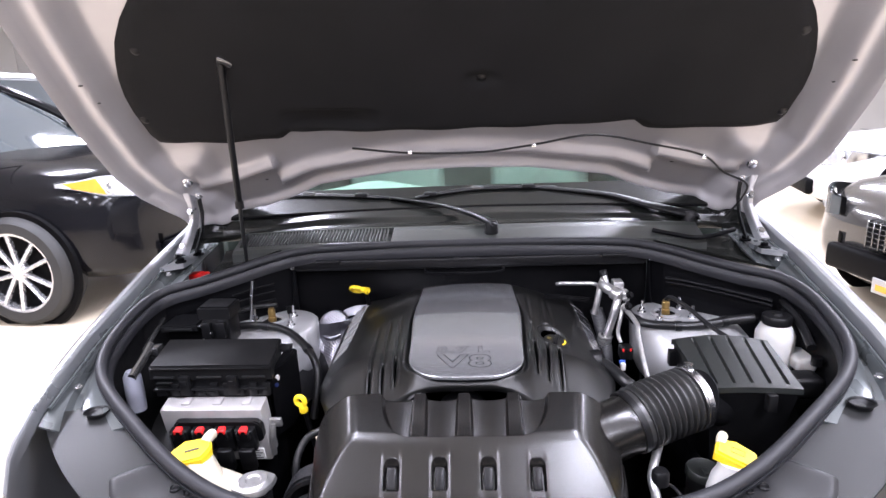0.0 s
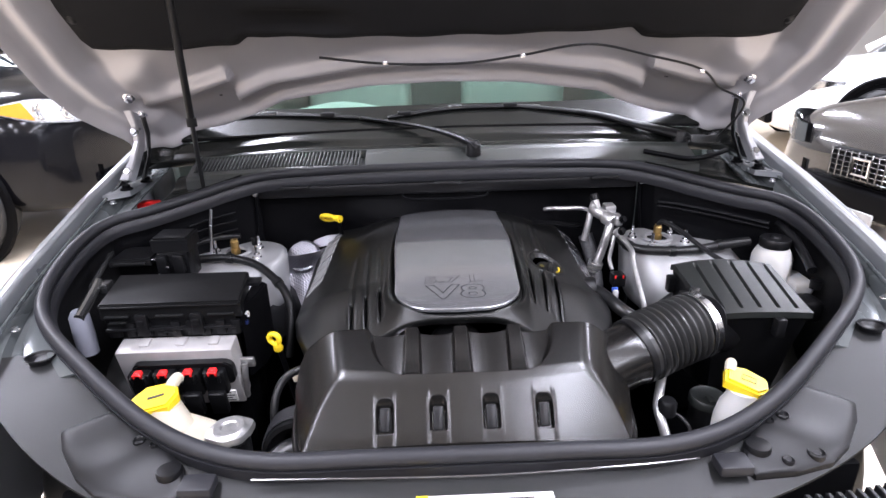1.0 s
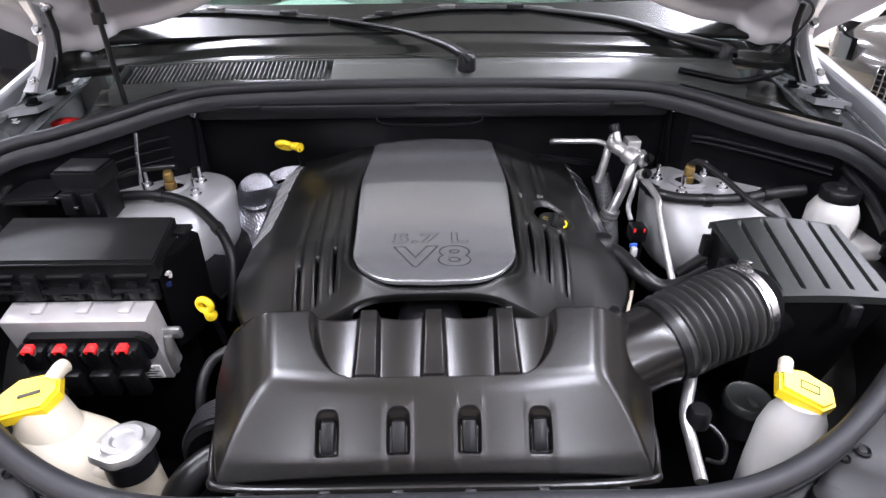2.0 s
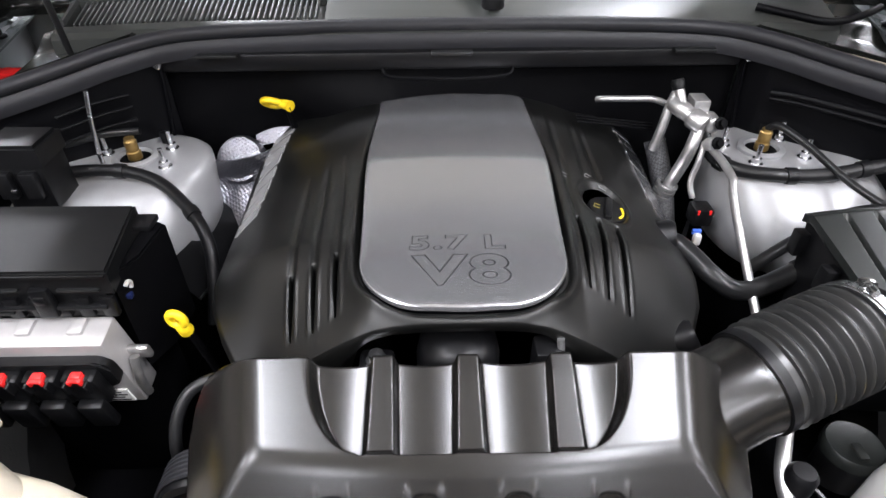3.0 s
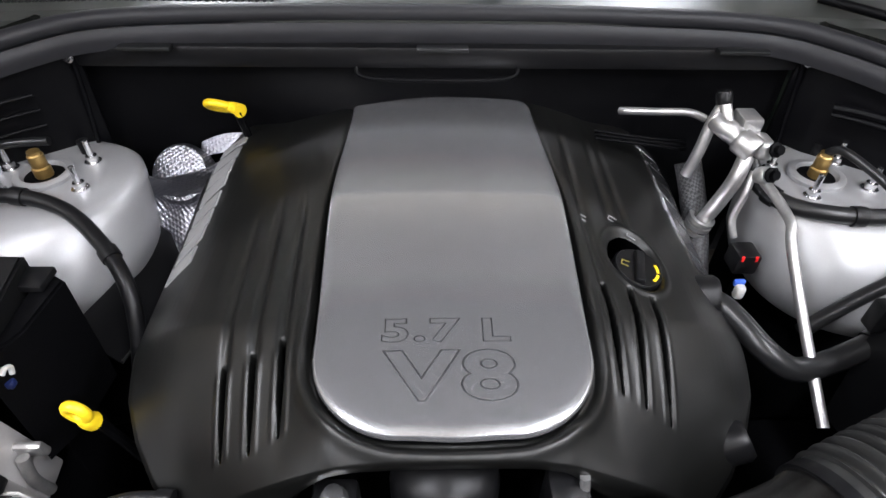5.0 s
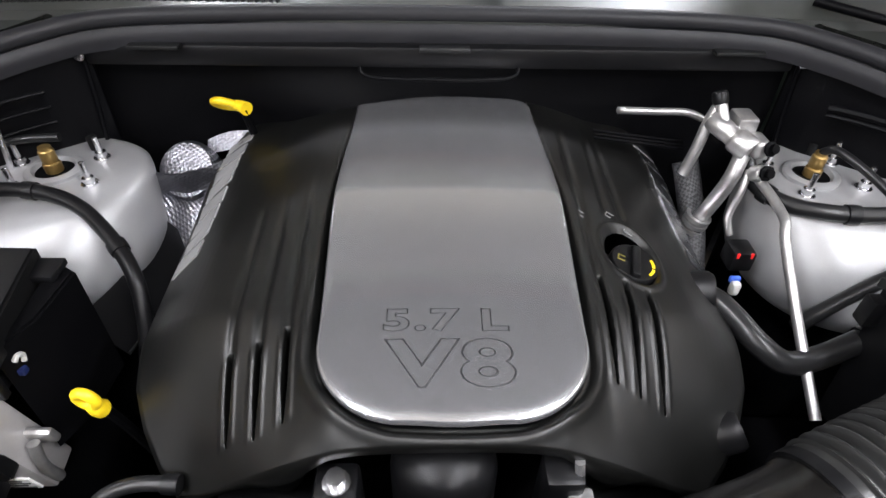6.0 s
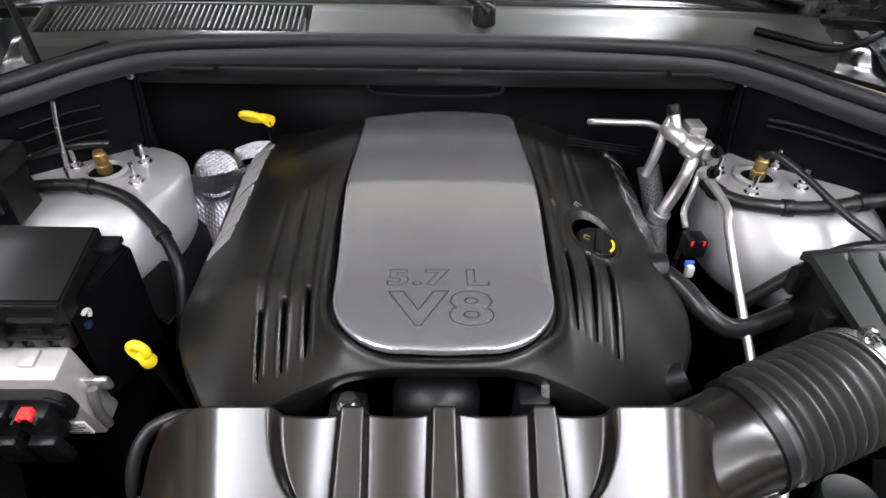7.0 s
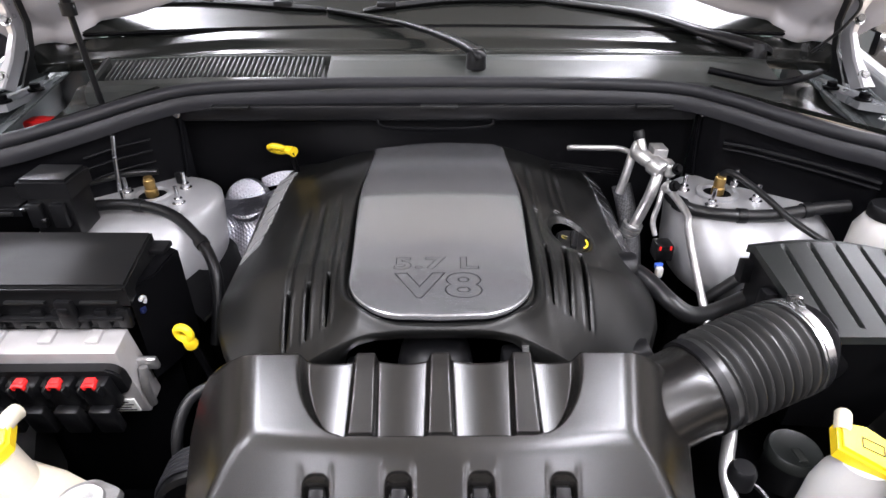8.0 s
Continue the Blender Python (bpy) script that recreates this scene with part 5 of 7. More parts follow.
def build_computer():
    t = thing("engine_computer", (-0.548, 1.19, 0.71), "bare aluminium engine control unit with black plugs and red locks", "control unit")
    tilt = pose(-0.562, 1.237, 0.763, 12)
    bm = bmesh.new()
    bx(bm, -0.112, 0.118, -0.020, 0.026, -0.068, 0.082, 0.004, 2, tilt)
    part("case", bm, LIGHTALU, t)
    for x in (-0.06, 0.012, 0.078):
        bm = bmesh.new()
        bx(bm, x - 0.010, x + 0.010, -0.004, 0.020, 0.079, 0.087, 0.003, 2, tilt)
        part("mount_tab", bm, LIGHTALU, t)
    bm = bmesh.new()
    bx(bm, 0.114, 0.146, 0.006, 0.016, 0.006, 0.030, 0.004, 2, tilt)
    part("side_arm", bm, ALU, t)
    bm = bmesh.new()
    tube(bm, [tilt @ Vector((0.128, 0.0, 0.022)), tilt @ Vector((0.126, -0.012, -0.012)), tilt @ Vector((0.120, -0.010, -0.058))], 0.0065, 10)
    part("side_stay", bm, ALU, t)
    bm = bmesh.new()
    prism(bm, [(x + 0.017, z + 0.030) for x, z in rounded(0.200, 0.060, 0.018)], 0.018, 0.034, 0.003, tilt @ pose(0, 0, 0, 90))
    part("header", bm, PLASTIC, t)
    for k in range(4):
        x = -0.063 + 0.0485 * k
        bm = bmesh.new()
        bx(bm, x - 0.0215, x + 0.0215, -0.052, -0.032, -0.010, 0.050, 0.004, 2, tilt)
        bx(bm, x - 0.017, x + 0.017, -0.066, -0.050, -0.052, 0.004, 0.004, 2, tilt)
        bx(bm, x - 0.015, x - 0.011, -0.060, -0.040, 0.030, 0.050, 0.001, 1, tilt)
        bx(bm, x + 0.011, x + 0.015, -0.060, -0.040, 0.030, 0.050, 0.001, 1, tilt)
        plug = part("plug", bm, PLASTIC, t)
        bm = bmesh.new()
        bx(bm, x - 0.0070, x + 0.0070, -0.050, -0.040, 0.051, 0.0555, 0.0015, 2, tilt)
        bx(bm, x - 0.0090, x - 0.0050, -0.0560, -0.042, 0.045, 0.054, 0.0015, 2, tilt)
        bx(bm, x + 0.0050, x + 0.0090, -0.0560, -0.042, 0.045, 0.054, 0.0015, 2, tilt)
        bx(bm, x - 0.006, x + 0.006, -0.0550, -0.044, 0.050, 0.054, 0.001, 1, tilt)
        part("lock", bm, RED, plug, "red plug lock")
    bm = bmesh.new()
    bx(bm, 0.066, 0.104, -0.0225, -0.0195, -0.062, -0.030, 0.0005, 1, tilt)
    label = part("label", bm, PAPER, t, "small white label")
    for k in range(4):
        bm = bmesh.new()
        bx(bm, 0.070, 0.100 - 0.006 * (k % 2), -0.0235, -0.0215, -0.058 + 0.007 * k, -0.056 + 0.007 * k, 0, 1, tilt)
        part("print_bar", bm, INK, label)


# ---- bottles, caps, reservoirs ----
def build_left_bottle():
    t = thing("coolant_bottle", (-0.47, 1.0, 0.62), "aged cream plastic coolant bottle with a yellow flip cap", "bottle")
    bm = bmesh.new()
    rings = []
    for z, cx, cy, rx, ry in ((0.62, -0.45, 0.99, 0.085, 0.05), (0.70, -0.45, 0.99, 0.092, 0.055), (0.775, -0.455, 0.992, 0.090, 0.054), (0.800, -0.468, 1.0, 0.068, 0.046), (0.812, -0.496, 1.016, 0.040, 0.034), (0.846, -0.506, 1.026, 0.030, 0.028)):
        rings.append([(cx + rx * math.cos(a), cy + ry * math.sin(a), z + 0.012 * math.cos(a) * (z > 0.75) * -0.5) for a in (2 * math.pi * k / 28 for k in range(28))])
    loft(bm, rings)
    part("tank", bm, CREAM, t)
    bm = bmesh.new()
    bx(bm, -0.46, -0.38, 0.955, 1.01, 0.765, 0.792, 0.012, 3)
    part("shoulder", bm, CREAM, t)
    bm = bmesh.new()
    m = pose(-0.512, 1.026, 0.852, 8, -4, 22) @ Matrix.Diagonal((0.87, 0.90, 0.95, 1))
    prism(bm, [(-0.042, -0.030), (0.020, -0.034), (0.040, -0.008), (0.038, 0.030), (-0.016, 0.036), (-0.044, 0.014)], -0.012, 0.007, 0.004, m)
    cap = part("flip_cap", bm, YELLOW, t, "yellow flip cap", 25)
    bm = bmesh.new()
    bx(bm, -0.014, 0.016, -0.005, 0.001, 0.0065, 0.0085, 0.0005, 1, m)
    part("cap_mark", bm, INK, cap)
    bm = bmesh.new()
    tube(bm, [m @ Vector((0.026, 0.020, 0.0)), m @ Vector((0.036, 0.034, 0.003)), m @ Vector((0.042, 0.044, 0.0))], 0.0105, 12)
    part("cap_tab", bm, CREAM, t)


def build_right_bottle():
    t = thing("washer_bottle", (0.47, 0.99, 0.62), "white plastic washer bottle with a yellow flip cap", "bottle")
    bm = bmesh.new()
    rings = []
    for z, r, dx in ((0.62, 0.044, 0.016), (0.72, 0.045, 0.016), (0.790, 0.043, 0.016), (0.818, 0.038, 0.017), (0.832, 0.031, 0.018), (0.848, 0.029, 0.019)):
        rings.append([(0.474 + dx + r * math.cos(a), 1.022 + r * 0.9 * math.sin(a), z - 0.020) for a in (2 * math.pi * k / 28 for k in range(28))])
    loft(bm, rings)
    part("tank", bm, WHITE, t)
    bm = bmesh.new()
    m = pose(0.495, 1.031, 0.840, 4, 12, -28) @ Matrix.Diagonal((0.85, 0.87, 0.95, 1))
    prism(bm, [(-0.038, -0.028), (0.026, -0.034), (0.044, -0.012), (0.040, 0.022), (-0.004, 0.034), (-0.040, 0.020)], -0.014, 0.006, 0.005, m)
    cap = part("flip_cap", bm, YELLOW, t, "yellow flip cap", 25)
    bm = bmesh.new()
    for a, b, c, d in ((-0.010, 0.018, -0.010, -0.009), (-0.010, 0.018, 0.006, 0.007), (-0.010, -0.009, -0.010, 0.007), (0.017, 0.018, -0.010, 0.007)):
        bx(bm, a, b, c, d, 0.0055, 0.0072, 0, 1, m)
    part("cap_mark", bm, INK, cap)
    bm = bmesh.new()
    tube(bm, [m @ Vector((-0.030, 0.012, -0.002)), m @ Vector((-0.032, 0.028, 0.003)), m @ Vector((-0.031, 0.038, 0.002))], 0.0095, 12)
    part("cap_tab", bm, CREAM, t)


def build_radiator_cap():
    t = thing("filler_cap", (-0.376, 0.972, 0.78), "pressed steel radiator cap with two lugs on its neck", "radiator cap")
    bm = bmesh.new()
    lathe(bm, [(0.0005, 0), (0.030, 0), (0.030, 0.03), (0.034, 0.034), (0.034, 0.040), (0.0005, 0.040)], (-0.376, 0.972, 0.78))
    part("neck", bm, PLASTIC, t)
    bm = bmesh.new()
    n = 48
    rings = []
    for r, z in ((0.028, 0.818), (0.034, 0.816), (0.0355, 0.820), (0.033, 0.828), (0.026, 0.830), (0.024, 0.833), (0.015, 0.833), (0.012, 0.830), (0.002, 0.830)):
        ring = []
        for k in range(n):
            a = 2 * math.pi * k / n
            lug = 0.006 * max(0.0, math.cos(2 * (a - 0.5))) ** 6 if r > 0.03 else 0.0
            oct_ = 1 - 0.03 * (1 - abs(math.cos(4 * a)))
            ring.append((-0.376 + (r + lug) * oct_ * math.cos(a), 0.972 + (r + lug) * oct_ * math.sin(a), z))
        rings.append(ring)
    loft(bm, rings)
    part("cap", bm, ALU, t, "silvery pressed steel cap")


def build_brake_reservoir():
    t = thing("brake_fluid_reservoir", (0.74, 1.40, 0.80), "white plastic brake fluid reservoir with a black screw cap", "reservoir")
    bm = bmesh.new()
    rings = []
    for z, r in ((0.80, 0.040), (0.85, 0.044), (0.905, 0.043), (0.922, 0.036), (0.932, 0.030)):
        rings.append([(0.757 + r * math.cos(a), 1.434 + r * 1.1 * math.sin(a), z - 0.008) for a in (2 * math.pi * k / 24 for k in range(24))])
    loft(bm, rings)
    bx(bm, 0.775, 0.825, 1.36, 1.44, 0.827, 0.860, 0.010, 3)
    part("tank", bm, WHITE, t)
    bm = bmesh.new()
    prof = [(0.0005, 0), (0.033, 0), (0.034, 0.016), (0.031, 0.021), (0.012, 0.021), (0.010, 0.026), (0.0005, 0.026)]
    lathe(bm, prof, (0.756, 1.432, 0.924), None, 16)
    part("screw_cap", bm, PLASTIC, t, "black screw cap")
    bm = bmesh.new()
    bx(bm, 0.72, 0.80, 1.28, 1.34, 0.80, 0.850, 0.012, 3)
    lathe(bm, [(0.0005, 0), (0.012, 0), (0.012, 0.02), (0.0005, 0.02)], (0.80, 1.33, 0.862))
    part("master_cylinder", bm, PLASTIC, t)


# ---- suspension towers ----
def build_towers():
    for s, name in ((-1, "driver"), (1, "other")):
        t = thing("strut_tower", (s * 0.56, 1.58, 0.45), "silver painted suspension tower with a brass damper nut" if s < 0 else "silver painted suspension tower ringed by a black wiring loom", "strut tower", "suspension towers")
        bm = bmesh.new()
        rings = []
        for z, cx, cy, rx, ry in ((0.715, 0.61, 1.578, 0.120, 0.100), (0.722, 0.61, 1.574, 0.155, 0.132), (0.740, 0.61, 1.568, 0.174, 0.150), (0.78, 0.60, 1.562, 0.182, 0.158), (0.815, 0.592, 1.568, 0.175, 0.150), (0.845, 0.582, 1.578, 0.165, 0.138), (0.866, 0.574, 1.588, 0.156, 0.126), (0.878, 0.570, 1.594, 0.150, 0.117), (0.883, 0.567, 1.597, 0.142, 0.108), (0.8848, 0.562, 1.599, 0.128, 0.094), (0.885, 0.552, 1.602, 0.06, 0.05)):
            if s > 0:
                cx, rx = cx + 0.018, rx - 0.018
            rings.append([(s * (cx + rx * math.copysign(abs(math.cos(a)) ** 0.85, math.cos(a))), cy + ry * math.copysign(abs(math.sin(a)) ** 0.85, math.sin(a)), z) for a in (2 * math.pi * k / 56 for k in range(56))])
        loft(bm, rings)
        part("tower", bm, TOWER, t)
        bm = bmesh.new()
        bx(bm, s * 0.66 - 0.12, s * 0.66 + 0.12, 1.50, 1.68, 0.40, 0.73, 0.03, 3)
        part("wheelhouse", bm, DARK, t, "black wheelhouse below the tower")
        c = Vector((s * 0.548, 1.602, 0.884))
        bm = bmesh.new()
        lathe(bm, [(0.026, 0), (0.038, 0), (0.039, 0.007), (0.036, 0.009), (0.029, 0.009), (0.026, 0.003), (0.024, -0.004), (0.024, 0.0)], c, None, 32)
        part("mount_ring", bm, TOWER, t)
        bm = bmesh.new()
        lathe(bm, [(0.0005, 0.001), (0.027, 0.001), (0.027, 0.003), (0.0005, 0.003)], c, None, 24)
        part("mount_rubber", bm, DARK, t)
        bm = bmesh.new()
        lathe(bm, [(0.0005, 0.002), (0.012, 0.002), (0.012, 0.016), (0.0095, 0.018), (0.0105, 0.020), (0.0105, 0.036), (0.0085, 0.038), (0.0085, 0.042), (0.0005, 0.042)], c, None, 10)
        part("damper_nut", bm, BRASS, t, "brass damper nut")
        for dx, dy in ((0.050, 0.038), (-0.058, 0.020), (0.062, -0.030), (-0.03, -0.048)):
            bm = bmesh.new()
            lathe(bm, [(0.0005, 0), (0.012, 0), (0.012, 0.003), (0.008, 0.004), (0.008, 0.012), (0.0042, 0.013), (0.0040, 0.036), (0.0005, 0.037)], (c.x + dx, c.y + dy, 0.884), None, 10)
            part("stud", bm, BRIGHT, t)
        bm = bmesh.new()
        lathe(bm, [(0.0005, 0), (0.007, 0), (0.008, 0.02), (0.0005, 0.022)], (c.x + 0.030, c.y + 0.062, 0.886))
        part("rubber_plug", bm, PLASTIC, t)


# ---- pipes, looms and small fittings ----
def ribbed(r, waves, depth=0.0012):
    return lambda k: r + depth * math.cos(k * 2 * math.pi * waves)


def loom(name, pts, r, mat, label, category, waves=0, group="", bands=()):
    """A bent line: plain ones are one piece, others carry taped or clamped bands."""
    bm = bmesh.new()
    tube(bm, pts, ribbed(r, waves) if waves else r, 16, 110 if waves else 10)
    if not bands:
        return solo(name, bm, mat, label, category, group)
    t = thing(name, pts[-1], label, category, group)
    part("conduit", bm, mat, t)
    line = curve_points([Vector(p) for p in pts], 12)
    for k in bands:
        i = min(len(line) - 2, int(k * (len(line) - 1)))
        d = (line[i + 1] - line[i]).normalized()
        bm = bmesh.new()
        lathe(bm, [(r * 0.9, -0.008), (r + 0.0022, -0.008), (r + 0.0026, 0), (r + 0.0022, 0.008), (r * 0.9, 0.008)], line[i], d.to_track_quat("Z", "Y").to_matrix().to_4x4(), 18)
        part("band", bm, PLASTIC, t, "black tape band")
    return t


def build_refrigerant_lines():
    t = thing("refrigerant_line", (0.40, 1.55, 0.80), "aluminium air conditioning pipes joined by a bolted block", "pipe")
    bm = bmesh.new()
    back, face = Vector((0.374, 1.610, 0.974)), Vector((0.415, 1.558, 0.953))
    turn = (face - back).to_track_quat("Z", "Y").to_matrix().to_4x4()
    long = (face - back).length
    lathe(bm, [(0.0005, -0.002), (0.012, 0.0), (0.0145, 0.004), (0.0145, long * 0.42), (0.0135, long * 0.46), (0.0135, long * 0.58), (0.0170, long * 0.62), (0.0178, long * 0.66), (0.0178, long * 0.97), (0.0165, long), (0.0005, long)], back, turn, 28)
    part("fitting_body", bm, ALU, t)
    bm = bmesh.new()
    bx(bm, 0.402, 0.430, 1.585, 1.622, 0.958, 0.985, 0.004, 2)
    bx(bm, 0.418, 0.440, 1.553, 1.590, 0.940, 0.968, 0.008, 3)
    part("block", bm, ALU, t)
    bm = bmesh.new()
    lathe(bm, [(0.0005, -0.012), (0.0105, -0.012), (0.0115, -0.007), (0.0115, 0.004), (0.010, 0.006), (0.0005, 0.006)], (0.424, 1.532, 0.934), pose(0, 0, 0, 58, 25, 0), 20)
    part("pipe_eye", bm, ALU, t)
    for p in ((0.436, 1.552, 0.960), (0.427, 1.527, 0.938)):
        bm = bmesh.new()
        lathe(bm, [(0.0005, 0), (0.0105, 0), (0.0105, 0.003), (0.0065, 0.004), (0.0065, 0.010), (0.0005, 0.010)], p, pose(0, 0, 0, 58, 30, 0), 8)
        part("block_bolt", bm, DARK, t)
    bm = bmesh.new()
    tube(bm, [(0.386, 1.592, 0.972), (0.384, 1.606, 0.986), (0.381, 1.616, 0.999)], 0.0085, 14)
    part("service_port", bm, ALU, t)
    bm = bmesh.new()
    lathe(bm, [(0.0005, 0), (0.0098, 0), (0.0105, 0.004), (0.0105, 0.014), (0.0085, 0.017), (0.0005, 0.017)], (0.382, 1.613, 0.994), pose(0, 0, 0, -25, -12, 0), 16)
    part("port_cap", bm, PLASTIC, t, "black service port cap")
    bm = bmesh.new()
    tube(bm, [(0.380, 1.614, 0.988), (0.372, 1.610, 0.965), (0.364, 1.602, 0.930), (0.356, 1.600, 0.89)], 0.0082, 14)
    tube(bm, [(0.408, 1.562, 0.945), (0.398, 1.550, 0.915), (0.388, 1.553, 0.872), (0.380, 1.560, 0.835)], 0.0105, 14)
    tube(bm, [(0.418, 1.548, 0.93), (0.410, 1.535, 0.90), (0.404, 1.53, 0.865), (0.41, 1.52, 0.84)], 0.005, 12)
    tube(bm, [(0.425, 1.53, 0.925), (0.432, 1.50, 0.918), (0.436, 1.465, 0.908), (0.432, 1.445, 0.895), (0.430, 1.40, 0.865), (0.430, 1.34, 0.825), (0.430, 1.262, 0.775)], 0.0064, 14)
    part("pipe", bm, ALU, t)
    bm = bmesh.new()
    for k in range(4):
        lathe(bm, [(0.013, -0.003), (0.019, -0.003), (0.019, 0.003), (0.013, 0.003)], (0.379 - 0.002 * k, 1.56, 0.842 - 0.009 * k), pose(0, 0, 0, 8, 12), 20)
    part("crimp_ring", bm, ALU, t)
    bm = bmesh.new()
    tube(bm, [(0.262, 1.662, 0.958), (0.273, 1.652, 0.963), (0.31, 1.650, 0.963), (0.356, 1.650, 0.962), (0.380, 1.645, 0.955)], 0.0055, 12)
    part("heater_pipe", bm, ALU, t)
    for k in range(3):
        bm = bmesh.new()
        tube(bm, [(0.225, 1.645 - 0.006 * k, 0.936 - 0.003 * k), (0.28, 1.635 - 0.006 * k, 0.932 - 0.002 * k), (0.36, 1.640 - 0.004 * k, 0.920 - 0.004 * k)], 0.0024, 10)
        part("ignition_wire", bm, DARK, t)
    # woven sleeve beside the cover
    bm = bmesh.new()
    tube(bm, [(0.366, 1.625, 0.895), (0.374, 1.60, 0.86), (0.378, 1.56, 0.815), (0.372, 1.50, 0.76)], 0.0185, 18)
    part("woven_sleeve", bm, SLEEVE, t, "black and grey woven heat sleeve")


def sleeve_material():
    m = material("woven_heat_sleeve", (0.05, 0.05, 0.055), 0.6, bump=0.0)
    nt = m.node_tree
    n, link = nt.nodes, nt.links.new
    p = n["Principled BSDF"]
    co, ch, mp = n.new("ShaderNodeTexCoord"), n.new("ShaderNodeTexChecker"), n.new("ShaderNodeMapping")
    mp.inputs["Rotation"].default_value = (0.6, 0.5, 0.8)
    link(co.outputs["Object"], mp.inputs[0])
    link(mp.outputs[0], ch.inputs["Vector"])
    ch.inputs["Scale"].default_value = 260
    ch.inputs["Color1"].default_value, ch.inputs["Color2"].default_value = (0.006, 0.006, 0.007, 1), (0.045, 0.045, 0.048, 1)
    link(ch.outputs[0], p.inputs["Base Color"])
    return m


SLEEVE = sleeve_material()


def build_small_fittings():
    # foil heat shield behind the cover
    bm = bmesh.new()

    def shield(u, v):
        x = -0.485 + 0.175 * u
        z = 0.68 + 0.180 * v + 0.012 * u * v
        y = 1.615 + 0.055 * v - 0.055 * math.sin(math.pi * u) ** 1.2 * (0.6 + 0.4 * math.sin(v * 7)) + 0.006 * noise.noise((x * 30, z * 30, 2.0))
        return Vector((x, y, z))
    sheet(bm, shield, 40, 30, (0, 0.004, 0))
    ob = solo("heat_shield", bm, FOIL, "crumpled dimpled silver foil heat shield behind the engine cover", "heat shield")
    bm = bmesh.new()
    lathe(bm, [(0.0005, -0.03), (0.046, -0.03), (0.048, -0.006), (0.043, 0.003), (0.030, 0.006), (0.0005, 0.003)], (-0.394, 1.668, 0.846), pose(0, 0, 0, 48, -10, 0), 32)
    part("foil_dome", bm, FOIL, ob)
    bm = bmesh.new()

    def flap(u, v):
        return Vector((-0.372 + 0.115 * u, 1.706 + 0.016 * v + 0.006 * u, 0.852 + 0.024 * u + 0.006 * math.sin(5 * u) * v + 0.013 * v))
    sheet(bm, flap, 16, 6, (0, 0.003, 0.003))
    part("foil_flap", bm, FOIL, ob)
    # dipsticks
    upright = Matrix(((0.20, 0.960, -0.20, -0.373), (0.04, -0.212, -0.977, 1.258), (-0.98, 0.187, -0.08, 0.823), (0, 0, 0, 1)))
    for at, m, k, label in (((-0.318, 1.712, 0.940), pose(-0.316, 1.700, 0.943, -42, 0, -12), 1.0, "yellow ring-pull transmission dipstick handle"),
                            ((-0.372, 1.258, 0.815), upright, 0.70, "yellow ring-pull oil dipstick handle")):
        t = thing("dipstick", (at[0], at[1], 0.70), label, "dipstick", "dipsticks")
        bm = bmesh.new()
        ring = [m @ Vector((k * (-0.006 + 0.0165 * math.cos(a)), k * 0.0150 * math.sin(a), 0.0)) for a in (2 * math.pi * q / 20 for q in range(20))]
        tube(bm, ring, 0.0060, 10, 2, closed=True)
        tube(bm, [m @ Vector((0.008 * k, 0, 0)), m @ Vector((0.020 * k, 0, -0.001)), m @ Vector((0.032 * k, -0.004 * k, -0.005))], lambda q: 0.0075 + 0.003 * q, 12)
        part("handle", bm, YELLOW, t)
        bm = bmesh.new()
        p = m @ Vector((0.026 * k, -0.003 * k, -0.006))
        tube(bm, [p, p + Vector((0.006, 0.012, -0.06)), p + Vector((0.02, 0.03, -0.2))], 0.006, 8)
        part("tube", bm, DARK, t)
    for s in (-1,):
        bm = bmesh.new()

        def liner(u, v, s=s):
            x = 0.442 - 0.012 * u - 0.045 * v
            y = 1.375 + 0.24 * u + 0.004 * math.sin(9 * u)
            z = 0.838 - 0.02 * (1 - u) - 0.060 * v - 0.012 * math.sin(math.pi * u) - 0.045 * u
            return Vector((s * x, y, z))
        sheet(bm, liner, 24, 8, (0, 0, -0.003))
        t = thing("splash_liner", (s * 0.42, 1.5, 0.78), "black plastic splash liner at the foot of the tower", "liner")
        part("panel", bm, PLASTIC, t)
        bm = bmesh.new()
        tube(bm, [liner(u, 1.0) + Vector((0, 0, 0.001)) for u in (0.0, 0.2, 0.4, 0.6, 0.8, 1.0)], 0.0022, 8, 4)
        part("rolled_edge", bm, GREYPLASTIC, t)
    # red jump-start cap in the corner
    t = thing("jump_terminal", (-0.80, 1.72, 0.95), "red plastic cap on the jump start terminal", "terminal cap")
    bm = bmesh.new()
    bx(bm, -0.848, -0.792, 1.736, 1.778, 0.962, 0.990, 0.008, 3)
    lathe(bm, [(0.0005, 0), (0.014, 0), (0.013, 0.006), (0.0005, 0.008)], (-0.820, 1.758, 0.985))
    part("cap", bm, RED, t)
    bm = bmesh.new()
    bx(bm, -0.855, -0.78, 1.73, 1.79, 0.92, 0.964, 0.006)
    part("base", bm, PLASTIC, t)
    # looms
    loom("wiring_loom", [(-0.70, 1.50, 0.90), (-0.62, 1.522, 0.905), (-0.545, 1.530, 0.903), (-0.48, 1.515, 0.893), (-0.425, 1.475, 0.872), (-0.385, 1.43, 0.845), (-0.372, 1.395, 0.80), (-0.38, 1.36, 0.72)], 0.0100, PLASTIC, "black taped wiring loom draped over the tower", "wiring loom", 0, "", (0.30, 0.62))
    loom("wiring_loom", [(-0.66, 1.60, 0.915), (-0.60, 1.625, 0.922), (-0.54, 1.63, 0.925)], 0.006, HOSE, "thin grey wiring branch near the tower", "wiring loom")
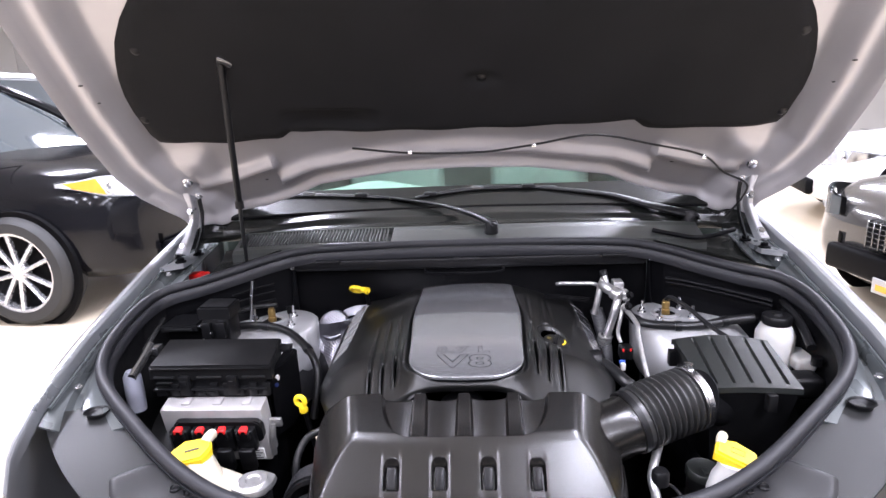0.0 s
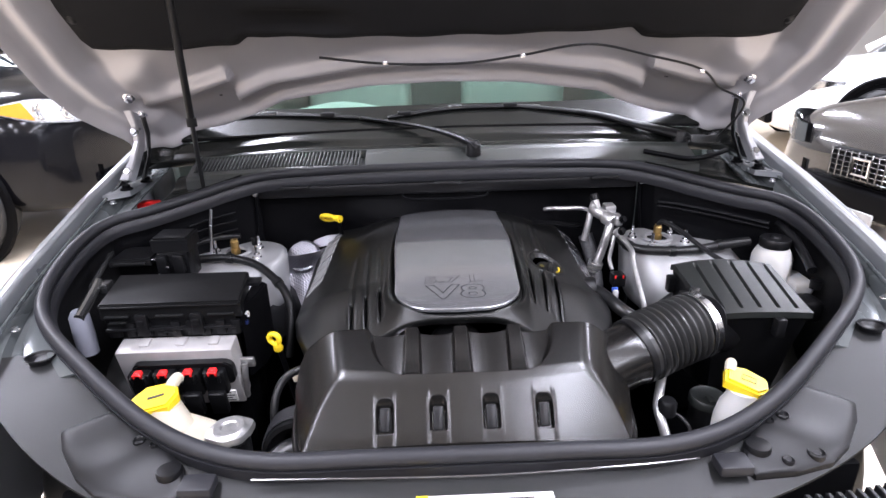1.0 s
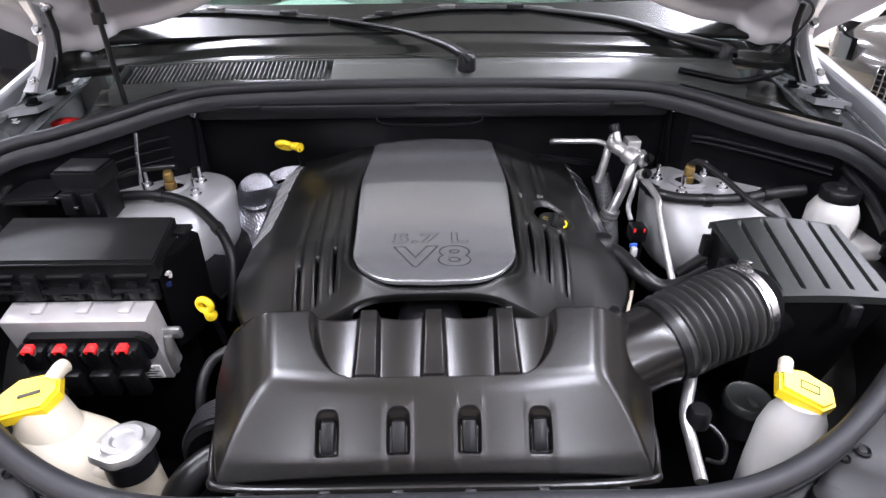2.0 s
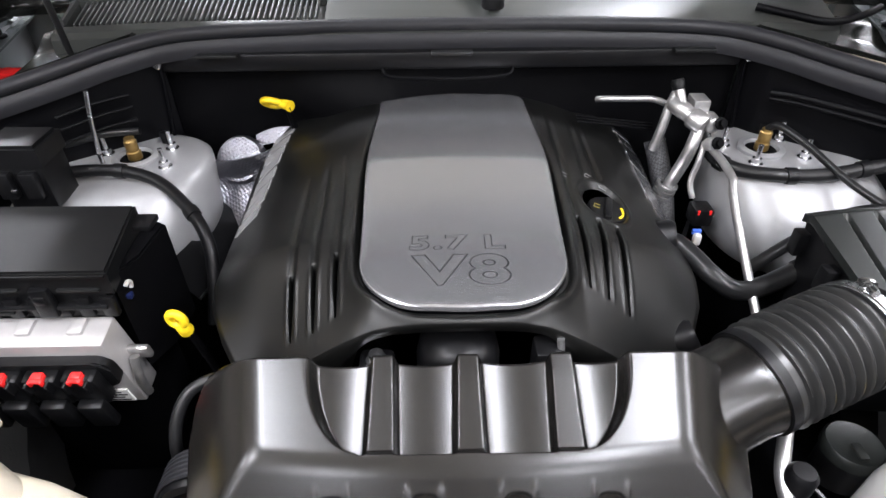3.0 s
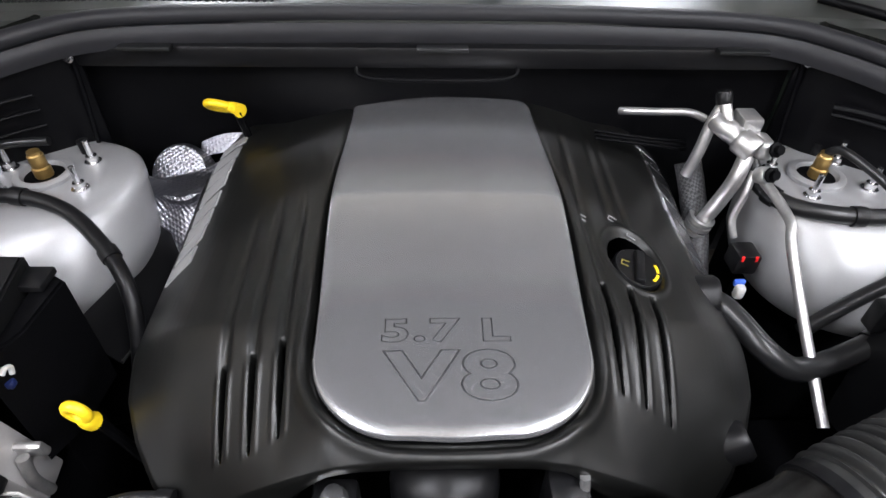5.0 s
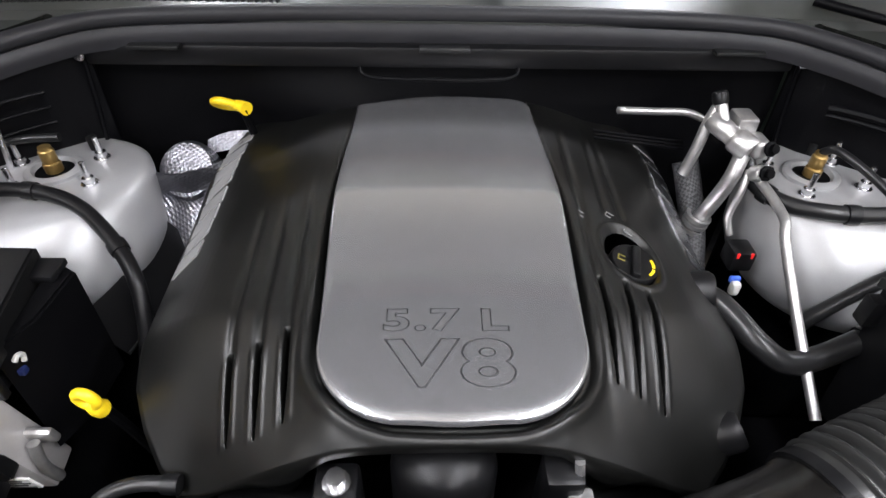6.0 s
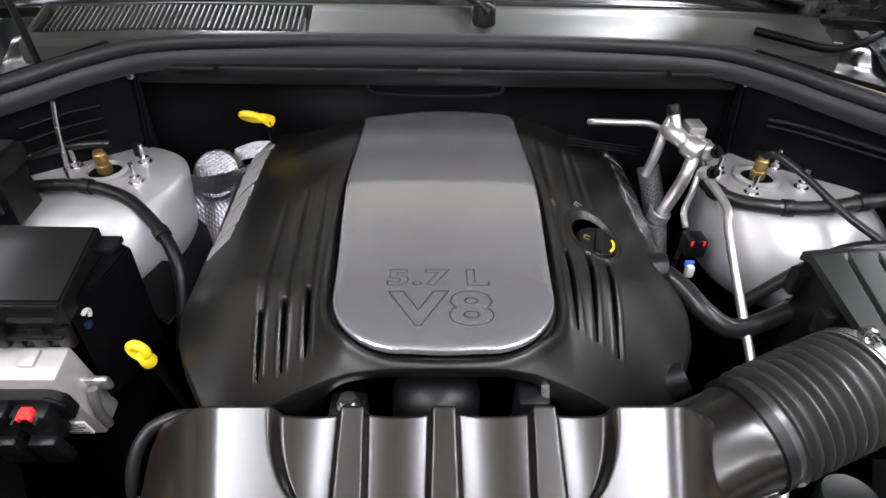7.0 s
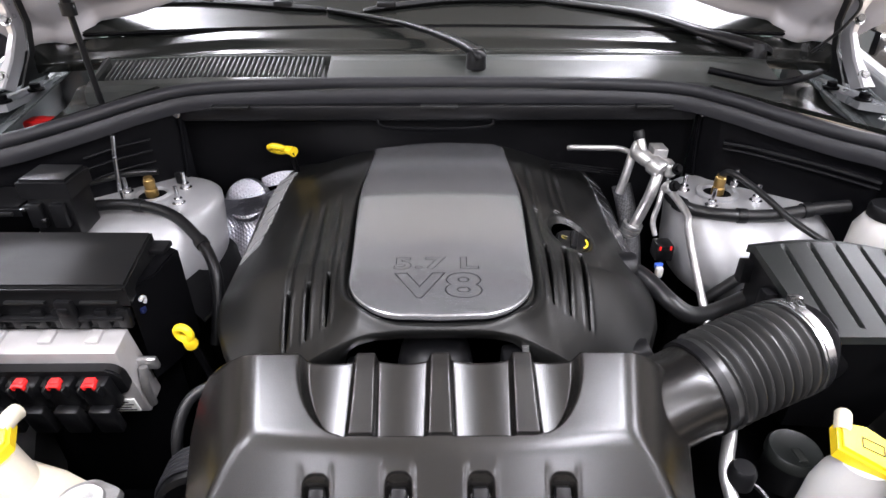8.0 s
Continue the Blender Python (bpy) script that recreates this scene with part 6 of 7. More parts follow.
    loom("tower_loom", [(0.43, 1.60, 0.935), (0.442, 1.565, 0.900), (0.47, 1.525, 0.892), (0.53, 1.500, 0.893), (0.60, 1.495, 0.895), (0.68, 1.50, 0.905), (0.735, 1.50, 0.91)], 0.0115, HOSE, "thick black taped loom curving round the tower", "wiring loom", 0, "", (0.25, 0.55, 0.8))
    loom("sensor_cable", [(0.548, 1.602, 0.925), (0.556, 1.585, 0.938), (0.585, 1.54, 0.925), (0.62, 1.47, 0.90), (0.655, 1.41, 0.885)], 0.006, HOSE, "black damper sensor cable", "cable")
    loom("sensor_cable", [(0.655, 1.41, 0.885), (0.61, 1.43, 0.86), (0.54, 1.42, 0.82), (0.47, 1.40, 0.78)], 0.010, HOSE, "black taped cable along the tower foot", "cable")
    loom("breather_hose", [(0.322, 1.398, 0.842), (0.340, 1.392, 0.841), (0.357, 1.368, 0.835), (0.377, 1.334, 0.824), (0.408, 1.317, 0.810), (0.453, 1.325, 0.812), (0.520, 1.342, 0.835)], 0.0145, HOSE, "black rubber breather hose from cover to air box", "hose", 0, "", (0.04, 0.97))
    loom("coolant_hose", [(-0.255, 1.175, 0.805), (-0.300, 1.176, 0.804), (-0.334, 1.166, 0.792), (-0.350, 1.145, 0.768), (-0.354, 1.125, 0.735), (-0.352, 1.115, 0.690)], 0.0078, HOSE, "smooth black rubber hose curving down beside the engine", "hose", 0, "", (0.06,))
    loom("coolant_hose", [(-0.255, 1.02, 0.745), (-0.30, 1.01, 0.74), (-0.335, 0.98, 0.715), (-0.345, 0.95, 0.65)], 0.024, HOSE, "thick black radiator hose curving down", "hose", 0, "", (0.15,))
    loom("support_rod", [(-0.598, 1.616, 1.004), (-0.606, 1.612, 0.955), (-0.614, 1.608, 0.880)], 0.0042, BRIGHT, "bright thin steel bar in front of the side panel", "rod")
    loom("brace_bar", [(-0.815, 1.54, 0.945), (-0.80, 1.46, 0.93), (-0.782, 1.36, 0.915)], 0.0065, DIMCHROME, "silvery brace bar along the inner wing", "brace")
    loom("brace_bar", [(0.80, 1.50, 0.955), (0.80, 1.42, 0.935), (0.785, 1.33, 0.905)], 0.010, PLASTIC, "black brace bar along the inner wing", "brace")
    # pale canister at the left wing
    bm = bmesh.new()
    lathe(bm, [(0.0005, 0), (0.019, 0), (0.0205, 0.04), (0.019, 0.085), (0.012, 0.098), (0.0005, 0.10)], (-0.757, 1.255, 0.812), None, 24)
    solo("canister", bm, SMOKE, "greyish translucent plastic canister beside the fuse box", "canister")
    bm = bmesh.new()
    tube(bm, [(-0.76, 1.35, 0.93), (-0.75, 1.30, 0.92), (-0.748, 1.24, 0.90)], 0.010, 10)
    bx(bm, -0.775, -0.735, 1.335, 1.365, 0.905, 0.930, 0.005)
    solo("bracket", bm, DIMCHROME, "small aluminium bracket on the inner wing", "bracket")
    # front right: filter cap, line with fitting, wire ring
    bm = bmesh.new()
    lathe(bm, [(0.0005, 0), (0.031, 0), (0.031, 0.046), (0.0005, 0.046)], (0.468, 1.092, 0.705), None, 28)
    t = thing("round_reservoir", (0.468, 1.092, 0.705), "black round power steering reservoir with a greyish cap", "reservoir")
    part("body", bm, PLASTIC, t)
    bm = bmesh.new()
    lathe(bm, [(0.0005, 0.046), (0.034, 0.046), (0.034, 0.058), (0.031, 0.062), (0.028, 0.060), (0.0005, 0.060)], (0.468, 1.092, 0.705), None, 28)
    bx(bm, 0.462, 0.474, 1.070, 1.092, 0.763, 0.768, 0.002)
    part("cap", bm, LIDPLASTIC, t, "greyish round cap")
    t = thing("discharge_line", (0.36, 1.0, 0.66), "bent aluminium air conditioning line with a black fitting", "pipe")
    bm = bmesh.new()
    tube(bm, [(0.388, 1.118, 0.80), (0.372, 1.085, 0.795), (0.354, 1.045, 0.780), (0.352, 1.01, 0.765), (0.345, 0.955, 0.755)], 0.0085, 12)
    part("pipe", bm, ALU, t)
    bm = bmesh.new()
    lathe(bm, [(0.0005, 0), (0.016, 0), (0.016, 0.022), (0.012, 0.028), (0.0005, 0.028)], (0.366, 1.035, 0.775))
    part("fitting", bm, PLASTIC, t)
    bm = bmesh.new()
    tube(bm, [(0.360, 1.03, 0.768), (0.385, 1.035, 0.770), (0.398, 1.01, 0.762), (0.385, 0.985, 0.755), (0.365, 0.99, 0.755)], 0.003, 8)
    part("wire_loop", bm, HOSE, t)
    # plug with a white and blue shell by the cover
    t = thing("wiring_plug", (0.398, 1.446, 0.79), "small white plug with a blue lock beside the cover", "plug")
    bm = bmesh.new()
    bx(bm, 0.392, 0.405, 1.440, 1.452, 0.797, 0.818, 0.004)
    part("shell", bm, WHITE, t)
    bm = bmesh.new()
    bx(bm, 0.391, 0.406, 1.450, 1.456, 0.812, 0.822, 0.002)
    part("lock", bm, BLUE, t, "blue plug lock")
    t = thing("wiring_plug", (0.37, 1.47, 0.83), "black plug with two red locks beside the tower", "plug")
    bm = bmesh.new()
    bx(bm, 0.400, 0.432, 1.475, 1.51, 0.81, 0.842, 0.004)
    part("shell", bm, PLASTIC, t)
    bm = bmesh.new()
    bx(bm, 0.4035, 0.4075, 1.4745, 1.4775, 0.834, 0.8425, 0.001)
    bx(bm, 0.4225, 0.4265, 1.4745, 1.4775, 0.834, 0.8425, 0.001)
    part("lock", bm, RED, t, "red plug lock")
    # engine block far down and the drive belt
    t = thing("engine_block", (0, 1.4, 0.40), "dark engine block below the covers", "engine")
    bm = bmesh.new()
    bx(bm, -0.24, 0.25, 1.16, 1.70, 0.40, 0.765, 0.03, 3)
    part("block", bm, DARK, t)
    bm = bmesh.new()
    lathe(bm, [(0.0005, -0.03), (0.075, -0.03), (0.075, 0.02), (0.068, 0.024), (0.066, 0.012), (0.02, 0.010), (0.0005, 0.010)], (-0.285, 1.07, 0.70), pose(0, 0, 0, 90), 36)
    part("pulley", bm, PLASTIC, t)
    for k in range(6):
        bm = bmesh.new()
        tube(bm, [(-0.285 + 0.0775 * math.cos(a), 1.095 - 0.0065 * k, 0.70 + 0.0775 * math.sin(a)) for a in (radians(10 + 17 * j) for j in range(14))], 0.003, 6, 2)
        part("belt_rib", bm, RUBBER, t)
    bm = bmesh.new()
    bx(bm, -0.62, 0.62, 0.895, 0.915, 0.42, 0.775, 0.008)
    part("fan_shroud", bm, DARK, t)


def build_front_panel():
    t = thing("grille_closing_panel", (0, 0.86, 0.80), "black grained plastic panel over the radiator with clips and holes", "closing panel")
    ring = curve_points(seal_ring(), 8, True)
    pts = sorted([p for p in ring if p.y < 1.125], key=lambda p: p.x)
    xs, ys, zs = [p.x for p in pts], [p.y for p in pts], [p.z for p in pts]
    bm = bmesh.new()

    def panel(u, v):
        a = -1 + 2 * u
        x0 = a * 0.71
        y0, z0 = between(xs, ys, x0), between(xs, zs, x0)
        x1 = a * 0.865
        y1 = 0.765 + 0.35 * abs(a) ** 3.2
        z1 = 0.805 + 0.095 * abs(a) ** 2.4
        p = Vector((x0, y0 + 0.010, z0 - 0.018)).lerp(Vector((x1, y1, z1)), v)
        p.z += -0.010 * smooth01(0, 0.1, v) + 0.003 * math.sin(a * 14) * v
        p.z += 0.006 * math.exp(-(((abs(a) - 0.62) / 0.05) ** 2)) * math.sin(math.pi * v)
        return p
    sheet(bm, panel, 140, 40, (0, 0, -0.004))

    def on_panel(x, y):
        """The point of the flat panel under (x, y)."""
        u, v, e = (1 + x / 0.79) / 2, 0.5, 1e-4
        for _ in range(12):
            p = panel(u, v)
            du, dv = (panel(u + e, v) - p) / e, (panel(u, v + e) - p) / e
            det = du.x * dv.y - du.y * dv.x
            ex, ey = x - p.x, y - p.y
            u += max(-0.1, min(0.1, (ex * dv.y - ey * dv.x) / det))
            v += max(-0.2, min(0.2, (ey * du.x - ex * du.y) / det))
        return Vector((x, y, panel(u, v).z))
    part("panel", bm, GREYPLASTIC, t, "", 35)
    for s in (-1, 1):
        bm = bmesh.new()

        def leaf(p, q, s=s):
            k = (0, 0.2, 0.4, 0.6, 0.8, 1)
            rear = between(k, (0.393, 0.405, 0.430, 0.468, 0.505, 0.536), p), between(k, (0.836, 0.862, 0.890, 0.926, 0.958, 0.984), p)
            outer = between(k, (0.404, 0.465, 0.520, 0.560, 0.598, 0.618), p), between(k, (0.822, 0.824, 0.835, 0.862, 0.903, 0.938), p)
            return on_panel(s * (rear[0] + (outer[0] - rear[0]) * q), rear[1] + (outer[1] - rear[1]) * q) + Vector((0, 0, 0.0120 - 0.003 * (2 * q - 1) ** 10 - 0.003 * (2 * p - 1) ** 20))
        sheet(bm, leaf, 50, 24, (0, 0, -0.012))
        part("access_cover", bm, PLASTIC, t, "black grained access cover", 35)
        bm = bmesh.new()
        at = on_panel(s * 0.424, 0.862) + Vector((0, 0, 0.0120))
        lathe(bm, [(0.0005, 0.0045), (0.014, 0.0045), (0.0165, 0.0040), (0.0185, 0.0), (0.0185, -0.006)], at, None, 28)
        part("round_boss", bm, PLASTIC, t)
        for x, y, r in ((0.486, 0.912, 0.0095), (0.460, 0.902, 0.0065)) if s < 0 else ((0.486, 0.912, 0.0095), (0.460, 0.902, 0.0065), (0.500, 0.846, 0.0125), (0.456, 0.838, 0.0085)):
            bm = bmesh.new()
            lathe(bm, [(0.0005, 0.0015), (r * 0.45, 0.0015), (r * 0.55, 0.0), (r * 0.70, 0.0005), (r * 0.85, 0.0030), (r, 0.0015), (r, -0.012)], on_panel(s * x, y) + Vector((0, 0, 0.0120)), None, 20)
            part("push_clip", bm, PLASTIC, t)
        bm = bmesh.new()
        bx(bm, s * 0.375 - 0.024, s * 0.375 + 0.024, 0.818, 0.852, 0.830, 0.848, 0.005)
        part("stop_block", bm, RUBBER, t, "square rubber bump stop")
        # punched oval holes beside the apron
        for x, y, z in ((0.752, 1.102, 0.899),) if s > 0 else ((0.742, 1.104, 0.896),):
            bm = bmesh.new()
            lathe(bm, [(0.0005, -0.010), (0.020, -0.010), (0.022, 0.0), (0.025, 0.002), (0.026, 0.0), (0.0005, -0.014)], (s * x, y, z), Matrix.Diagonal((1.0, 0.8, 1, 1)), 20)
            part("grommet", bm, PLASTIC, t)
    for k in range(15):
        x = 0.45 + 0.0145 * k
        bm = bmesh.new()
        y = 0.772 + 0.9 * max(0, x - 0.45) ** 2
        bx(bm, x - 0.0042, x + 0.0042, y - 0.018, y + 0.012, 0.818, 0.832 + 0.03 * (x - 0.45), 0.002, 1)
        part("louvre", bm, PLASTIC, t)
    bm = bmesh.new()
    tube(bm, [(-0.30, 0.835, 0.846), (0.0, 0.826, 0.846), (0.22, 0.832, 0.847), (0.33, 0.842, 0.846)], 0.0017, 8)
    part("bright_lip", bm, DIMCHROME, t, "bright polished lip")
    label = thing("warning_label", (0.023, 0.80, 0.83), "white and yellow warning label on the radiator panel", "label")
    bm = bmesh.new()
    m = pose(0.023, 0.797, 0.8235, -12, 0, 0)
    bx(bm, -0.095, 0.095, -0.022, 0.022, 0.0, 0.0012, 0, 1, m)
    part("paper", bm, PAPER, label)
    bm = bmesh.new()
    bx(bm, -0.095, -0.078, -0.022, 0.022, 0.0012, 0.002, 0, 1, m)
    part("yellow_band", bm, YELLOW, label)
    bm = bmesh.new()
    for k in range(4):
        bx(bm, -0.070, 0.08 - 0.012 * (k % 2), -0.016 + 0.008 * k, -0.013 + 0.008 * k, 0.0012, 0.0018, 0, 1, m)
    part("print_bar", bm, INK, label)


build_engine_cover()
build_resonator()
build_hose()
build_air_box()
build_fuse_box()
build_relay_box()
build_computer()
build_left_bottle()
build_right_bottle()
build_radiator_cap()
build_brake_reservoir()
build_towers()
build_refrigerant_lines()
build_small_fittings()
build_front_panel()


# ---- parked cars round about ----
def squared(w, h, n=28, p=0.55):
    """A ring with flat sides and round corners."""
    return [(w * math.copysign(abs(math.cos(a)) ** p, math.cos(a)), h * math.copysign(abs(math.sin(a)) ** p, math.sin(a))) for a in (2 * math.pi * k / n for k in range(n))]


def build_wheel(parent, at, m, r=0.37, w=0.23, share=0.67):
    bm = bmesh.new()
    prof = [(r * (share - 0.01), -w / 2), (r * 0.90, -w / 2), (r * 0.98, -w * 0.38), (r, -w * 0.2), (r, w * 0.2), (r * 0.98, w * 0.38), (r * 0.90, w / 2), (r * (share - 0.01), w / 2)]
    lathe(bm, prof, (0, 0, 0), m @ Matrix.Translation(at) @ pose(0, 0, 0, 90), 44)
    tyre = part("tyre", bm, TYRE, parent, "black rubber tyre")
    bm = bmesh.new()
    base = m @ Matrix.Translation(at) @ pose(0, 0, 0, 90)
    lathe(bm, [(r * (share - 0.06), w * 0.46), (r * share, w * 0.48), (r * share, -w * 0.3), (r * (share - 0.06), -w * 0.3)], (0, 0, 0), base, 44)
    lathe(bm, [(0.0005, w * 0.40), (r * 0.14, w * 0.40), (r * 0.17, w * 0.34), (r * 0.17, w * 0.1), (0.0005, w * 0.1)], (0, 0, 0), base, 24)
    for k in range(5):
        for d in (-11, 11):
            a = radians(72 * k + d)
            b = radians(72 * k + d * 1.9)
            p0, p1 = Vector((r * 0.12 * math.cos(a), r * 0.12 * math.sin(a), w * 0.34)), Vector((r * (share - 0.04) * math.cos(b), r * (share - 0.04) * math.sin(b), w * 0.40))
            tube(bm, [base @ p0, base @ p0.lerp(p1, 0.5), base @ p1], 0.022, 8, 3, squash=0.8)
    part("rim", bm, ALLOY, tyre, "silver double-spoke alloy rim")
    bm = bmesh.new()
    lathe(bm, [(0.0005, -w * 0.15), (r * 0.6, -w * 0.15), (r * 0.6, -w * 0.1), (0.0005, -w * 0.1)], (0, 0, 0), base, 28)
    part("brake_disc", bm, DARK, tyre)


def build_car(name, m, paint, label, length=4.65, tyre=0.37, share=0.67, width=1.90, hood=1.06, belt=1.16, roof=1.68, nose=0.92, suv=True, group="parked cars", wide=0.26, plate=False, lens=None):
    """A parked car, its nose at the origin looking along +x; m places it."""
    t = thing(name, m.translation, label, "car", group)
    hw = width / 2
    axle = 0.86
    # lower body
    bm = bmesh.new()
    rings = []
    for s, w, zb, zt in ((0.0, 0.70, 0.42, nose - 0.18), (0.04, 0.80, 0.32, nose - 0.08), (0.14, 0.90, 0.27, nose), (0.40, 0.975, 0.25, nose + 0.06), (0.9, 1.0, 0.25, hood), (1.35, 1.0, 0.25, hood + 0.05), (1.7, 1.0, 0.25, belt), (3.0, 1.0, 0.25, belt + 0.02), (length - 0.5, 0.98, 0.27, belt + 0.04), (length - 0.1, 0.93, 0.32, belt), (length, 0.85, 0.42, belt - 0.15)):
        ring = []
        for a, b in squared(1, 1, 36, 0.42):
            ring.append(m @ Vector((-s - 0.10 * (abs(a) ** 3) * (1 if s < 0.2 else 0), a * hw * w * (1 - 0.05 * max(0, b)), (zb + zt) / 2 + b * (zt - zb) / 2)))
        rings.append(ring)
    loft(bm, rings)
    body = part("body", bm, paint, t, "", 50)
    # greenhouse
    bm = bmesh.new()
    rings = []
    for z, f, b, w in ((belt - 0.06, 1.40, length - 0.25, 0.90), (belt + 0.2, 1.75, length - 0.32, 0.84), (roof - 0.10, 2.12, length - 0.50, 0.75), (roof - 0.03, 2.28, length - 0.62, 0.70)):
        ring = []
        for x, y in rounded(b - f, 2 * hw * w, 0.22, 5):
            ring.append(m @ Vector((-(f + b) / 2 + x, y, z)))
        rings.append(ring)
    loft(bm, rings)
    part("window_glass", bm, CARGLASS, t, "dark side and front glass", 50)
    bm = bmesh.new()
    prism(bm, rounded(length - 0.62 - 2.24 + 0.1, 2 * hw * 0.73, 0.24, 6), roof - 0.06, roof, 0.03, m @ Matrix.Translation((-(2.24 + length - 0.62) / 2, 0, 0)), 3)
    part("roof", bm, paint, t)
    for s in (-1, 1):
        for x0, x1 in ((-1.42, -2.30), (-2.75, -2.80), (-length + 0.30, -length + 0.66)):
            bm = bmesh.new()
            tube(bm, [m @ Vector((x0, s * hw * 0.905, belt - 0.03)), m @ Vector(((x0 + x1) / 2, s * hw * 0.845, (belt + roof) / 2)), m @ Vector((x1, s * hw * 0.72, roof - 0.03))], 0.045, 8, 5)
            part("pillar", bm, paint, t)
        # mirror
        bm = bmesh.new()
        bx(bm, -1.86, -1.70, s * (hw + 0.05) - 0.10, s * (hw + 0.05) + 0.10, belt + 0.02, belt + 0.15, 0.05, 3, m)
        part("mirror", bm, paint, t)
        # wheels before arch trims, whose near-black centre disc paints the shaded wheel well
        for x in (-axle, -length + 0.95):
            bm = bmesh.new()
            lathe(bm, [(0.0005, -0.02), (0.43, -0.02), (0.455, 0.0), (0.445, 0.022), (0.40, 0.020), (0.395, 0.004), (0.0005, 0.004)], (0, 0, 0), m @ Matrix.Translation((x, s * (hw - 0.004), 0.39)) @ pose(0, 0, 0, 90 * (1 if s < 0 else -1)), 40)
            part("wheel_arch", bm, DARK, t, "black wheel arch trim with a dark disc painting the shaded well")
            build_wheel(t, (x, 0, tyre), m @ Matrix.Translation((0, s * (hw - 0.045), 0)) @ (Matrix.Identity(4) if s < 0 else Matrix.Translation((2 * x, 0, 0)) @ pose(0, 0, 0, 0, 0, 180)), tyre, 0.24, share)
        # headlight: a curved lens with reflectors behind
        bm = bmesh.new()

        def lamp(u, v, s=s, d=0.0):
            x = -0.02 - 0.48 * u ** 1.5
            y = hw * (0.52 + 0.455 * u ** 0.6)
            tall = 0.15 * (1 - 0.80 * smooth01(0.50, 1.0, u)) * (0.75 + 0.25 * smooth01(0.0, 0.2, u))
            z = nose - 0.095 + 0.055 * u + tall * (v - 0.5)
            off = 0.012 if lens is None else -0.006
            return m @ Vector((x + off - d, s * (y + off - d), z))
        sheet(bm, lamp, 14, 6)
        bmesh.ops.solidify(bm, geom=bm.faces[:], thickness=0.01)
        head = part("headlight", bm, lens or LENS, t, "clear headlight")
        head.visible_shadow = False
        bm = bmesh.new()
        sheet(bm, lambda u, v, s=s: lamp(0.04 + 0.92 * u, 0.06 + 0.88 * v, s, 0.016), 14, 6)
        part("reflector", bm, ALLOY if suv else DIMCHROME, head, "silvery reflector")
        bm = bmesh.new()
        sheet(bm, lambda u, v, s=s: lamp(u, v, s, 0.020), 14, 6)
        part("lamp_bezel", bm, DARK, head, "dark lamp surround")
        for u in (0.22, 0.48):
            bm = bmesh.new()
            c = lamp(u, 0.5, s, 0.006)
            out = (m.to_3x3() @ Vector((1.0, s * 0.35, 0))).normalized().to_track_quat("Z", "Y").to_matrix().to_4x4()
            lathe(bm, [(0.0005, 0.002), (0.035, 0.004), (0.05, 0.012), (0.055, 0.006), (0.055, -0.01), (0.0005, -0.01)], c, out, 20)
            part("bulb_bowl", bm, CHROME, head)
        bm = bmesh.new()
        sheet(bm, lambda u, v, s=s: lamp(0.60 + 0.30 * u + 0.08 * (v - 0.5), 0.10 + 0.80 * v, s, -0.004), 8, 4)
        part("turn_signal", bm, AMBER if suv else CHROME, head, "amber turn signal" if suv else "")
        bm = bmesh.new()
        lathe(bm, [(0.0005, 0.0), (0.05, 0.0), (0.06, 0.012), (0.068, 0.0), (0.068, -0.03), (0.0005, -0.03)], m @ Vector((-0.125, s * hw * 0.70, 0.525)), (m.to_3x3() @ Vector((1, s * 0.3, 0))).to_track_quat("Z", "Y").to_matrix().to_4x4(), 20)
        part("fog_lamp", bm, CHROME, t, "round fog lamp")
    # grille and lower intake
    bm = bmesh.new()
    bx(bm, -0.06, 0.020, -hw * wide, hw * wide, nose - 0.29, nose - 0.12, 0.03, 3, m)
    grille = part("grille", bm, DARK, t, "dark grille")
    for k in range(6):
        bm = bmesh.new()
        z = nose - 0.278 + 0.028 * k
        bx(bm, 0.012, 0.026, -hw * (wide - 0.02), hw * (wide - 0.02), z, z + 0.007, 0.002, 1, m)
        part("grille_bar", bm, DIMCHROME, grille)
    for k in range(11):
        bm = bmesh.new()
        y = hw * (wide - 0.03) * (-1 + 0.2 * k)
        bx(bm, 0.010, 0.027, y - 0.005, y + 0.005, nose - 0.283, nose - 0.125, 0.002, 1, m)
        part("grille_upright", bm, DIMCHROME, grille)
    bm = bmesh.new()
    lathe(bm, [(0.060, -0.01), (0.085, -0.01), (0.085, 0.012), (0.078, 0.018), (0.064, 0.012)], m @ Vector((0.034, 0, nose - 0.2)), (m.to_3x3() @ Vector((1, 0, 0))).to_track_quat("Z", "Y").to_matrix().to_4x4() @ Matrix.Diagonal((0.95, 0.85, 1, 1)) @ pose(0, 0, 0, 0, 0, 45), 4)
    part("badge", bm, CHROME, grille, "plain square chrome badge")
    bm = bmesh.new()
    bx(bm, -0.06, 0.016, -hw * 0.55, hw * 0.55, 0.34, 0.50, 0.03, 3, m)
    part("lower_intake", bm, DARK, t)
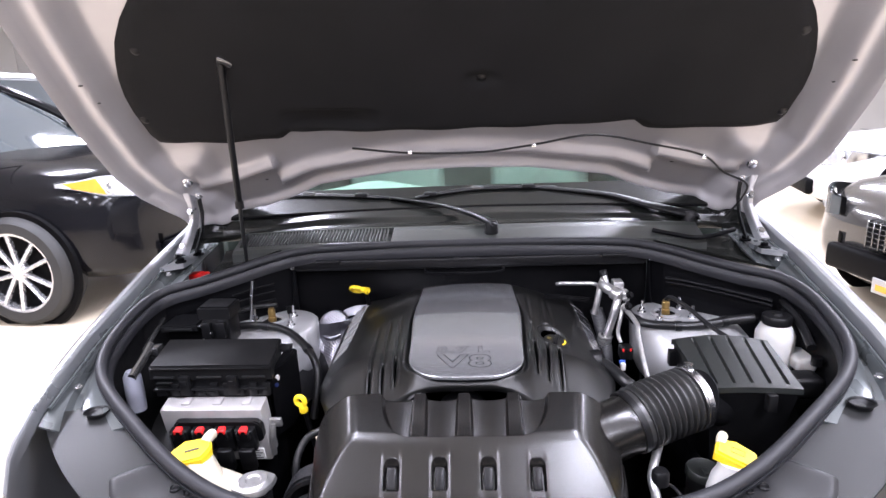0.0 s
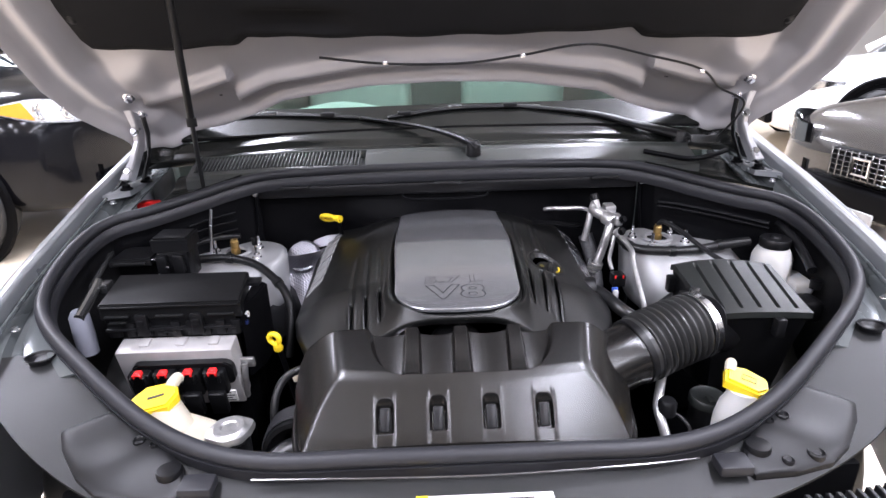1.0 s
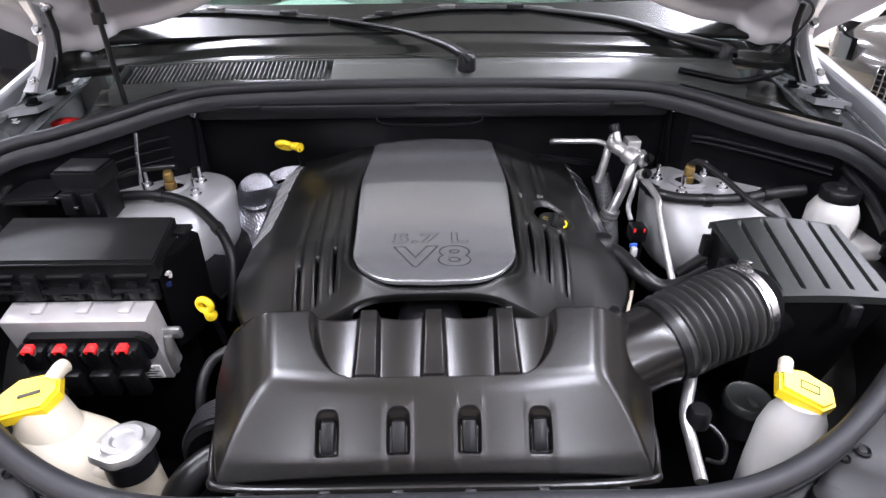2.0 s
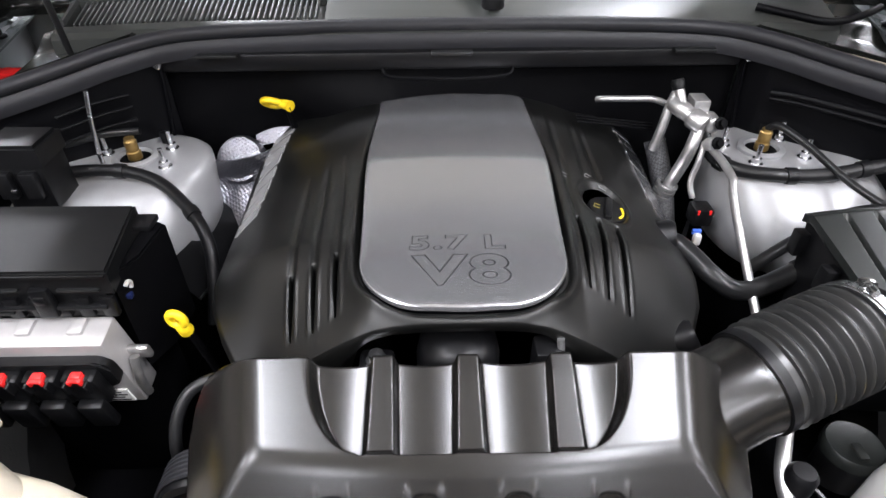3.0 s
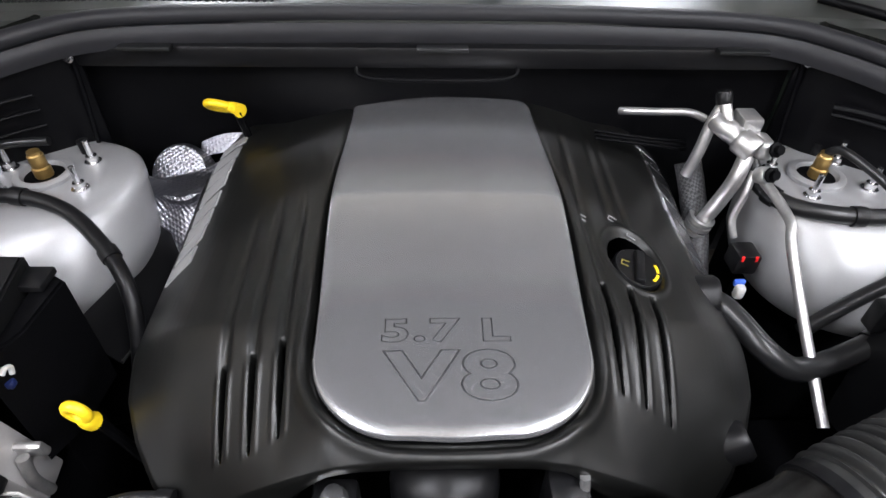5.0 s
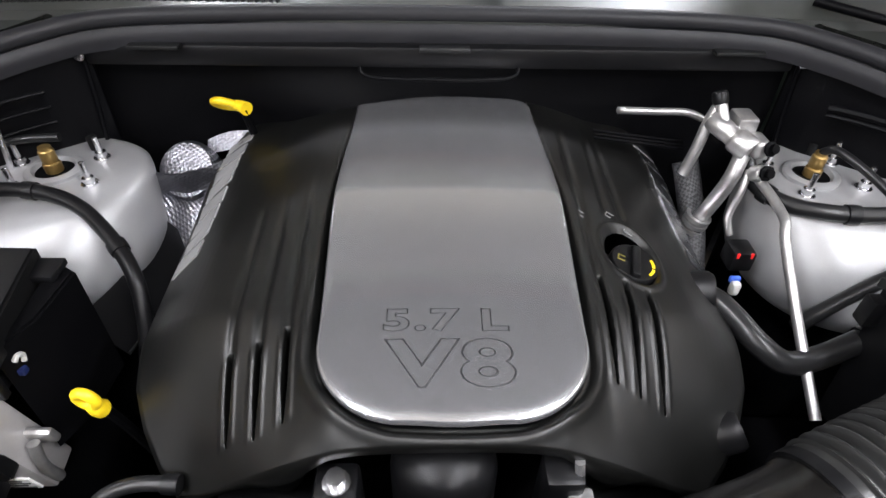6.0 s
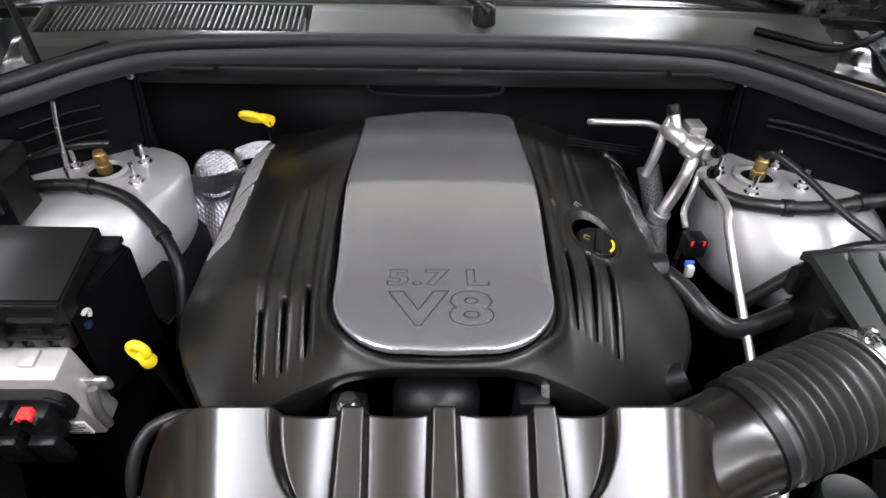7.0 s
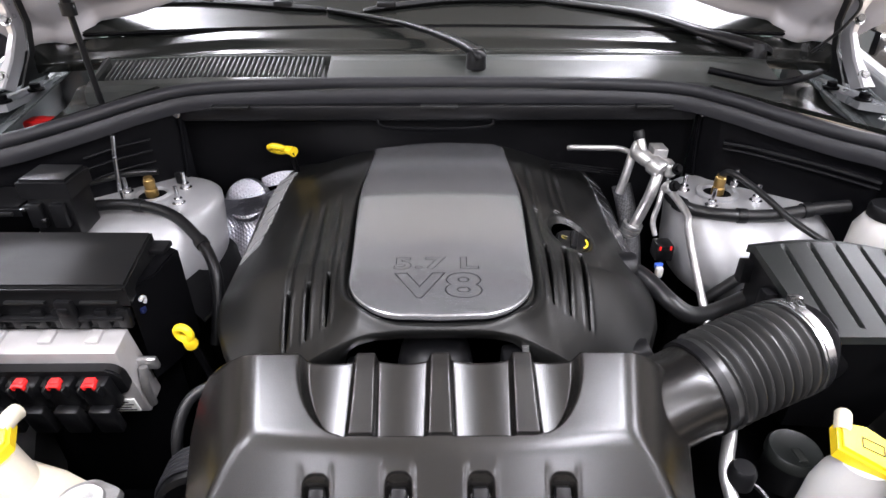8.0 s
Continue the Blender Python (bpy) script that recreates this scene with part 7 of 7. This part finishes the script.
    for s in (-1, 1):
        bm = bmesh.new()

        def intake(u, v, s=s):
            q = 0.50 + 0.34 * u
            x = between((0.0, 0.5, 0.70, 0.82, 0.91, 0.975), (-0.035, -0.065, -0.115, -0.185, -0.29, -0.41), q)
            tall = 0.13 * (0.55 + 0.45 * u)
            return m @ Vector((x + 0.006, s * (hw * q + 0.004), 0.52 + tall * (v - 0.5) + 0.03 * u))
        sheet(bm, intake, 12, 5)
        bmesh.ops.solidify(bm, geom=bm.faces[:], thickness=0.012)
        part("corner_intake", bm, DARK, t)
    if plate:
        bm = bmesh.new()
        bx(bm, 0.018, 0.030, -0.13, 0.13, 0.29, 0.38, 0.004, 1, m)
        board = part("show_plate", bm, GREYBAR, t, "pale show plate with an orange mark")
        bm = bmesh.new()
        bx(bm, 0.0295, 0.0315, -0.10, 0.02, 0.31, 0.345, 0, 1, m)
        part("plate_bar", bm, AMBER, board)
    bm = bmesh.new()
    tube(bm, [m @ Vector((-0.95, s * hw * 0.98, hood - 0.02)) for s in (-1, -0.5, 0, 0.5, 1)], 0.004, 6, 3)
    part("shut_line", bm, DARK, t)
    return t


def place(x, y, heading):
    """The pose of a car whose nose is at x, y and looks along heading degrees from +x."""
    return pose(x, y, 0, 0, 0, heading)


build_car("suv", place(-2.28, 4.78, -4), BLACKPAINT, "glossy black SUV parked side-on with bright alloy wheels", hood=1.14, belt=1.24, roof=1.78, nose=1.04, tyre=0.40, share=0.74)
build_car("suv", place(-3.9, 8.0, -2), WHITEPAINT, "white SUV parked behind the black one", hood=1.20, belt=1.42, roof=2.02, nose=1.05, length=5.0)
build_car("sedan", place(2.36, 3.26, 190), GREYPAINT, "dark taupe sedan with a chrome mesh grille", plate=True, lens=CARGLASS, hood=0.92, belt=1.02, roof=1.46, nose=0.82, suv=False)
build_car("sedan", place(3.60, 6.75, 168), WHITEPAINT, "white sedan with dark bumper intakes parked behind", hood=0.92, belt=1.02, roof=1.45, nose=0.82, suv=False)


# wheels of the SUV with the open bay
def build_own_wheels():
    car = bpy.data.objects["open_suv"]
    for x in (-0.80, 0.80):
        for y in (1.52, 4.30):
            build_wheel(car, (0, 0, 0), pose(x, y, 0.37, 0, 0, -90 if x < 0 else 90))


build_own_wheels()
